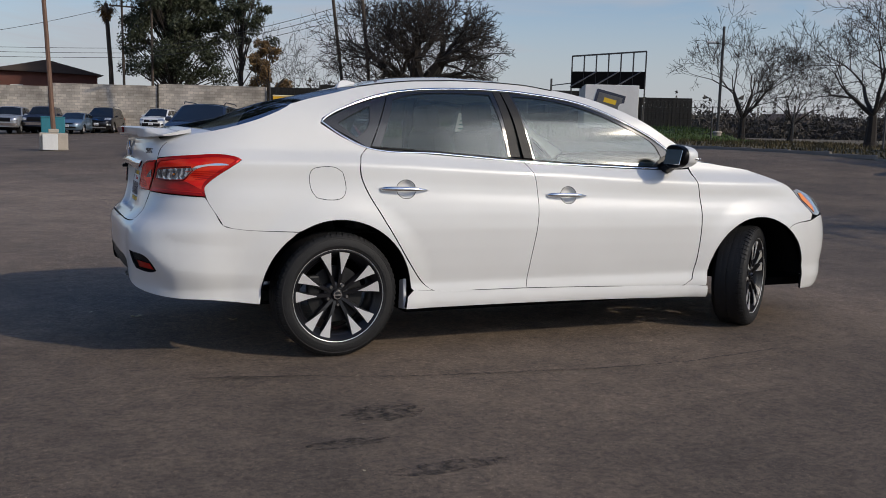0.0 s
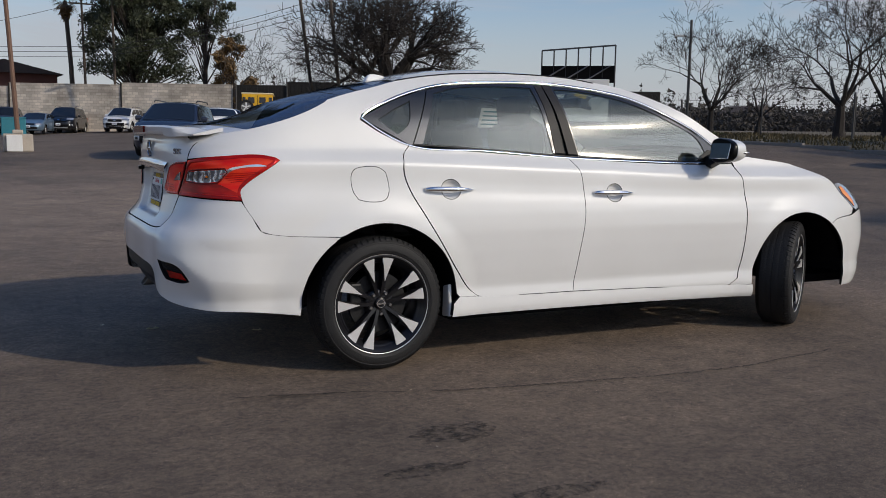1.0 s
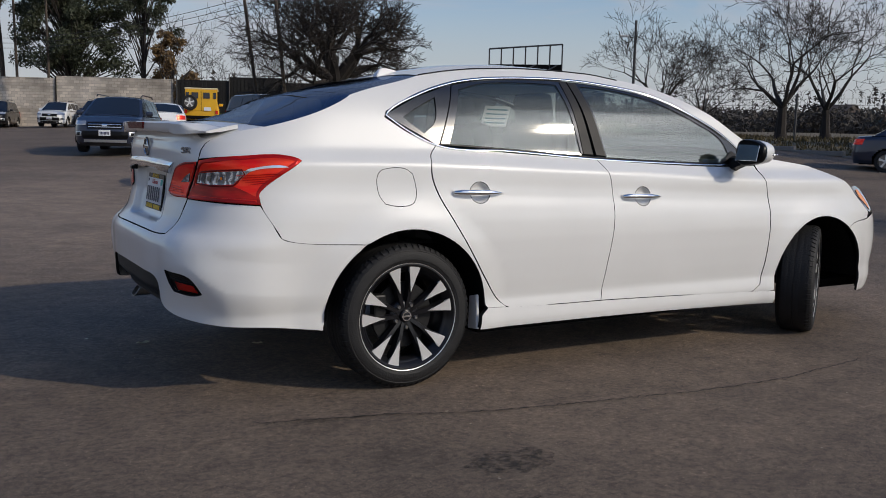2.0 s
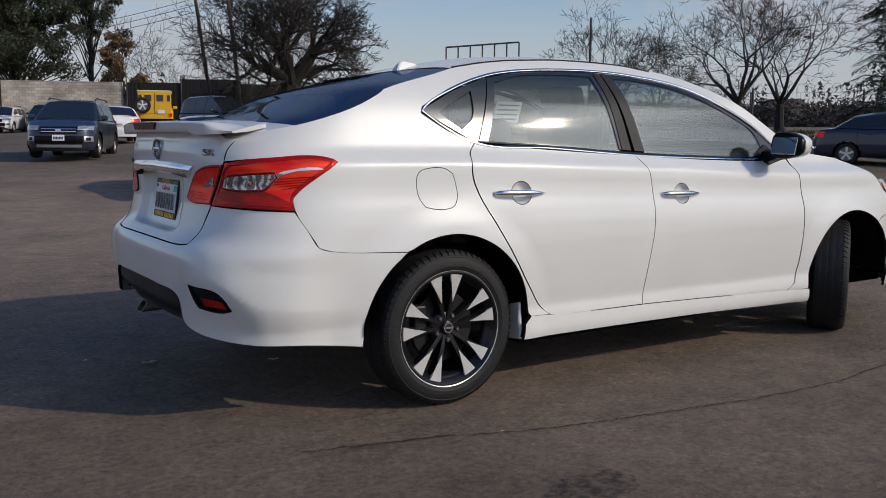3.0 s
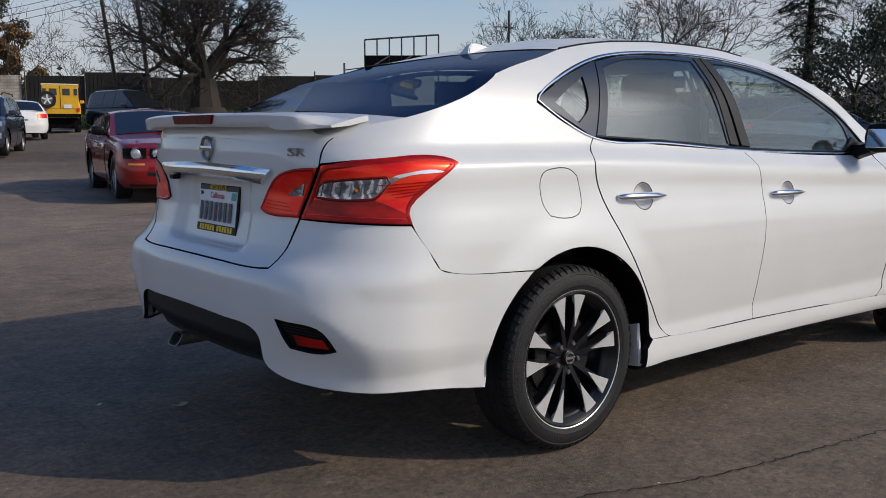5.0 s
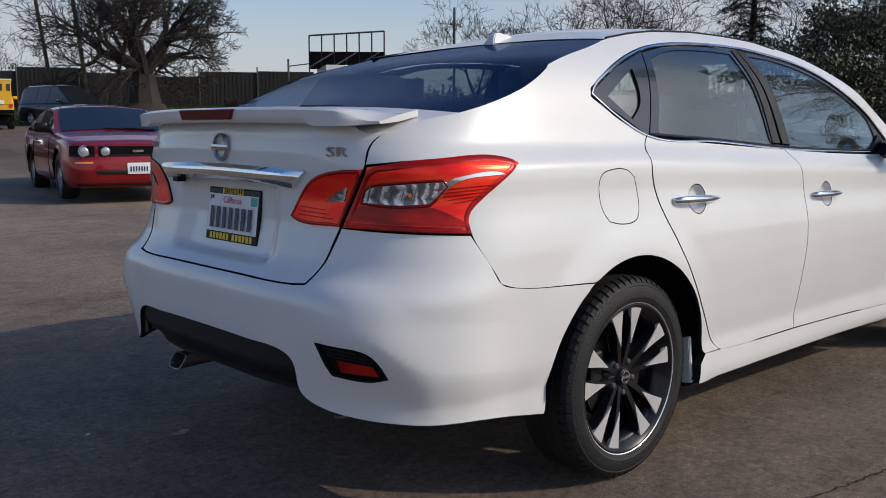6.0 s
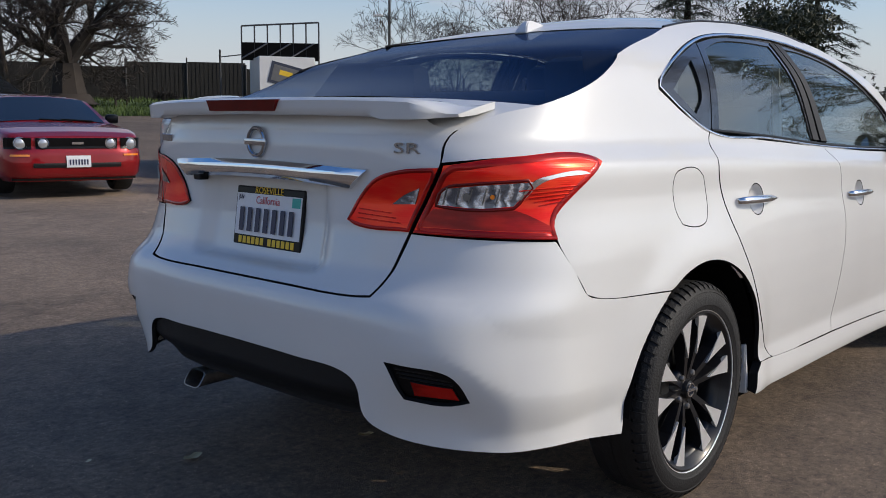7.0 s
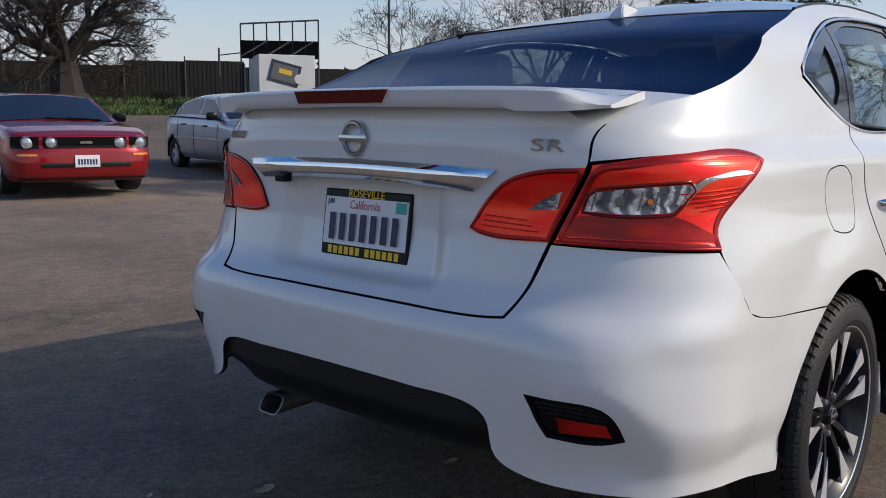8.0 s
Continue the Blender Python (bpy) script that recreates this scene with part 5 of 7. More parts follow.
    for s in (1, -1):
        bm = bmesh.new()
        grid(bm, lambda a, b: Vector((1.03 + .10 * b - .03 * a, s * -(.735 - .19 * a), 1.02 + .36 * a)), 6, 2)
        part("pillar_lining", bm, M_GREYSEAT, car)
        bm = bmesh.new()
        grid(bm, lambda a, b: Vector((.08 - .38 * b + .14 * a, s * -(.66 - .14 * a), 1.06 + .26 * a - .03 * b)), 6, 4)
        part("pillar_lining", bm, M_SHELF, car)
        bm = bmesh.new()
        grid(bm, lambda a, b: Vector((.15 + 2.0 * b, s * -(.735 + .02 * a), 1.02 - .3 * a - .03 * b)), 3, 8)
        part("door_lining", bm, M_BEIGE, car)
        bm = bmesh.new()
        tube(bm, [(1.06, s * -.60, 1.30), (1.04, s * -.63, 1.05), (1.05, s * -.62, .75)], .018, 4)
        part("seat_belt", bm, M_BEIGE, car)
    bm = bmesh.new()
    grid(bm, lambda a, b: Vector((.18 + 1.15 * b, (1 - 2 * a) * (.56 - .02 * abs(b - .5)), 1.36 + .045 * math.sin(math.pi * (.15 + .8 * b)))), 8, 10)
    part("headlining", bm, M_BEIGE, car)
    bm = bmesh.new()
    box(bm, (2.05, 0, .90), (.55, 1.40, .22), bevel=.06)
    dash = part("dashboard", bm, M_GREYSEAT, car, smooth=True)
    bm = bmesh.new()
    box(bm, (-.30, 0, 1.06), (.42, 1.2, .03), bevel=.01)
    part("parcel_shelf", bm, M_SHELF, car)
    # a paper stuck inside the far front window
    bm = bmesh.new()
    box(bm, (1.455, .672, 1.245), (.20, .002, .14), m=Matrix.Rotation(radians(22), 4, 'X'))
    note = part("window_sticker", bm, M_PLATEWHITE, car, "white printed paper stuck in the window")
    for k in range(4):
        bm = bmesh.new()
        box(bm, (1.455, .6705 - .0115 * (k - 1.5), 1.245 + .028 * (k - 1.5)), (.16, .002, .009), m=Matrix.Rotation(radians(22), 4, 'X'))
        part("print_bar", bm, M_TEALBIN, note)
    bm = bmesh.new()
    m = pose(1.70, .37, .99, 0, 65, 0)
    rings = []
    R0, r0 = .185, .015
    for k in range(28):
        a = 2 * math.pi * k / 28
        rings.append([bm.verts.new(m @ Vector(((R0 + r0 * math.cos(q)) * math.cos(a), (R0 + r0 * math.cos(q)) * math.sin(a), r0 * math.sin(q)))) for q in [2 * math.pi * j / 6 for j in range(6)]])
    for k in range(28):
        for j in range(6):
            bm.faces.new((rings[k][j], rings[(k + 1) % 28][j], rings[(k + 1) % 28][(j + 1) % 6], rings[k][(j + 1) % 6]))
    part("steering_wheel", bm, M_BLACKTRIM, car, smooth=True)
    bm = bmesh.new()
    box(bm, (1.62, 0, 1.335), (.03, .22, .06), bevel=.01)
    part("inside_mirror", bm, M_BLACKTRIM, car)
    # wheels, the front pair turned to the left
    wheel(car, (0, -.755, .318))
    wheel(car, (0, .755, .318), side=-1)
    wheel(car, (2.715, -.765, .318), steer=33)
    wheel(car, (2.715, .765, .318), steer=33, side=-1)
    return car


white_sedan()

# ---- ground ----
def build_ground():
    bm = bmesh.new()
    rad = [0, 1, 2, 3, 4, 5, 6, 7, 8, 9, 10, 11, 12, 13, 14, 16, 18, 20, 22, 24, 26, 28, 30, 33, 36, 40, 45, 50, 55, 60, 66, 72, 80, 95, 120, 160, 240, 400, 800, 2500]
    n = 96
    rings = []
    for r in rad[1:]:
        rings.append([bm.verts.new((1.3 + r * math.cos(2 * math.pi * k / n), r * math.sin(2 * math.pi * k / n), ground_z(1.3 + r * math.cos(2 * math.pi * k / n), r * math.sin(2 * math.pi * k / n)))) for k in range(n)])
    c = bm.verts.new((1.3, 0, 0))
    for k in range(n):
        bm.faces.new((c, rings[0][k], rings[0][(k + 1) % n]))
    for A, B in zip(rings, rings[1:]):
        for k in range(n):
            bm.faces.new((A[k], B[k], B[(k + 1) % n], A[(k + 1) % n]))
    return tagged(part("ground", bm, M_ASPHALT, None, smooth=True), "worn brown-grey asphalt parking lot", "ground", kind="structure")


build_ground()
def on_ground(x, y, d=0.0):
    return Vector((x, y, ground_z(x, y) + d))


# ---- verge, field and bank, laid over the lot ----
def sheet(name, f, nu, nv, mat, label, cat):
    bm = bmesh.new()
    grid(bm, f, nu, nv)
    return tagged(part(name, bm, mat, None, smooth=True), label, cat, kind="structure")


def verge_pt(a, b):
    y = -40 + 120 * a
    x0 = 24.3 + .05 * (y - 15)
    x = x0 + 17 * b
    return Vector((x, y, ground_z(x, y) + .015 + .10 * math.sin(math.pi * b) + .05 * noise.noise(Vector((x * .3, y * .3, 0)))))


sheet("verge", verge_pt, 80, 10, M_GRASS, "strip of winter grass and soil along the lot", "grass")


def kerb():
    bm = bmesh.new()
    for i in range(60):
        y0, y1 = -40 + 2 * i, -38.02 + 2 * i
        q = [Vector((24.3 + .05 * (y - 15) + dx, y, 0)) for y in (y0, y1) for dx in (-.15, .02)]
        m = sum(q, Vector()) / 4
        zz = ground_z(m.x, m.y)
        box(bm, (m.x, m.y, zz + .04), (.15, 1.97, .16), bevel=.02)
    return tagged(part("kerb", bm, M_MORTAR, None), "low worn concrete kerb beside the grass", "kerb", kind="structure")


kerb()
sheet("field", lambda a, b: Vector((41 + 60 * b + .05 * (-40 + 120 * a), -40 + 160 * a, ground_z(41 + 60 * b, -40 + 160 * a) + .03)), 20, 10, M_FIELD, "dry winter field beyond the verge", "field")
BANK0, BANK1 = Vector((12.5, 43.5)), Vector((36, 33.5))
WALL_A, WALL_B, WALL_C = Vector((-22, 78)), Vector((14.4, 60.9)), Vector((40, 44))


def bank_pt(a, b):
    p = BANK0.lerp(BANK1, a).lerp(Vector((15.5, 60.2)).lerp(Vector((39, 44.5)), a), b)
    return Vector((p.x, p.y, ground_z(p.x, p.y) + .02 + .75 * float(step(0, .6, b)) + .10 * noise.noise(Vector((p.x * .5, p.y * .5, 2))) * float(step(0, .3, b))))


sheet("grass_bank", bank_pt, 40, 16, M_GREENGRASS, "green grass bank in front of the dark fence", "grass")


def blades(name, pts, mat, label, h, seed, w=.03):
    rng = random.Random(seed)
    bm = bmesh.new()
    for p in pts:
        a = rng.uniform(0, 6.283)
        k = h * rng.uniform(.5, 1.3)
        d = Vector((math.cos(a), math.sin(a), 0))
        v = [bm.verts.new(p - d * w), bm.verts.new(p + d * w), bm.verts.new(p + Vector((rng.uniform(-.3, .3) * k, rng.uniform(-.3, .3) * k, k)))]
        bm.faces.new(v)
    return tagged(part(name, bm, mat, None), label, "grass", kind="stuff")


rg = random.Random(5)
blades("grass_tufts", [bank_pt(rg.random(), rg.random() ** 1.6 * .8) for _ in range(9000)], M_GREENGRASS, "tufts of bright green grass on the bank", .20, 3, .04)
blades("verge_tufts", [verge_pt(.38 + .4 * rg.random(), rg.random()) for _ in range(9000)], M_GRASS, "tufts of dry grass on the verge", .16, 4, .04)


# ---- walls ----
def block_wall_mat():
    m, n, l, b = node_mat("block_wall")
    co = n.new("ShaderNodeTexCoord")
    br = n.new("ShaderNodeTexBrick")
    br.inputs["Color1"].default_value, br.inputs["Color2"].default_value = (0.66, 0.585, 0.49, 1), (0.44, 0.385, 0.325, 1)
    br.inputs["Mortar"].default_value = (0.36, 0.32, 0.27, 1)
    br.inputs["Scale"].default_value = 1.0
    br.inputs["Brick Width"].default_value, br.inputs["Row Height"].default_value, br.inputs["Mortar Size"].default_value = .40, .20, .012
    mp = n.new("ShaderNodeMapping")
    l.new(co.outputs["Object"], mp.inputs["Vector"])
    mp.inputs["Rotation"].default_value = (radians(90), 0, 0)
    l.new(mp.outputs["Vector"], br.inputs["Vector"])
    no = n.new("ShaderNodeTexNoise")
    no.inputs["Scale"].default_value = .5
    no.inputs["Detail"].default_value = 7
    l.new(co.outputs["Object"], no.inputs["Vector"])
    rp = n.new("ShaderNodeMapRange")
    rp.inputs["From Min"].default_value, rp.inputs["From Max"].default_value = .3, .7
    rp.inputs["To Min"].default_value, rp.inputs["To Max"].default_value = .55, 1.4
    l.new(no.outputs["Fac"], rp.inputs["Value"])
    sc = n.new("ShaderNodeVectorMath")
    sc.operation = 'SCALE'
    l.new(br.outputs["Color"], sc.inputs[0])
    l.new(rp.outputs["Result"], sc.inputs["Scale"])
    l.new(sc.outputs["Vector"], b.inputs["Base Color"])
    b.inputs["Roughness"].default_value = .95
    return m


M_BLOCK = block_wall_mat()


def wall_run(name, p, q, tops, mat, thick, label, cat):
    """A wall in bays between p and q; each bay has its own top."""
    d = (q - p)
    L = d.length
    yaw = math.degrees(math.atan2(d.y, d.x))
    obs = []
    bays = len(tops)
    first = None
    for i, top in enumerate(tops):
        c = p + d * ((i + .5) / bays)
        z0 = ground_z(c.x, c.y) - .3
        bm = bmesh.new()
        box(bm, (0, 0, (top - z0) / 2), (L / bays - .03, thick, top - z0))
        box(bm, (0, 0, top - z0 + .03), (L / bays - .03, thick + .06, .06))
        ob = part(name, bm, mat, None)
        ob.matrix_world = pose(c.x, c.y, z0, 0, 0, yaw)
        tagged(ob, label, cat, kind="structure")
        obs.append(ob)
        bm = bmesh.new()
        box(bm, (-L / bays / 2, -.02, (top - z0) / 2), (.10, thick + .10, top - z0 + .05))
        part("wall_pilaster", bm, M_DARKWALL, ob)
    return obs


wall_run("block_wall", WALL_A, WALL_B, [4.25, 4.25, 4.3, 4.55, 4.70], M_BLOCK, .22, "tall weathered concrete block wall", "wall")


def dark_fence(p, q, n, h):
    """A tall dark fence: posts, rails and dense slats, overgrown at the top."""
    d = q - p
    yaw = math.degrees(math.atan2(d.y, d.x))
    for i in range(n):
        a, c = p + d * (i / n), p + d * ((i + .5) / n)
        L = d.length / n
        z0 = ground_z(c.x, c.y)
        top = h + .25 * math.sin(i * 1.7) - z0
        bm = bmesh.new()
        box(bm, (0, 0, top / 2), (L - .05, .06, top))
        ob = part("dark_fence", bm, M_DARKWALL, None)
        ob.matrix_world = pose(c.x, c.y, z0, 0, 0, yaw)
        tagged(ob, "tall dark weathered slatted fence with bare vines", "fence", kind="structure")
        for k in range(14):
            bm = bmesh.new()
            box(bm, (-L / 2 + L * (k + .5) / 14, -.05, top / 2 - .02), (L / 14 * .82, .03, top * (.97 + .02 * math.sin(k * 2.3 + i))))
            part("fence_slat", bm, M_DARKWALL, ob)
        bm = bmesh.new()
        tube(bm, [(-L / 2, -.1, 0), (-L / 2, -.1, top + .25)], .05, 6)
        part("fence_post", bm, M_GREYPOLE, ob)


dark_fence(Vector((14.6, 60.6)), WALL_C, 8, 4.75)


# ---- trees ----
def bare_tree(name, at, h, r0, seed, label, spread=.75, limbs=5, mat=None, levels=6, first=.22, lean=(0, 0), twig=.006, up=.25, fork=(2, 3, 3), stout=.68, gnarl=.20):
    """A leafless tree: a trunk that forks into limbs, branches and fine twigs."""
    rng = random.Random(seed)
    trunk, crown = bmesh.new(), bmesh.new()

    def grow(p, d, r, L, lev):
        n = 4 if lev < 3 else 3
        pts, rad = [p], [r]
        for i in range(n):
            j = gnarl if lev else .06
            d = (d + Vector((rng.uniform(-j, j), rng.uniform(-j, j), rng.uniform(-j, j) * .6 + up * .06))).normalized()
            p = p + d * (L / n)
            pts.append(p)
            rad.append(max(twig * .6, r * (1 - .38 * (i + 1) / n)))
        tube(trunk if lev < 2 else crown, pts, rad, 8 if lev < 1 else 6 if lev < 2 else 4 if lev < 4 else 3, cap=False)
        if lev >= levels:
            return
        k = limbs if lev == 0 else rng.choice(fork) if lev < levels - 1 else 3
        a0 = rng.uniform(0, 6.28)
        for i in range(k):
            s = pts[-1] if (i < 2 or lev == 0) else pts[rng.randint(1, n - 1)]
            ax = d.orthogonal().normalized()
            ax.rotate(Matrix.Rotation(a0 + 6.283 * i / k + rng.uniform(-.5, .5), 3, d))
            tilt = (spread if lev == 0 else .62) * rng.uniform(.6, 1.25)
            nd = (d * math.cos(tilt) + ax * math.sin(tilt)).normalized()
            grow(s, nd, max(twig, rad[-1] * (.62 if lev == 0 else stout) * rng.uniform(.85, 1.1)), L * ((1.15 if lev == 0 else .74) * rng.uniform(.8, 1.15)), lev + 1)
    base = Vector(at) - Vector((0, 0, .15))
    grow(base, Vector((lean[0], lean[1], 1)).normalized(), r0, h * first, 0)
    lathe(trunk, [(r0 * 1.5, -.05), (r0 * 1.25, .12), (r0 * 1.0, .5)], axis='z', n=10, c=base)
    t = tagged(new(name), label, "tree")
    part("trunk", trunk, mat or M_BARK, t, smooth=True)
    part("crown", crown, mat or M_BARK, t)
    return t


def leaf_cloud(bm, c, rad, n, size, rng, flat=1.0):
    for _ in range(n):
        d = Vector((rng.gauss(0, 1), rng.gauss(0, 1), rng.gauss(0, 1))).normalized() * rng.random() ** .45
        p = Vector(c) + Vector((d.x * rad, d.y * rad, d.z * rad * flat))
        a, b = Vector((rng.gauss(0, 1), rng.gauss(0, 1), rng.gauss(0, 1))).normalized(), Vector((rng.gauss(0, 1), rng.gauss(0, 1), rng.gauss(0, 1) - .6)).normalized()
        s = size * rng.uniform(.6, 1.4)
        bm.faces.new([bm.verts.new(p - a * s * .4), bm.verts.new(p + b * s), bm.verts.new(p + a * s * .4)])


def leafy_tree(name, at, h, r, seed, label, mat, clumps=40, per=150, size=.28, low=.3, trunk_r=.3, bark=None):
    rng = random.Random(seed)
    t = tagged(new(name), label, "tree")
    tr, cr = bmesh.new(), bmesh.new()
    base = Vector(at) - Vector((0, 0, .2))
    top = base + Vector((rng.uniform(-.5, .5), rng.uniform(-.5, .5), h * .85))
    mid = base.lerp(top, .5) + Vector((rng.uniform(-.4, .4), rng.uniform(-.4, .4), 0))
    tube(tr, [base, base.lerp(mid, .5), mid, mid.lerp(top, .5), top], [trunk_r, trunk_r * .8, trunk_r * .6, trunk_r * .35, .04], 8)
    for _ in range(clumps):
        k = low + (1 - low) * rng.random()
        a = rng.uniform(0, 6.283)
        rr = r * rng.random() ** .6 * (1.0 - .55 * max(0, k - .6) / .4)
        c = base + Vector((rr * math.cos(a), rr * math.sin(a), h * k))
        s = base.lerp(top, max(.15, k - .18))
        tube(tr, [s, s.lerp(c, .5) + Vector((0, 0, .2)), c], [trunk_r * .25, trunk_r * .15, .02], 4, cap=False)
        leaf_cloud(cr, c, r * rng.uniform(.14, .30), per, size, rng, .8)
    part("trunk", tr, bark or M_BARK, t, smooth=True)
    part("crown", cr, mat, t)
    return t


def cedar(at, h, r, seed, label, n=46, per=95):
    """A cedar: tiers of drooping branches with needle sprays."""
    rng = random.Random(seed)
    t = tagged(new("cedar_tree"), label, "tree")
    tr, cr = bmesh.new(), bmesh.new()
    base = Vector(at) - Vector((0, 0, .2))
    tube(tr, [base, base + Vector((0, 0, h * .5)), base + Vector((.05, 0, h))], [.24, .14, .015], 8)
    for i in range(n):
        k = .08 + .90 * i / n
        z = h * k
        for j in range(3):
            a = rng.uniform(0, 6.283)
            L = r * (1 - k) ** .75 * rng.uniform(.6, 1.15) + .12
            d = Vector((math.cos(a), math.sin(a), 0))
            p0, p1, p2 = base + Vector((0, 0, z)), base + Vector((0, 0, z + .06 * L)) + d * L * .5, base + Vector((0, 0, z - .16 * L)) + d * L
            tube(tr, [p0, p1, p2], [.035 * (1 - k) + .012, .02, .006], 4, cap=False)
            side = Vector((-d.y, d.x, 0))
            for _ in range(per if L > .5 else per // 3):
                q = rng.random() ** .7
                p = (p0.lerp(p1, q * 2) if q < .5 else p1.lerp(p2, q * 2 - 1)) + side * rng.gauss(0, .12 * L * (1.1 - q)) + Vector((0, 0, rng.gauss(-.03, .04)))
                v = (d * rng.uniform(.2, 1) + side * rng.uniform(-1, 1) + Vector((0, 0, rng.uniform(-.5, .15)))).normalized()
                w = v.cross(Vector((0, 0, 1))).normalized() * .035
                cr.faces.new([cr.verts.new(p - w), cr.verts.new(p + w), cr.verts.new(p + v * rng.uniform(.14, .30))])
    part("trunk", tr, M_DARKBARK, t, smooth=True)
    part("crown", cr, M_CEDARLEAF, t)
    return t


def palm(at, h, label):
    rng = random.Random(8)
    t = tagged(new("palm_tree"), label, "tree")
    tr, cr, dead = bmesh.new(), bmesh.new(), bmesh.new()
    b = Vector(at) - Vector((0, 0, .2))
    top = b + Vector((-.5, 0, h))
    tube(tr, [b, b.lerp(top, .5) + Vector((.1, 0, 0)), top], [.26, .20, .18], 10)
    for i in range(46):
        a, el = rng.uniform(0, 6.283), rng.uniform(-.9, 1.2)
        d = Vector((math.cos(a) * math.cos(el), math.sin(a) * math.cos(el), math.sin(el)))
        L = rng.uniform(1.0, 1.5)
        bm = cr if el > -.45 else dead
        side = d.cross(Vector((0, 0, 1))).normalized()
        c = top + d * L * .55
        for k in range(11):
            f = (k - 5) / 5
            tip = c + d * L * .5 * (1 - .4 * abs(f)) + side * f * .55 - Vector((0, 0, .25 * L * (.4 + abs(f))))
            bm.faces.new([bm.verts.new(c - side * .03), bm.verts.new(c + side * .03), bm.verts.new(tip)])
        bm.faces.new([bm.verts.new(top - side * .02), bm.verts.new(top + side * .02), bm.verts.new(c)])
    leaf_cloud(dead, top - Vector((0, 0, .9)), .42, 240, .35, rng, 1.7)
    part("trunk", tr, M_WOODPOLE, t, smooth=True)
    part("crown", cr, M_GUMLEAF, t)
    part("dead_skirt", dead, M_BROWNLEAF, t, "dry hanging brown fronds")


bare_tree("oak_tree", Vector((20.3, 45.6, ground_z(20.3, 45.6) + .75)), 13.5, 1.05, 21, "huge bare spreading oak on the grass bank", spread=.95, limbs=8, levels=7, first=.16, twig=.017, up=.25, fork=(3, 3, 4), stout=.79, gnarl=.30)
bare_tree("bare_bush", Vector((22.4, 44.6, ground_z(22.4, 44.6) + .6)), 3.4, .05, 51, "tangled bare brown bush under the oak", limbs=9, levels=5, spread=1.0, first=.10, twig=.016, up=.2)
bare_tree("bare_bush", Vector((24.8, 43.6, ground_z(24.8, 43.6) + .6)), 3.0, .05, 52, "low bare brown bush before the dark fence", limbs=9, levels=5, spread=1.0, first=.10, twig=.016, up=.2)
bare_tree("bare_tree", on_ground(38.5, 37.5), 6.9, .24, 4, "bare grey street tree on the verge", limbs=5, levels=7, spread=.7, first=.24, mat=M_DARKBARK, twig=.011, gnarl=.14, fork=(2, 3, 3), stout=.76, up=.6)
bare_tree("bare_tree", on_ground(41.0, 36.0), 5.0, .19, 9, "smaller bare street tree on the verge", limbs=4, levels=7, spread=.75, first=.26, mat=M_DARKBARK, twig=.011, gnarl=.14, fork=(2, 3, 3), stout=.76, up=.5)
bare_tree("bare_tree", on_ground(33.6, 24.0), 7.8, .30, 13, "wide bare forked tree beside the fence", limbs=5, levels=7, spread=.85, first=.22, mat=M_DARKBARK, twig=.011, gnarl=.14, fork=(2, 3, 3), stout=.76, up=.45)
bare_tree("bare_tree", on_ground(36.8, 23.9), 6.9, .27, 17, "bare forked tree beside the fence", limbs=4, levels=7, spread=.8, first=.24, mat=M_DARKBARK, twig=.011, gnarl=.14, fork=(2, 3, 3), stout=.76, up=.45)
bare_tree("bare_tree", on_ground(45.7, 20.2), 7.5, .24, 31, "bare tree behind the cedar", limbs=5, levels=7, spread=.8, first=.24, mat=M_DARKBARK, twig=.011, gnarl=.14, fork=(2, 3, 3), stout=.76, up=.45)
bare_tree("bare_tree", on_ground(16.5, 70), 8.6, .16, 23, "thin bare tree behind the wall", limbs=5, levels=5, spread=.55, first=.3, mat=M_DARKBARK, twig=.014)
bare_tree("bare_tree", on_ground(19.5, 68), 7.0, .14, 29, "thin bare bush behind the fence", limbs=6, levels=5, spread=.7, first=.25, mat=M_DARKBARK, twig=.014)
bare_tree("bare_tree", on_ground(23.5, 62), 7.0, .14, 37, "thin bare bush behind the fence", limbs=6, levels=5, spread=.7, first=.25, mat=M_DARKBARK, twig=.014)
leafy_tree("gum_tree", on_ground(10.2, 78), 21, 4.6, 3, "tall dark green gum tree behind the wall", M_GUMLEAF, clumps=230, per=330, size=.21, low=.22, trunk_r=.40)
leafy_tree("gum_tree", on_ground(15.6, 76), 20, 3.0, 6, "slender gum tree behind the wall", M_GUMLEAF, clumps=90, per=300, size=.19, low=.40, trunk_r=.26)
leafy_tree("autumn_tree", on_ground(17.6, 74), 7.8, 2.2, 7, "brown-leaved autumn tree behind the wall", M_BROWNLEAF, clumps=36, per=170, size=.24, low=.25, trunk_r=.18)
leafy_tree("garden_tree", on_ground(-7.5, 88), 8.0, 3.2, 11, "dark garden tree beside the house", M_GUMLEAF, clumps=36, per=170, size=.3, low=.15, trunk_r=.2)
leafy_tree("evergreen_bush", on_ground(28.0, 10.2), 4.8, 3.0, 12, "dark evergreen bush beside the lot", M_GUMLEAF, clumps=70, per=230, size=.13, low=.08, trunk_r=.14)
cedar(on_ground(31.5, 15.25), 9.2, 2.6, 2, "dark green cedar beside the lot")
cedar(on_ground(36.2, 11.8), 9.0, 2.8, 5, "dark green cedar behind the bush")
cedar(on_ground(17.5, -5.6), 14.0, 5.4, 15, "large dark cedar at the lot's front edge", n=60, per=80)
palm(on_ground(5.3, 82), 11.4, "tall thin fan palm with brown skirt")


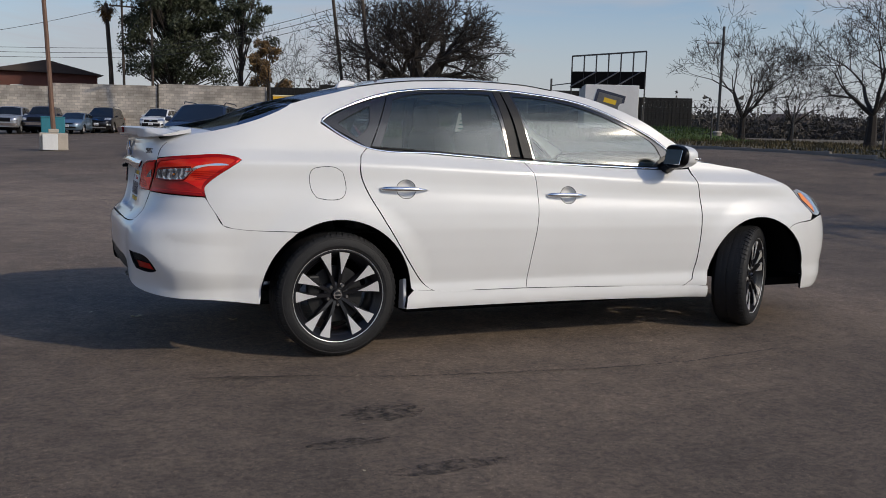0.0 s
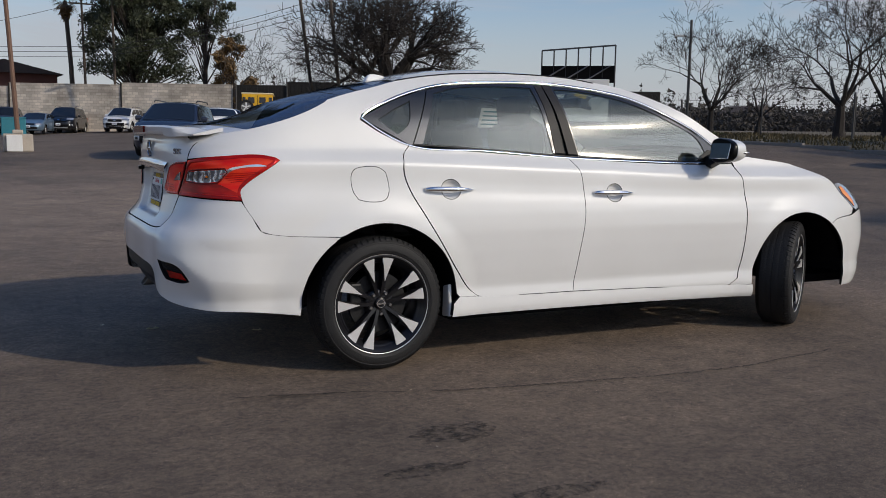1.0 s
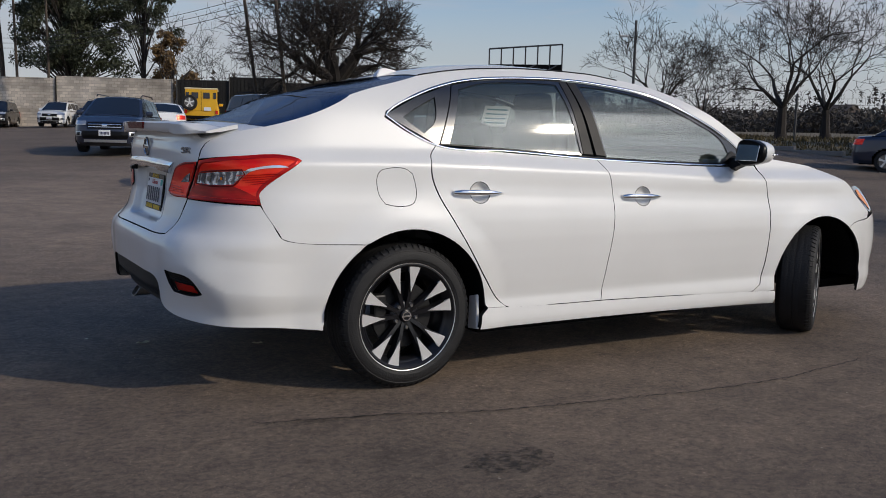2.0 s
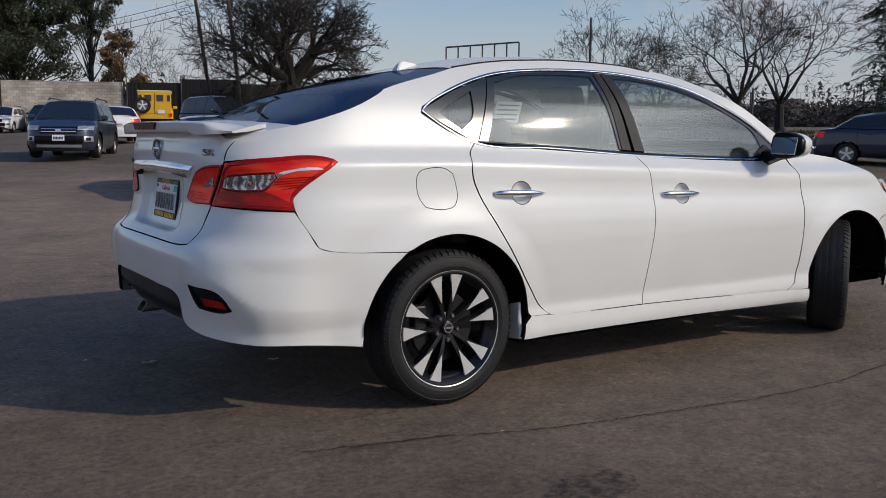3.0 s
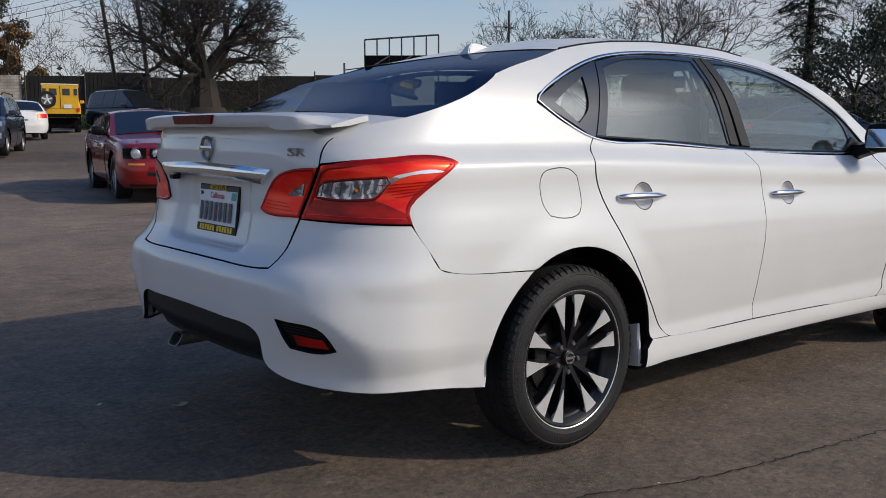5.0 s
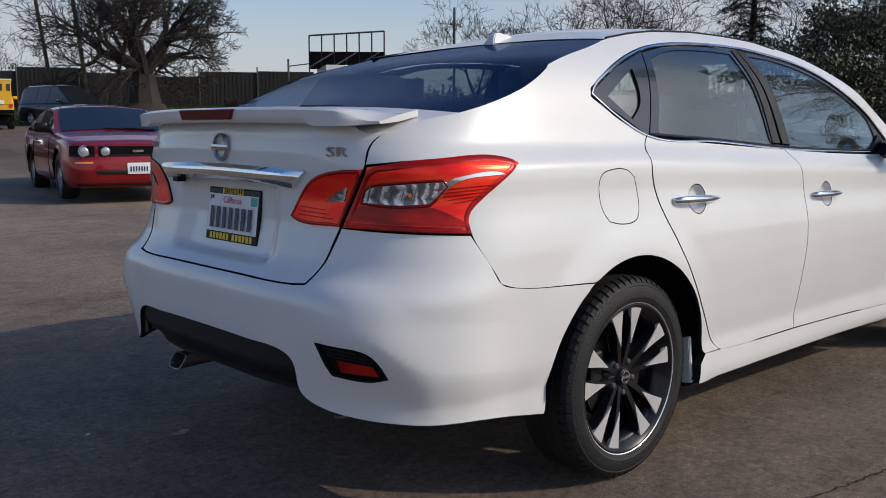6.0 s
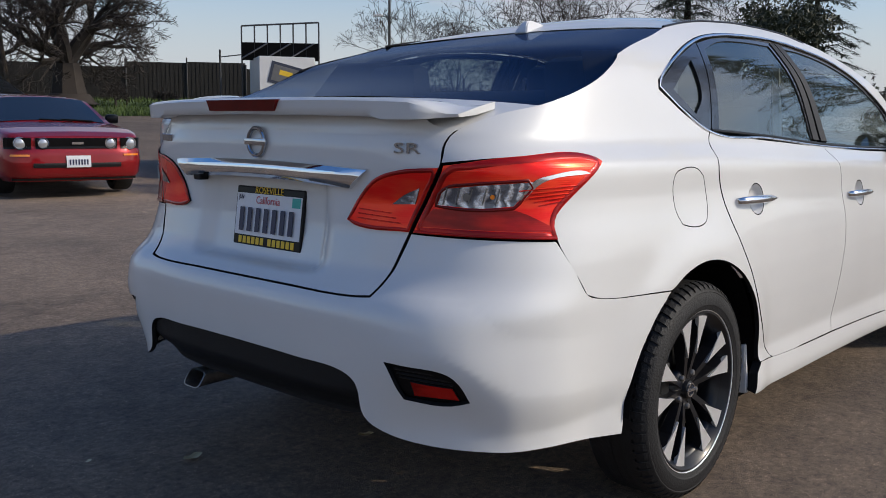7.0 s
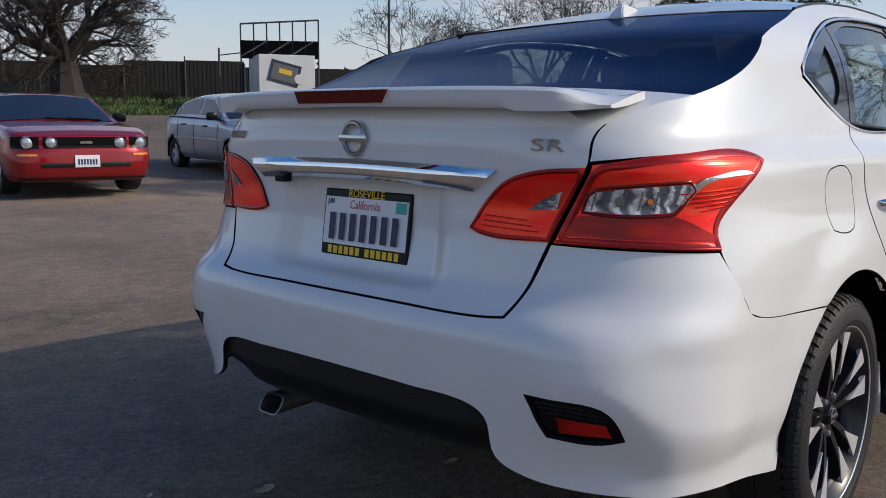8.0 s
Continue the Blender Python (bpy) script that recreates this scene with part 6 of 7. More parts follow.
def far_woods():
    """Woods on the rise beyond the field: hundreds of small crowns and spires."""
    rng = random.Random(77)
    bm = bmesh.new()
    for _ in range(2600):
        az = radians(rng.uniform(14, 112))
        d = rng.uniform(130, 240)
        x, y = -2 + d * math.sin(az), -3 + d * math.cos(az)
        g = 3.0 + (d - 130) * .034
        tall = rng.random() < .12
        h = rng.uniform(5.0, 8.0) if tall else rng.uniform(2.5, 5.2)
        w = rng.uniform(.6, 1.1) if tall else rng.uniform(2.0, 4.0)
        if tall:
            for k in range(26):
                q = rng.random()
                leaf_cloud(bm, (x, y, g - 1 + h * q), w * (1 - q) + .1, 3, .45, rng)
        else:
            for k in range(4):
                leaf_cloud(bm, (x + rng.gauss(0, w * .4), y + rng.gauss(0, w * .4), g - 1 + h * rng.uniform(.2, .75)), w * .5, 34, .62, rng)
    return tagged(part("far_woods", bm, M_FARWOOD, None), "far brown and green winter woods on a low rise", "woods", kind="stuff")


far_woods()


def rise_pt(a, b):
    az, d = radians(-40 + 200 * a), 118 + 150 * b
    return Vector((-2 + d * math.sin(az), -3 + d * math.cos(az), 1.2 + 4.0 * b))


sheet("far_rise", rise_pt, 40, 6, M_FARWOOD, "low wooded rise beyond the field", "hill")


def far_house(x, y, w, h, yaw, label, wall=None, z=None, pitch=.20):
    z = ground_z(x, y) if z is None else z
    t = tagged(new("house"), label, "house")
    t.matrix_world = pose(x, y, z, 0, 0, yaw)
    bm = bmesh.new()
    box(bm, (0, 0, h / 2), (w, w * .7, h))
    part("wall", bm, wall or M_FARHOUSE, t)
    bm = bmesh.new()
    prism(bm, [(-w * .56, h), (w * .56, h), (0, h + w * pitch)], lambda a, b: Vector((a, -w * .42, b)), lambda a, b: Vector((a, w * .42, b)))
    part("roof", bm, M_ROOF, t)
    for k in (-.28, .05, .3):
        bm = bmesh.new()
        box(bm, (k * w, -w * .352, h * .6), (w * .12, .06, h * .34))
        wd = part("window", bm, M_BOXWHITE, t)
        bm = bmesh.new()
        box(bm, (k * w, -w * .36, h * .6), (w * .10, .06, h * .28))
        part("pane", bm, M_FARGLASS, wd)
    return t


far_house(-.4, 90, 9, 5.3, 4, "red-brown house with a dark roof behind the wall", M_HOUSE, pitch=.13)
far_house(118, 112, 8, 2.6, 20, "pale house among the far woods", z=3.6)
far_house(150, 104, 8, 2.6, 10, "pale house among the far woods", z=5.0)
far_house(178, 70, 20, 3.0, -30, "long pale building among the far woods", z=6.0)


# ---- poles, wires and fence ----
def utility_pole(base, top, label, arm=True):
    t = tagged(new("utility_pole"), label, "pole")
    bm = bmesh.new()
    tube(bm, [base, Vector(base).lerp(Vector(top), .5), top], [.12, .105, .085], 8)
    part("shaft", bm, M_WOODPOLE, t, smooth=True)
    if arm:
        bm = bmesh.new()
        c = Vector(base).lerp(Vector(top), .93)
        box(bm, c, (2.0, .10, .12))
        part("cross_arm", bm, M_WOODPOLE, t)
        for dx in (-.9, -.4, .4, .9):
            bm = bmesh.new()
            lathe(bm, [(.0, .2), (.05, .18), (.05, .06), (.03, .06)], axis='z', n=8, c=c + Vector((dx, 0, 0)))
            part("insulator", bm, M_GREYPOLE, t)
    return t


utility_pole(on_ground(17.2, 50.3), (15.2, 50.3, 16.5), "leaning dark wooden utility pole behind the lot")
utility_pole(on_ground(17.2, 45.5), (15.6, 45.5, 16.5), "leaning dark wooden utility pole by the oak", arm=False)
utility_pole(on_ground(5.9, 77), (5.7, 77, 12.6), "wooden utility pole behind the wall")
utility_pole(on_ground(8.0, 75), (7.9, 75, 12.0), "rusty brown pole behind the wall", arm=False)


def wire(p, q, sag, r=.018):
    bm = bmesh.new()
    tube(bm, [Vector(p).lerp(Vector(q), k / 16) - Vector((0, 0, sag * 4 * (k / 16) * (1 - k / 16))) for k in range(17)], r, 4)
    return tagged(part("overhead_wire", bm, M_GREYPOLE, None), "black overhead wire strung between poles", "wire", group="overhead wires")


for z in (8.3, 7.9, 7.5):
    wire((-40, 95, z + .4), (5.8, 77, z), .5)
    wire((5.8, 77, z), (16.6, 50.3, z + 1.2), .5)
wire((5.8, 77, 12), (-14, 77, 7.2), .6)
wire((5.8, 77, 12.2), (15.7, 50.3, 13), .8)


def lamp_post():
    t = tagged(new("street_lamp"), "dark grey street lamp with a single arm on the verge", "lamp")
    t.matrix_world = Matrix.Translation(on_ground(36.4, 37.3))
    bm = bmesh.new()
    tube(bm, [(0, 0, .5), (0, 0, 6.9)], [.09, .075], 8)
    part("pole", bm, M_GREYPOLE, t, smooth=True)
    bm = bmesh.new()
    lathe(bm, [(.28, 0), (.28, .62), (.22, .68), (0, .68)], axis='z', n=16)
    part("footing", bm, M_CONCRETE, t, smooth=True)
    bm = bmesh.new()
    tube(bm, [(0, 0, 5.85), (-.35, .30, 5.95)], .03, 6)
    part("arm", bm, M_GREYPOLE, t)
    bm = bmesh.new()
    box(bm, (-.52, .44, 5.96), (.58, .26, .12), m=Matrix.Rotation(radians(-40), 4, 'Z'), bevel=.03)
    part("lantern", bm, M_BOXWHITE, t, "pale flat lantern")
    return t


lamp_post()


def lot_pole():
    t = tagged(new("lot_light_pole"), "rust-brown light pole on a square concrete footing", "pole")
    t.matrix_world = Matrix.Translation(on_ground(-.73, 29.9))
    bm = bmesh.new()
    box(bm, (0, 0, .31), (.95, .70, .62), bevel=.04)
    part("footing", bm, M_CONCRETE, t)
    bm = bmesh.new()
    box(bm, (-.12, -.42, .29), (.50, .10, .56), bevel=.01)
    part("painted_panel", bm, M_BOXWHITE, t, "white painted board")
    bm = bmesh.new()
    box(bm, (0, 0, .69), (.34, .34, .14), bevel=.03)
    part("base_plate", bm, M_CONCRETE, t)
    bm = bmesh.new()
    tube(bm, [(0, 0, .7), (-.15, 0, 4), (-.40, 0, 8.5)], [.085, .075, .065], 8)
    part("shaft", bm, M_RUSTPOLE, t, smooth=True)
    return t


lot_pole()


def fence_post(x, y, h):
    t = tagged(new("fence_post"), "dark steel fence post with an angled barbed top", "fence post", group="fence posts on the verge")
    bm = bmesh.new()
    tube(bm, [(0, 0, 0), (0, 0, h)], .05, 6)
    part("shaft", bm, M_GREYPOLE, t)
    bm = bmesh.new()
    tube(bm, [(0, 0, h), (.25, .1, h + .30)], .035, 5)
    part("barb_arm", bm, M_BOXWHITE, t)
    t.matrix_world = Matrix.Translation(on_ground(x, y, .02))
    return t


first_post = fence_post(33.5, 41.0, 2.1)
for x, y in ((34.6, 35.8), (35.6, 30.6), (36.4, 25.4), (31.0, 21.2), (31.8, 16.0), (37.5, 20)):
    copy_thing(first_post, Matrix.Translation(on_ground(x, y, .02)))


def mesh_fence():
    bm = bmesh.new()
    pts = [(33.5, 41.0), (34.6, 35.8), (35.6, 30.6), (36.4, 25.4), (37.5, 20.0)]
    for (x0, y0), (x1, y1) in zip(pts, pts[1:]):
        for h in (.15, .55, .95, 1.35, 1.75, 2.05):
            tube(bm, [on_ground(x0, y0, h), on_ground(x1, y1, h)], .008, 3, cap=False)
        for k in range(26):
            a = on_ground(x0, y0).lerp(on_ground(x1, y1), k / 26)
            tube(bm, [a + Vector((0, 0, .05)), a + Vector((0, 0, 2.05))], .005, 3, cap=False)
        # coiled wire along the top
        L = 90
        tube(bm, [on_ground(x0, y0).lerp(on_ground(x1, y1), k / L) + Vector((.22 * math.sin(k * .9), 0, 2.28 + .22 * math.cos(k * .9))) for k in range(L + 1)], .008, 3, cap=False)
    return tagged(part("wire_fence", bm, M_GREYPOLE, None), "wire mesh fence topped with coiled barbed wire", "fence", kind="structure")


mesh_fence()

# ---- other vehicles in the lot ----
def road_wheel(parent, at, R, w, side, rim_mat):
    """A plainer wheel: tyre, dished rim, five spokes, hub. side: which way the face looks along y."""
    def put(bm, mt, name, par, **k):
        ob = part(name, bm, mt, par, **k)
        if par is parent:
            ob.matrix_local = Matrix.Translation(at) @ (Matrix.Identity(4) if side < 0 else Matrix.Rotation(math.pi, 4, 'Z'))
        return ob
    bm = bmesh.new()
    r = R * .66
    lathe(bm, [(r, w * .45), (r * 1.05, w * .5), (R * .93, w * .5), (R * .99, w * .38), (R, 0), (R * .99, -w * .38), (R * .93, -w * .5), (r * 1.05, -w * .5), (r, -w * .42), (r * .96, -w * .30), (r * .94, 0)], n=36)
    ty = put(bm, M_RUBBER, "wheel", parent, smooth=True)
    bm = bmesh.new()
    lathe(bm, [(0, -w * .12), (r * .9, -w * .10), (r * .93, -w * .36), (r * 1.0, -w * .44), (r * 1.0, -w * .38)], n=32)
    put(bm, M_STEEL, "rim", ty, smooth=True)
    for k in range(5):
        a = radians(72 * k + 90)
        bm = bmesh.new()
        Rm = Matrix.Rotation(-a, 4, 'Y')
        prism(bm, [(r * .1, -r * .10), (r * .97, -r * .17), (r * .97, r * .17), (r * .1, r * .10)], lambda p, q: Rm @ Vector((p, -w * .10, q)), lambda p, q: Rm @ Vector((p, -w * .36, q)))
        put(bm, rim_mat, "spoke", ty)
    bm = bmesh.new()
    lathe(bm, [(0, -w * .42), (r * .18, -w * .40), (r * .24, -w * .30)], n=16)
    put(bm, rim_mat, "hub", ty, smooth=True)
    return ty


class Car:
    """A parked vehicle as a loft: x forwards from the middle, y to its left."""

    def __init__(self, name, label, spec, paint_mat):
        self.s = spec
        self.m = paint_mat
        self.t = tagged(new(name), label, "car")

    def half_width(self, x):
        s = self.s
        L, W = s["L"] / 2, s["W"] / 2
        n, c = (s["nf"], .55) if x > 0 else (s["nr"], .55)
        k = max(0, (abs(x) - L * c) / (L * (1 - c)))
        return W * max(0, 1 - min(1, k) ** n) ** (1 / n)

    def top(self, x):
        xs = self.s["prof"]
        return float(np.interp(x, [p[0] for p in xs], [p[1] for p in xs]))

    def roof(self, x):
        xs = self.s["cab"]
        return float(np.interp(x, [p[0] for p in xs], [p[1] for p in xs]))

    def body_pt(self, x, v):
        """v: 0 at the sill, 1 at the middle of the top."""
        w, zt, z0 = self.half_width(x), self.top(x), self.s.get("z0", .22)
        H = zt - z0
        sec = [(.90, 0), (.975, .12), (1.0, .40), (.995, .62), (.975, .86), (.945, .955), (.88, .995), (.60, 1.02), (0, 1.035)]
        i = v * (len(sec) - 1)
        j = min(int(i), len(sec) - 2)
        t = i - j
        return Vector((x, w * (sec[j][0] * (1 - t) + sec[j + 1][0] * t), z0 + H * (sec[j][1] * (1 - t) + sec[j + 1][1] * t)))

    def cab_pt(self, x, h):
        """h: 0 at the belt, .7 at the roof edge, 1 at the roof's middle."""
        w, zb, zr = self.half_width(x) * .93, self.top(x), self.roof(x)
        tuck = self.s.get("tuck", .22) * max(0, zr - zb) / .5
        if h <= .7:
            k = h / .7
            return Vector((x, w - tuck * k * (1 + .15 * (1 - k)), zb + (zr - zb - .05) * k))
        k = (h - .7) / .3
        return Vector((x, (w - tuck) * (1 - k), zr - .05 * (1 - k) ** 2))

    def add(self, name, bm, mat, label="", smooth=True, parent=None, sharp=40):
        return part(name, bm, mat, parent or self.t, label, smooth=smooth, sharp=sharp)

    def sheet(self, name, f, nu, nv, mat, label="", both=True, out=.004, parent=None):
        obs = []
        for s in ((1, -1) if both else (1,)):
            bm = bmesh.new()
            grid(bm, lambda a, b: (lambda p: Vector((p.x, p.y * s, p.z)))(f(a, b)), nu, nv)
            obs.append(self.add(name, bm, mat, label, parent=parent))
        return obs

    def face(self, name, end, y0, y1, z0, z1, mat, label="", out=.008, parent=None, round_=0.0, depth=.03):
        """A fitting laid on the nose (end 1) or tail (end -1)."""
        L = self.s["L"] / 2
        n = self.s["nf"] if end > 0 else self.s["nr"]

        def nose(y, z):
            w = self.s["W"] / 2
            k = max(0, 1 - min(1, abs(y) / w) ** n) ** (1 / n)
            lean = float(np.interp(z, [p[0] for p in self.s["lean" if end > 0 else "lean_r"]], [p[1] for p in self.s["lean" if end > 0 else "lean_r"]]))
            return end * (L * .55 + L * .45 * k - lean)
        bm = bmesh.new()

        def f(a, b):
            y, z = y0 + (y1 - y0) * a, z0 + (z1 - z0) * b
            e = max(abs(2 * a - 1), abs(2 * b - 1)) if round_ else 0
            return Vector((nose(y, z) + end * (out - depth * .5 * max(0, e - (1 - round_))), y, z))
        slab(bm, f, 8, 5, (-end * depth, 0, 0))
        return self.add(name, bm, mat, label, smooth=False, parent=parent)

    def body(self):
        s = self.s
        L = s["L"] / 2
        xs = [-L + 2 * L * (.5 - .5 * math.cos(math.pi * k / 110)) for k in range(111)]
        bm = bmesh.new()
        rows = []
        for x in xs:
            ends = "lean" if x > 0 else "lean_r"
            row = []
            for k in range(-30, 31):
                p = self.body_pt(x, 1 - abs(k) / 30)
                lean = float(np.interp(p.z, [q[0] for q in s[ends]], [q[1] for q in s[ends]])) * max(0, (abs(x) - L * .55) / (L * .45)) ** 2
                row.append(bm.verts.new((p.x - (lean if x > 0 else -lean), p.y * (1 if k >= 0 else -1), p.z)))
            rows.append(row)
        wells = []
        wb = s["wb"] / 2
        for A, B, x0, x1 in zip(rows, rows[1:], xs, xs[1:]):
            for k in range(60):
                c = (A[k].co + A[k + 1].co + B[k].co + B[k + 1].co) / 4
                hole = any(math.hypot(c.x - ax, c.z - s["R"]) < s["R"] * 1.16 for ax in (s["ax"] - wb, s["ax"] + wb)) and abs(c.y) > s["W"] * .33
                if not hole:
                    bm.faces.new((A[k], A[k + 1], B[k + 1], B[k]))
        self.add("body", bm, self.m)
        bm = bmesh.new()
        box(bm, (0, 0, .42), (s["L"] * .90, s["W"] * .74, .42), bevel=.05)
        self.add("underbody", bm, M_DARK, smooth=False)
        for ax in (s["ax"] - wb, s["ax"] + wb):
            for sd in (1, -1):
                bm = bmesh.new()
                R = s["R"] * 1.14
                grid(bm, lambda a, b: Vector((ax + R * math.cos(math.pi * (1.12 * a - .06)), sd * (s["W"] / 2 - .02 - .40 * b), s["R"] + R * math.sin(math.pi * (1.12 * a - .06)))), 18, 1)
                self.add("wheel_arch", bm, s.get("arch", M_DARK))
                road_wheel(self.t, (ax, sd * (s["W"] / 2 - s["tw"] / 2 - .03), s["R"]), s["R"], s["tw"], sd, s.get("rim", M_ALLOY))
        # cabin
        cab = s["cab"]
        x0, x1 = cab[0][0], cab[-1][0]
        bm = bmesh.new()

        def shell(a, b):
            p = self.cab_pt(x0 + (x1 - x0) * a, 1 - abs(b * 2 - 1))
            return Vector((p.x, p.y * (1 if b >= .5 else -1), p.z))
        grid(bm, shell, 40, 24)
        self.add("cabin", bm, s.get("roofmat", self.m))
        lift = lambda p, o: p + Vector((0, o, o * .5))
        for a0, a1 in s["sidewin"]:
            def win(a, b):
                x = a0 + (a1 - a0) * a
                return lift(self.cab_pt(x, .10 + .50 * b), .006)
            self.sheet("side_window", win, 10, 4, M_FARGLASS)
        i = s["screen"]
        self_top = lambda a, b: (lambda p: Vector((p.x + .004, p.y * (1 if b >= .5 else -1), p.z + .007)))(self.cab_pt(i[0] + (i[1] - i[0]) * a, .73 + .27 * (1 - abs(2 * b - 1))))
        bm = bmesh.new()
        grid(bm, self_top, 10, 16)
        self.add("windscreen", bm, M_FARGLASS)
        i2 = s["backlight"]
        bm = bmesh.new()
        grid(bm, lambda a, b: (lambda p: Vector((p.x - .004, p.y * (1 if b >= .5 else -1), p.z + .007)))(self.cab_pt(i2[0] + (i2[1] - i2[0]) * a, .73 + .27 * (1 - abs(2 * b - 1)))), 8, 16)
        self.add("rear_window", bm, M_FARGLASS)
        for sd in (1, -1):
            bm = bmesh.new()
            x = s["mirror"]
            p = self.cab_pt(x, .12)
            box(bm, (x, sd * (p.y + .13), p.z + .03), (.10, .20, .14), bevel=.04)
            box(bm, (x + .02, sd * (p.y + .02), p.z - .01), (.05, .10, .04))
            self.add("mirror", bm, s.get("mirmat", self.m))
            for dx in s["handles"]:
                bm = bmesh.new()
                q = self.body_pt(dx, .50)
                box(bm, (dx, sd * (q.y + .012), self.top(dx) - .14), (.20, .03, .03), bevel=.01)
                self.add("door_handle", bm, s.get("handlemat", self.m))
            for dx in s["doors"]:
                bm = bmesh.new()
                tube(bm, [(lambda q: Vector((q.x, sd * (q.y + .001), q.z)))(self.body_pt(dx, .06 + .48 * k / 8)) for k in range(9)], .006, 4)
                self.add("door_seam", bm, M_DARK)

    def place(self, x, y, hx, hy):
        yaw = math.degrees(math.atan2(hy, hx))
        self.t.matrix_world = pose(x, y, ground_z(x, y), 0, 0, yaw)
        return self.t


def sedan_spec(L=4.45, W=1.75, H=1.45, **k):
    h = L / 2
    d = dict(L=L, W=W, nf=3.2, nr=3.6, z0=.24, wb=2.65, ax=.02, R=.31, tw=.20, tuck=.20,
             prof=[(-h, .80), (-h + .10, .98), (-h + .8, 1.02), (0, .98), (h - 1.3, .95), (h - .7, .86), (h - .2, .72), (h, .60)],
             cab=[(-h + .55, 1.02), (-h + 1.15, H - .10), (-h + 1.6, H - .02), (-.2, H), (.25, H - .04), (h - 1.15, .96)],
             sidewin=[(-h + .95, -.30), (-.22, .72)], screen=(h - 1.20, .28), backlight=(-h + .60, -h + 1.20), mirror=.75, handles=(-.75, .25), doors=(-.26, .80, -1.05),
             lean=[(.2, .10), (.45, .0), (.62, .04), (.8, .25), (1.0, .5)], lean_r=[(.2, .08), (.5, 0), (.75, .03), (1.0, .10)])
    d.update(k)
    return d


def suv_spec(L=4.6, W=1.85, H=1.70, **k):
    h = L / 2
    d = dict(L=L, W=W, nf=3.4, nr=5.0, z0=.23, wb=2.70, ax=.0, R=.35, tw=.23, tuck=.17,
             prof=[(-h, .85), (-h + .06, 1.08), (0, 1.07), (h - 1.1, 1.06), (h - .5, .99), (h - .15, .86), (h, .70)],
             cab=[(-h + .06, 1.08), (-h + .40, H - .12), (-h + .7, H - .03), (-.3, H), (.35, H - .05), (h - .95, 1.07)],
             sidewin=[(-h + .50, -1.02), (-.95, -.12), (-.04, .95)], screen=(h - 1.0, .38), backlight=(-h + .09, -h + .44), mirror=.85, handles=(-.72, .25), doors=(-.08, .98, -1.05),
             lean=[(.2, .08), (.5, .0), (.8, .05), (1.0, .25)], lean_r=[(.2, .06), (.5, 0), (.9, .03), (1.1, .06)])
    d.update(k)
    return d


def plate(c, end, z, mat=None, bars=True, y=0):
    pl = c.face("number_plate", end, y - .155, y + .155, z - .078, z + .078, M_PLATEWHITE, "white number plate with dark bars", out=.022, depth=.012)
    x = max(v.co.x * end for v in pl.data.vertices) * end
    for k in range(7):
        bm = bmesh.new()
        box(bm, (x + end * .002, y - .11 + .0367 * k, z - .008), (.004, .018, .07))
        part("plate_bar", bm, M_NAVY, pl)


def round_lamp(c, end, y, z, r, mat, name, ring=None, label=""):
    ob = c.face("probe", end, y - .01, y + .01, z - .01, z + .01, mat, out=.01)
    x = max(v.co.x * end for v in ob.data.vertices) * end
    bpy.data.objects.remove(ob)
    bm = bmesh.new()
    lathe(bm, [(0, end * .018), (r * .5, end * .016), (r * .85, end * .006), (r * .97, -end * .01)], axis='x', n=20, c=(x, y, z))
    lamp = c.add(name, bm, mat, label)
    bm = bmesh.new()
    lathe(bm, [(r * .95, -end * .02), (r * .97, end * .010), (r * 1.10, end * .010), (r * 1.14, -end * .02)], axis='x', n=20, c=(x, y, z))
    c.add("lamp_ring", bm, ring or M_CHROME, parent=lamp)


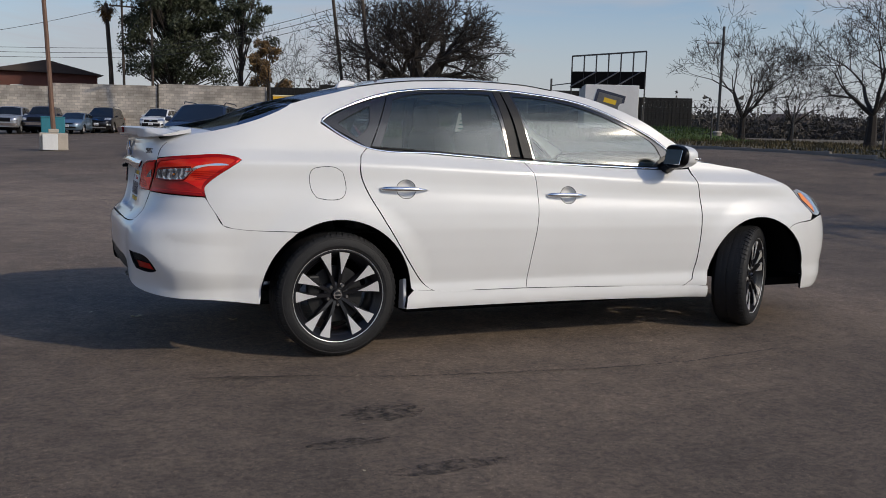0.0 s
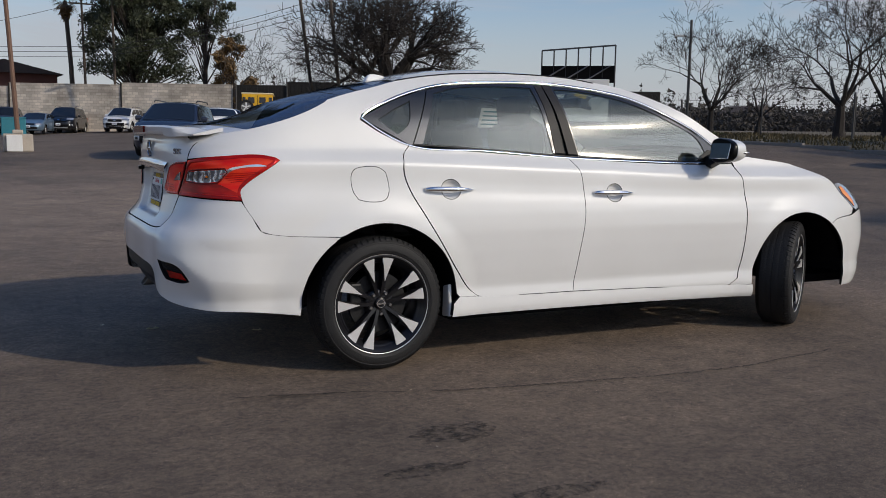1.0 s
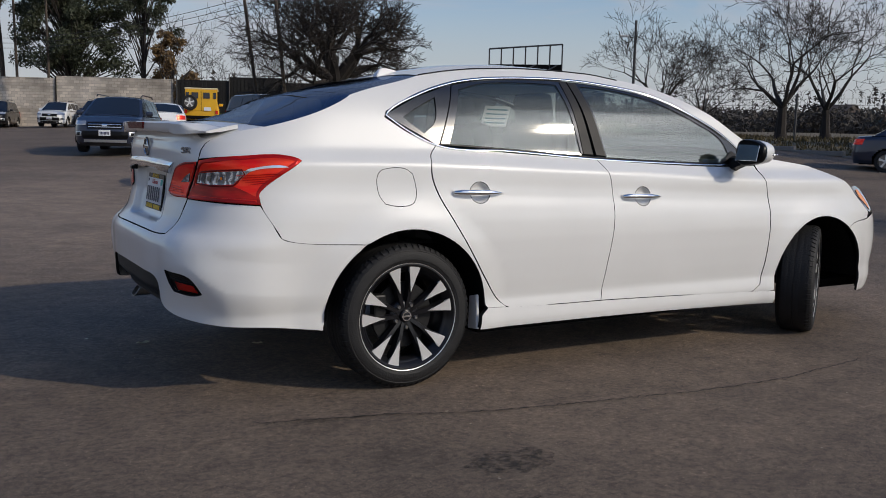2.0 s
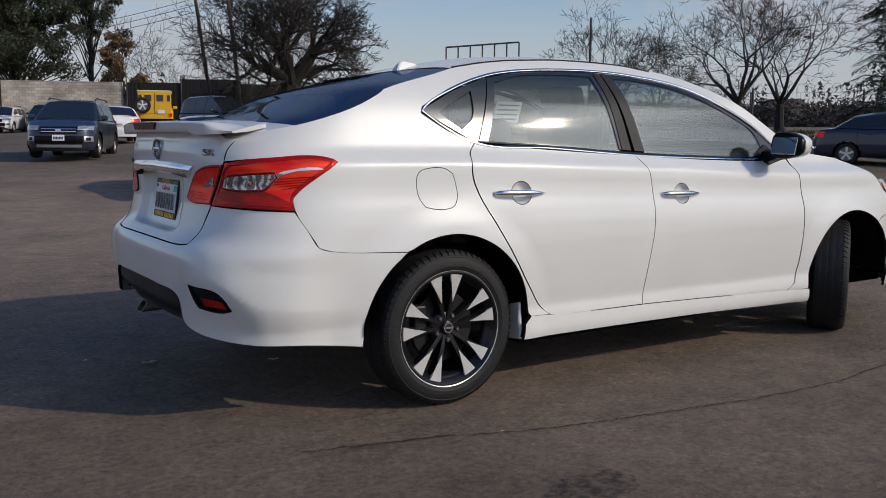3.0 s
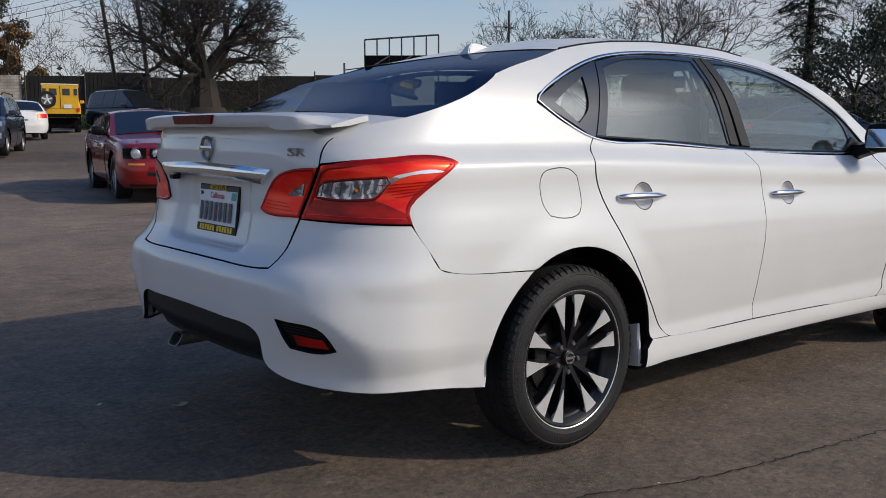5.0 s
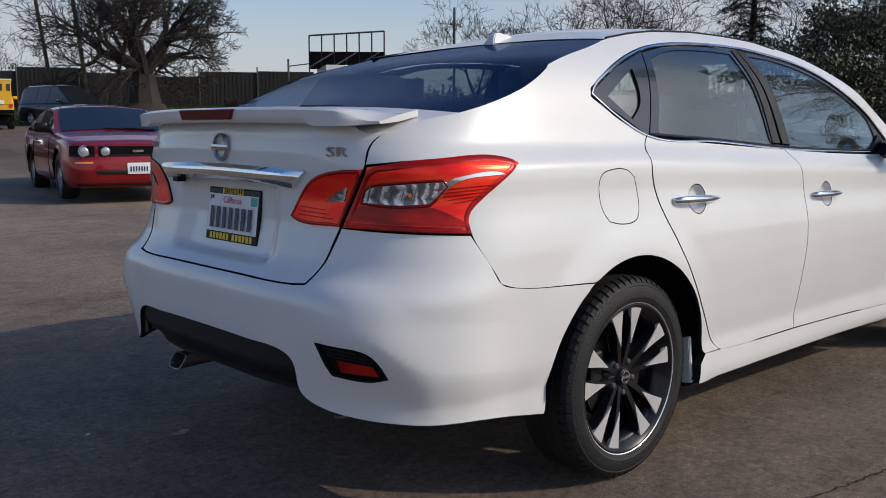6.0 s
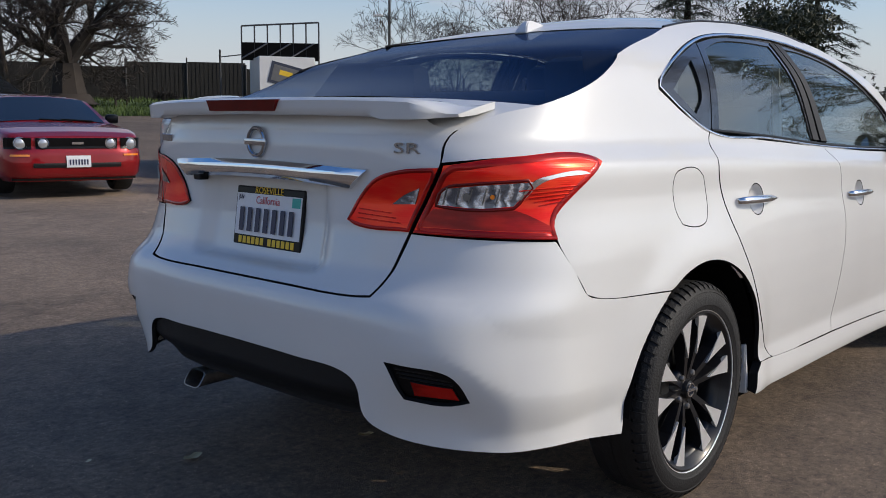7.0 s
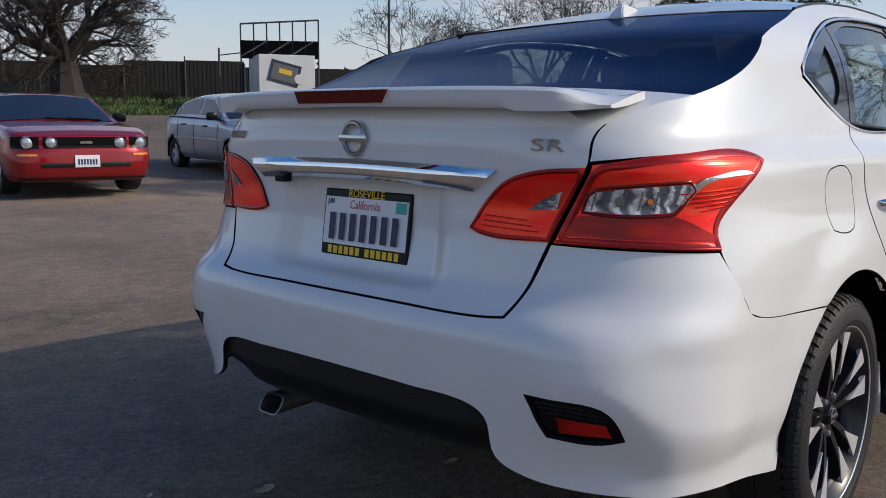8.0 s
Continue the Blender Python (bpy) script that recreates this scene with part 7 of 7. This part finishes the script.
def muscle_coupe():
    h = 4.77 / 2
    sp = sedan_spec(4.77, 1.88, 1.40, nf=5.5, nr=5.0, wb=2.72, ax=.12, R=.34, tw=.24, z0=.20,
                    prof=[(-h, .84), (-h + .08, .99), (-h + .7, 1.03), (-.6, .99), (.4, .985), (h - 1.3, .96), (h - .5, .895), (h - .16, .84), (h - .03, .78), (h, .70)],
                    cab=[(-h + .45, 1.03), (-h + 1.25, 1.30), (-.65, 1.385), (-.25, 1.40), (.10, 1.365), (.98, .985)],
                    mirmat=M_BLACKTRIM, sidewin=[(-.62, .55)], screen=(.93, .13), backlight=(-h + .55, -h + 1.25), mirror=.55, handles=(-.55,), doors=(-.78, .80),
                    lean=[(.20, .10), (.30, .02), (.42, -.01), (.58, .0), (.66, .03), (.78, .01), (.85, .06), (.95, .2)])
    c = Car("coupe", "burgundy two-door muscle coupe facing the white sedan", sp, M_BURGUNDY)
    c.body()
    c.face("grille", 1, -.52, .52, .635, .775, M_BLACKTRIM, "black grille", out=.012, round_=.1)
    for y in (-.43, .43):
        round_lamp(c, 1, y, .705, .068, M_HEADLAMP, "fog_lamp", label="round clear fog lamp")
    for y in (-.72, .72):
        c.face("headlamp_bezel", 1, y - .15, y + .15, .630, .778, M_BLACKTRIM, out=.010, round_=.15)
        round_lamp(c, 1, y - .02 * (1 if y > 0 else -1), .704, .078, M_HEADLAMP, "headlamp", label="round headlamp")
        c.face("marker_lamp", 1, y - .12 if y > 0 else y - .10, y + .10 if y > 0 else y + .12, .535, .562, M_AMBER, out=.012)
    c.face("lower_intake", 1, -.56, .56, .385, .445, M_PLASTIC, "black lower intake", out=.010, round_=.1)
    c.face("bumper_lip", 1, -.80, .80, .215, .245, M_PLASTIC, out=.015)
    # an emblem as a plain chrome shape
    c.face("emblem", 1, -.075, .075, .690, .722, M_CHROME, "plain chrome emblem", out=.03, depth=.01)
    plate(c, 1, .465)
    for sd in (1, -1):
        bm = bmesh.new()
        prism(bm, [(-.15, 0), (.25, -.02), (.02, .20)], lambda a, b: Vector((-1.05 + a, sd * .928, .52 + b)), lambda a, b: Vector((-1.05 + a, sd * .945, .52 + b)))
        c.add("side_scoop", bm, M_DARK, smooth=False)
    for y in (-.05, .25):
        bm = bmesh.new()
        tube(bm, [(.96, y + .35, .995), (.93, y - .1, 1.02)], .012, 5)
        c.add("wiper", bm, M_DARK)
    return c.place(3.72, 11.95, -.20, -.98)


def compact_sedan():
    h = 4.38 / 2
    sp = sedan_spec(4.38, 1.70, 1.44, R=.30, rim=M_ALLOY, mirmat=M_BLACKTRIM, handlemat=M_BLACKTRIM,
                    sidewin=[(-1.42, -1.12), (-1.06, -.20), (-.12, .80)])
    c = Car("compact_sedan", "silver compact sedan with black door handles", sp, M_SILVER)
    c.body()
    for y in (-.60, .60):
        c.face("headlamp", 1, y - .16, y + .16, .60, .74, M_HEADLAMP, out=.012)
        c.face("tail_lamp", -1, y - .13, y + .13, .75, .95, M_RED, out=.012)
    c.face("grille", 1, -.35, .35, .62, .70, M_BLACKTRIM)
    plate(c, 1, .45)
    for sd in (1, -1):
        bm = bmesh.new()
        tube(bm, [(lambda q: Vector((q.x, sd * (q.y + .004), q.z)))(c.body_pt(-1.2 + 2.2 * k / 10, .30)) for k in range(11)], .022, 5)
        c.add("side_moulding", bm, M_SILVER)
    return c.place(7.65, 12.35, -.19, -.98)


def crossover(name, label, mat, x, y, hx, hy, grille=True, fascia=None, **k):
    sp = suv_spec(**k)
    c = Car(name, label, sp, mat)
    c.body()
    w = sp["W"] / 2
    hl = .80 if sp["L"] < 4.9 else .92
    c.face("grille", 1, -.50 * w, .50 * w, hl - .13, hl + .05, M_BLACKTRIM, "black grille", out=.012, round_=.1)
    for k in range(2):
        c.face("grille_bar", 1, -.48 * w, .48 * w, hl - .085 + .075 * k, hl - .065 + .075 * k, M_CHROME if grille else M_PLASTIC, out=.022, depth=.012)
    c.face("emblem", 1, -.07, .07, hl - .055, hl + .015, M_CHROME, "plain chrome emblem", out=.030, depth=.012)
    c.face("lower_grille", 1, -.66 * w, .66 * w, .40, .61, M_BLACKTRIM, "black lower grille", out=.014, round_=.12)
    c.face("skid_panel", 1, -.62 * w, .62 * w, .30, .375, fascia or M_SILVER, out=.020, round_=.1)
    for s in (-1, 1):
        c.face("headlamp", 1, s * .74 * w - .20, s * .74 * w + .17, hl - .03, hl + .09, M_HEADLAMP, "clear headlamp", out=.014)
        c.face("fog_bezel", 1, s * .80 * w - .10, s * .80 * w + .10, .46, .60, M_SILVER, out=.016, round_=.2)
        c.face("fog_lamp", 1, s * .80 * w - .055, s * .80 * w + .055, .49, .57, M_BLACKTRIM, out=.022, round_=.3)
        c.face("tail_lamp", -1, s * .82 * w - .10, s * .82 * w + .10, .80, 1.08, M_RED, "red tail lamp", out=.012)
        bm = bmesh.new()
        zt = sp["cab"][3][1]
        tube(bm, [(-1.55, s * w * .70, zt - .02), (-1.4, s * w * .71, zt + .03), (.1, s * w * .70, zt + .03), (.25, s * w * .68, zt - .03)], .018, 6)
        c.add("roof_rail", bm, M_BLACKTRIM)
    c.face("chin", 1, -.78 * w, .78 * w, .20, .30, M_PLASTIC, "black plastic chin", out=.004)
    plate(c, 1, .56)
    plate(c, -1, .75)
    return c.place(x, y, hx, hy)


def saloon(name, label, mat, x, y, hx, hy, **k):
    sp = sedan_spec(**k)
    c = Car(name, label, sp, mat)
    c.body()
    for s in (-1, 1):
        c.face("headlamp", 1, s * .62 - .17, s * .62 + .17, .60, .72, M_HEADLAMP, "clear headlamp", out=.012)
        c.face("tail_lamp", -1, s * .62 - .17, s * .62 + .17, .76, .92, M_RED, "red tail lamp", out=.012)
    c.face("grille", 1, -.38, .38, .60, .69, M_BLACKTRIM)
    c.face("lower_grille", 1, -.55, .55, .34, .46, M_PLASTIC)
    plate(c, 1, .50)
    plate(c, -1, .70)
    return c.place(x, y, hx, hy)


def off_roader(x, y, hx, hy):
    """Boxy yellow off-roader seen from behind: doors, spare wheel, tall tyres."""
    h = 1.92
    sp = dict(L=3.84, W=1.62, nf=9, nr=14, z0=.62, wb=2.28, ax=.05, R=.40, tw=.27, tuck=.06,
              prof=[(-h, 1.10), (-h + .02, 1.30), (.3, 1.30), (.5, 1.22), (h - .1, 1.20), (h, 1.1)],
              cab=[(-h + .01, 1.30), (-h + .04, 1.92), (-h + .3, 2.03), (-.2, 2.05), (.18, 2.03), (.42, 1.30)],
              sidewin=[(-1.70, -.62), (-.50, .16)], screen=(.38, .22), backlight=(-h + .012, -h + .016), mirror=.30, handles=(-.3,), doors=(-.56, .35), roofmat=M_CARYELLOW,
              lean=[(.2, .0), (2, 0)], lean_r=[(.2, 0), (2, 0)], rim=M_BOXWHITE)
    c = Car("off_roader", "boxy yellow off-roader with cream roof and spare wheel", sp, M_CARYELLOW)
    c.body()
    bm = bmesh.new()
    box(bm, (-.78, 0, 2.06), (2.26, 1.52, .07), bevel=.03)
    c.add("roof_cap", bm, M_CREAM, "cream roof", smooth=False)
    bm = bmesh.new()
    box(bm, (-1.90, 0, 1.52), (.07, 1.46, 1.0), bevel=.02)
    tail = c.add("rear_panel", bm, M_CARYELLOW, smooth=False)
    for wy in (-.62, -.24, .28, .62):
        bm = bmesh.new()
        box(bm, (-1.945, wy, 1.74), (.02, .30 if abs(wy) < .4 else .14, .28), bevel=.008)
        c.add("rear_window", bm, M_FARGLASS, smooth=False, parent=tail)
    bm = bmesh.new()
    box(bm, (-1.94, .0, 1.50), (.012, .02, .95))
    c.add("door_seam", bm, M_DARK, smooth=False, parent=tail)
    sw = road_wheel(c.t, (0, 0, 0), .36, .22, -1, M_BOXWHITE)
    sw.matrix_local = Matrix.Translation((-2.06, .52, 1.40)) @ Matrix.Rotation(radians(-90), 4, 'Z')
    bm = bmesh.new()
    box(bm, (-1.99, 0, .72), (.14, 1.60, .16), bevel=.03)
    c.add("rear_bumper", bm, M_DARK, smooth=False)
    bm = bmesh.new()
    box(bm, (-1.96, -.28, 1.12), (.02, .32, .16))
    c.add("number_plate", bm, M_PLATEWHITE, smooth=False)
    for s in (-1, 1):
        bm = bmesh.new()
        box(bm, (-1.95, s * .70, .98), (.03, .12, .16), bevel=.01)
        c.add("tail_lamp", bm, M_RED, smooth=False)
    bm = bmesh.new()
    tube(bm, [(-1.2, -.8, .42), (-1.2, .8, .42)], .07, 8)
    box(bm, (-1.2, .05, .42), (.28, .34, .28), bevel=.08)
    c.add("rear_axle", bm, M_DARK)
    return c.place(x, y, hx, hy)


def pickup(label, mat, x, y, hx, hy):
    h = 2.9
    sp = dict(L=5.8, W=2.0, nf=6, nr=10, z0=.42, wb=3.6, ax=.0, R=.40, tw=.27, tuck=.16,
              prof=[(-h, 1.0), (-h + .05, 1.28), (0, 1.28), (.9, 1.24), (h - .3, 1.18), (h, .95)],
              cab=[(-.95, 1.28), (-.80, 1.80), (-.5, 1.90), (.3, 1.91), (.75, 1.84), (1.35, 1.24)],
              sidewin=[(-.78, .05), (.12, 1.10)], screen=(1.30, .78), backlight=(-.94, -.83), mirror=1.0, handles=(-.4, .5), doors=(.08, 1.25), lean=[(.2, .05), (.9, 0), (1.2, .1)], lean_r=[(.2, 0), (2, 0)])
    c = Car("pickup_truck", label, sp, mat)
    c.body()
    c.face("grille", 1, -.55, .55, .78, 1.05, M_BLACKTRIM, out=.015)
    for s in (-1, 1):
        c.face("headlamp", 1, s * .78 - .16, s * .78 + .16, .84, 1.03, M_HEADLAMP, out=.015)
    c.face("front_bumper", 1, -.92, .92, .52, .70, M_CHROME, "chrome bumper", out=.06)
    plate(c, 1, .60)
    return c.place(x, y, hx, hy)


muscle_coupe()
compact_sedan()
crossover("crossover", "dark blue-grey crossover parked nose out", M_NAVYPAINT, 3.62, 23.9, -.38, -.925, L=4.52, W=1.84, H=1.66)
off_roader(10.5, 39.6, .30, .95)
crossover("large_suv", "large black four-wheel-drive wagon facing the lot", M_CARBLACK, 14.6, 42.2, .28, -.96, L=5.2, W=2.06, H=2.0)
saloon("saloon", "white saloon seen from its red tail lights", M_CARWHITE, 6.9, 33.0, .15, .99, L=4.6)
saloon("saloon", "dark blue saloon parked by the fence", M_NAVYPAINT, 10.4, 46.0, .2, .98, L=4.6)
crossover("crossover", "white crossover with a dark grille", M_CARWHITE, 6.75, 60.3, -.40, -.92, grille=False, L=4.65, W=1.84, H=1.70, fascia=M_PLASTIC)
crossover("large_suv", "dark grey wagon parked against the wall", M_NAVYPAINT, 9.3, 60.6, -.35, -.94, L=4.9, W=1.95, H=1.80)
crossover("large_suv", "black wagon parked against the wall", M_CARBLACK, 3.3, 63.4, -.30, -.95, L=4.9, W=1.95, H=1.82)
saloon("saloon", "steel blue saloon parked by the wall", M_CARBLUE, 1.3, 60.8, -.30, -.95, L=4.7)
pickup("silver pickup truck parked by the wall", M_SILVER, -2.6, 64.8, -.25, -.97)
pickup("dark pickup truck parked by the wall", M_NAVYPAINT, -.5, 65.2, -.25, -.97)
saloon("hatchback", "dark blue hatchback parked beside the verge", M_NAVYPAINT, 22.6, 9.9, .49, -.87, L=4.5, H=1.49)


def bin_box():
    bm = bmesh.new()
    box(bm, (0, 0, .55), (1.4, .9, 1.1), bevel=.05)
    t = tagged(part("bin", bm, M_TEALBIN, None), "teal plastic bin beside the light pole", "bin")
    t.matrix_world = Matrix.Translation(on_ground(-.25, 57))
    bm = bmesh.new()
    box(bm, (0, 0, 1.13), (1.46, .96, .07), bevel=.02)
    part("lid", bm, M_TEALBIN, t)


bin_box()


def box_truck():
    """White box body on a chassis, with a painted panel on its side."""
    z = ground_z(28.6, 38.4)
    t = tagged(new("box_truck"), "white box truck body with a dark poster", "truck")
    t.matrix_world = pose(28.9, 38.2, z, 0, 0, -48 + 20)
    bm = bmesh.new()
    box(bm, (0, 0, 1.95), (3.0, 3.6, 2.35), bevel=.03)
    body = part("box", bm, M_BOXWHITE, t)
    bm = bmesh.new()
    box(bm, (0, 0, .62), (2.2, 4.6, .25))
    part("chassis", bm, M_DARK, t)
    for sx in (1, -1):
        for y in (-1.2, 1.4):
            road_wheel(t, (0, 0, 0), .42, .26, -1, M_STEEL).matrix_local = Matrix.Translation((sx * 1.0, y, .42)) @ Matrix.Rotation(radians(90 * sx), 4, 'Z')
    rot = Matrix.Rotation(radians(14), 4, 'Y')
    bm = bmesh.new()
    box(bm, (-.15, -1.815, 2.15), (1.65, .03, 1.15), m=rot, bevel=.01)
    post = part("poster", bm, M_NAVYPAINT, body, "dark slate poster")
    bm = bmesh.new()
    box(bm, (-.15, -1.835, 2.15), (1.35, .02, .85), m=rot)
    part("poster_field", bm, M_STEEL, post)
    bm = bmesh.new()
    box(bm, (-.10, -1.85, 2.22), (.70, .02, .26), m=rot)
    part("poster_shape", bm, M_YELLOWPRINT, post)
    bm = bmesh.new()
    lathe(bm, [(0, -.02), (.26, -.02), (.26, .0)], n=24, c=(.62, -1.84, 1.85))
    part("poster_disc", bm, M_BOXWHITE, post)
    bm = bmesh.new()
    box(bm, (1.515, -.3, 2.1), (.03, 2.4, 1.6), bevel=.01)
    part("side_hatch", bm, M_CREAM, body, "weathered side hatch")
    bm = bmesh.new()
    box(bm, (1.54, -.2, 1.95), (.03, 2.0, .22))
    part("hatch_gap", bm, M_DARK, body)


box_truck()


def sign_frame():
    """An empty billboard frame: a row of uprights over a dark panel, with raking struts."""
    a, b = Vector((27.3, 39.65)), Vector((30.45, 36.85))
    t = tagged(new("billboard_frame"), "empty steel billboard frame over a dark panel", "sign")
    z = ground_z(28.5, 38)
    P = lambda k, h, back=0: Vector((a.x + (b.x - a.x) * k + .66 * back, a.y + (b.y - a.y) * k + .75 * back, h))
    for k in range(7):
        bm = bmesh.new()
        tube(bm, [P(k / 6, z), P(k / 6, 6.30 + .27 * k / 6)], .045, 5)
        part("upright", bm, M_GREYPOLE, t)
    bm = bmesh.new()
    tube(bm, [P(0, 6.30), P(1, 6.57)], .05, 5)
    part("top_rail", bm, M_GREYPOLE, t)
    for k in range(6):
        bm = bmesh.new()
        prism(bm, [(k / 6 + .004, 4.45), ((k + 1) / 6 - .004, 4.45), ((k + 1) / 6 - .004, 5.42), (k / 6 + .004, 5.42)], lambda q, h: P(q, h, -.06), lambda q, h: P(q, h, -.02))
        part("panel", bm, M_DARK, t)
    for k in (.0, .3, .6):
        bm = bmesh.new()
        tube(bm, [P(k, 4.5, -.45), P(k + .34, 5.4, -.12)], .04, 4)
        part("strut", bm, M_STEEL, t)
    bm = bmesh.new()
    tube(bm, [P(-.28, z), P(-.28, 5.0)], .06, 6)
    tube(bm, [P(-.28, 4.6), P(0, 4.75)], .03, 4)
    part("side_post", bm, M_GREYPOLE, t)


sign_frame()


# ---- small things on the asphalt ----
def crack(pts, seed, w=.005):
    rng = random.Random(seed)
    bm = bmesh.new()
    fine = []
    for p, q in zip(pts, pts[1:]):
        p, q = Vector(p), Vector(q)
        n = max(2, int((q - p).length / .02))
        for k in range(n):
            fine.append(p.lerp(q, k / n) + Vector((rng.gauss(0, .003), rng.gauss(0, .005))))
    rows = [(bm.verts.new((p.x, p.y - w * rng.uniform(.2, 1.0), .004)), bm.verts.new((p.x, p.y + w * rng.uniform(.2, 1.0), .004))) for p in fine]
    for A, B in zip(rows, rows[1:]):
        bm.faces.new((A[0], B[0], B[1], A[1]))
    return tagged(part("crack", bm, M_CRACK, None), "jagged dark crack in the asphalt", "crack", kind="structure")


crack([(-.75, -1.03), (-.44, -1.11), (-.24, -1.15), (-.06, -1.23), (.10, -1.28), (.31, -1.33), (.53, -1.37), (.82, -1.42), (1.22, -1.48), (1.7, -1.50), (2.4, -1.42)], 1)


def stain(x, y, rx, ry, seed, mat):
    rng = random.Random(seed)
    bm = bmesh.new()
    n = 40
    c = bm.verts.new((x, y, .0045))
    ring = [bm.verts.new((x + rx * (1 + .35 * noise.noise(Vector((math.cos(6.283 * k / n) * 2, math.sin(6.283 * k / n) * 2, seed)))) * math.cos(6.283 * k / n), y + ry * (1 + .35 * noise.noise(Vector((math.cos(6.283 * k / n) * 2, math.sin(6.283 * k / n) * 2, seed + 7)))) * math.sin(6.283 * k / n), .0045)) for k in range(n)]
    for k in range(n):
        bm.faces.new((c, ring[k], ring[(k + 1) % n]))
    return tagged(part("oil_stain", bm, mat, None), "dark worn patch on the asphalt", "stain", kind="structure")


stain(-.10, -1.80, .17, .10, 1, M_OIL)
stain(-.37, -2.10, .15, .05, 2, M_OIL)
stain(-.12, -2.44, .22, .05, 3, M_OIL)


def litter(x, y, s, yaw, mat, label):
    bm = bmesh.new()
    grid(bm, lambda a, b: Vector(((a - .5) * s * (1 - .5 * (2 * b - 1) ** 2), (b - .5) * s * .45, .004 + .3 * s * (a - .5) ** 2 + .12 * s * (b - .5) ** 2)), 6, 4)
    bmesh.ops.solidify(bm, geom=bm.faces[:], thickness=.001)
    t = tagged(part("dry_leaf", bm, mat, None, smooth=True), label, "leaf")
    t.matrix_world = pose(x, y, .002, 0, 0, yaw)


litter(-.845, .46, .075, 10, M_CREAM, "pale curled dry leaf on the asphalt")
litter(-1.09, .67, .03, 40, M_CREAM, "small pale scrap on the asphalt")
litter(-.32, .21, .06, -20, M_CREAM, "pale dry leaf under the bumper")
rg = random.Random(9)
for k in range(26):
    litter(rg.uniform(-2.4, 3.5), rg.uniform(-3.4, -1.2), rg.uniform(.008, .018), rg.uniform(0, 360), rg.choice((M_CONCRETE, M_BROWNLEAF, M_CREAM)), "small pale grit on the asphalt")
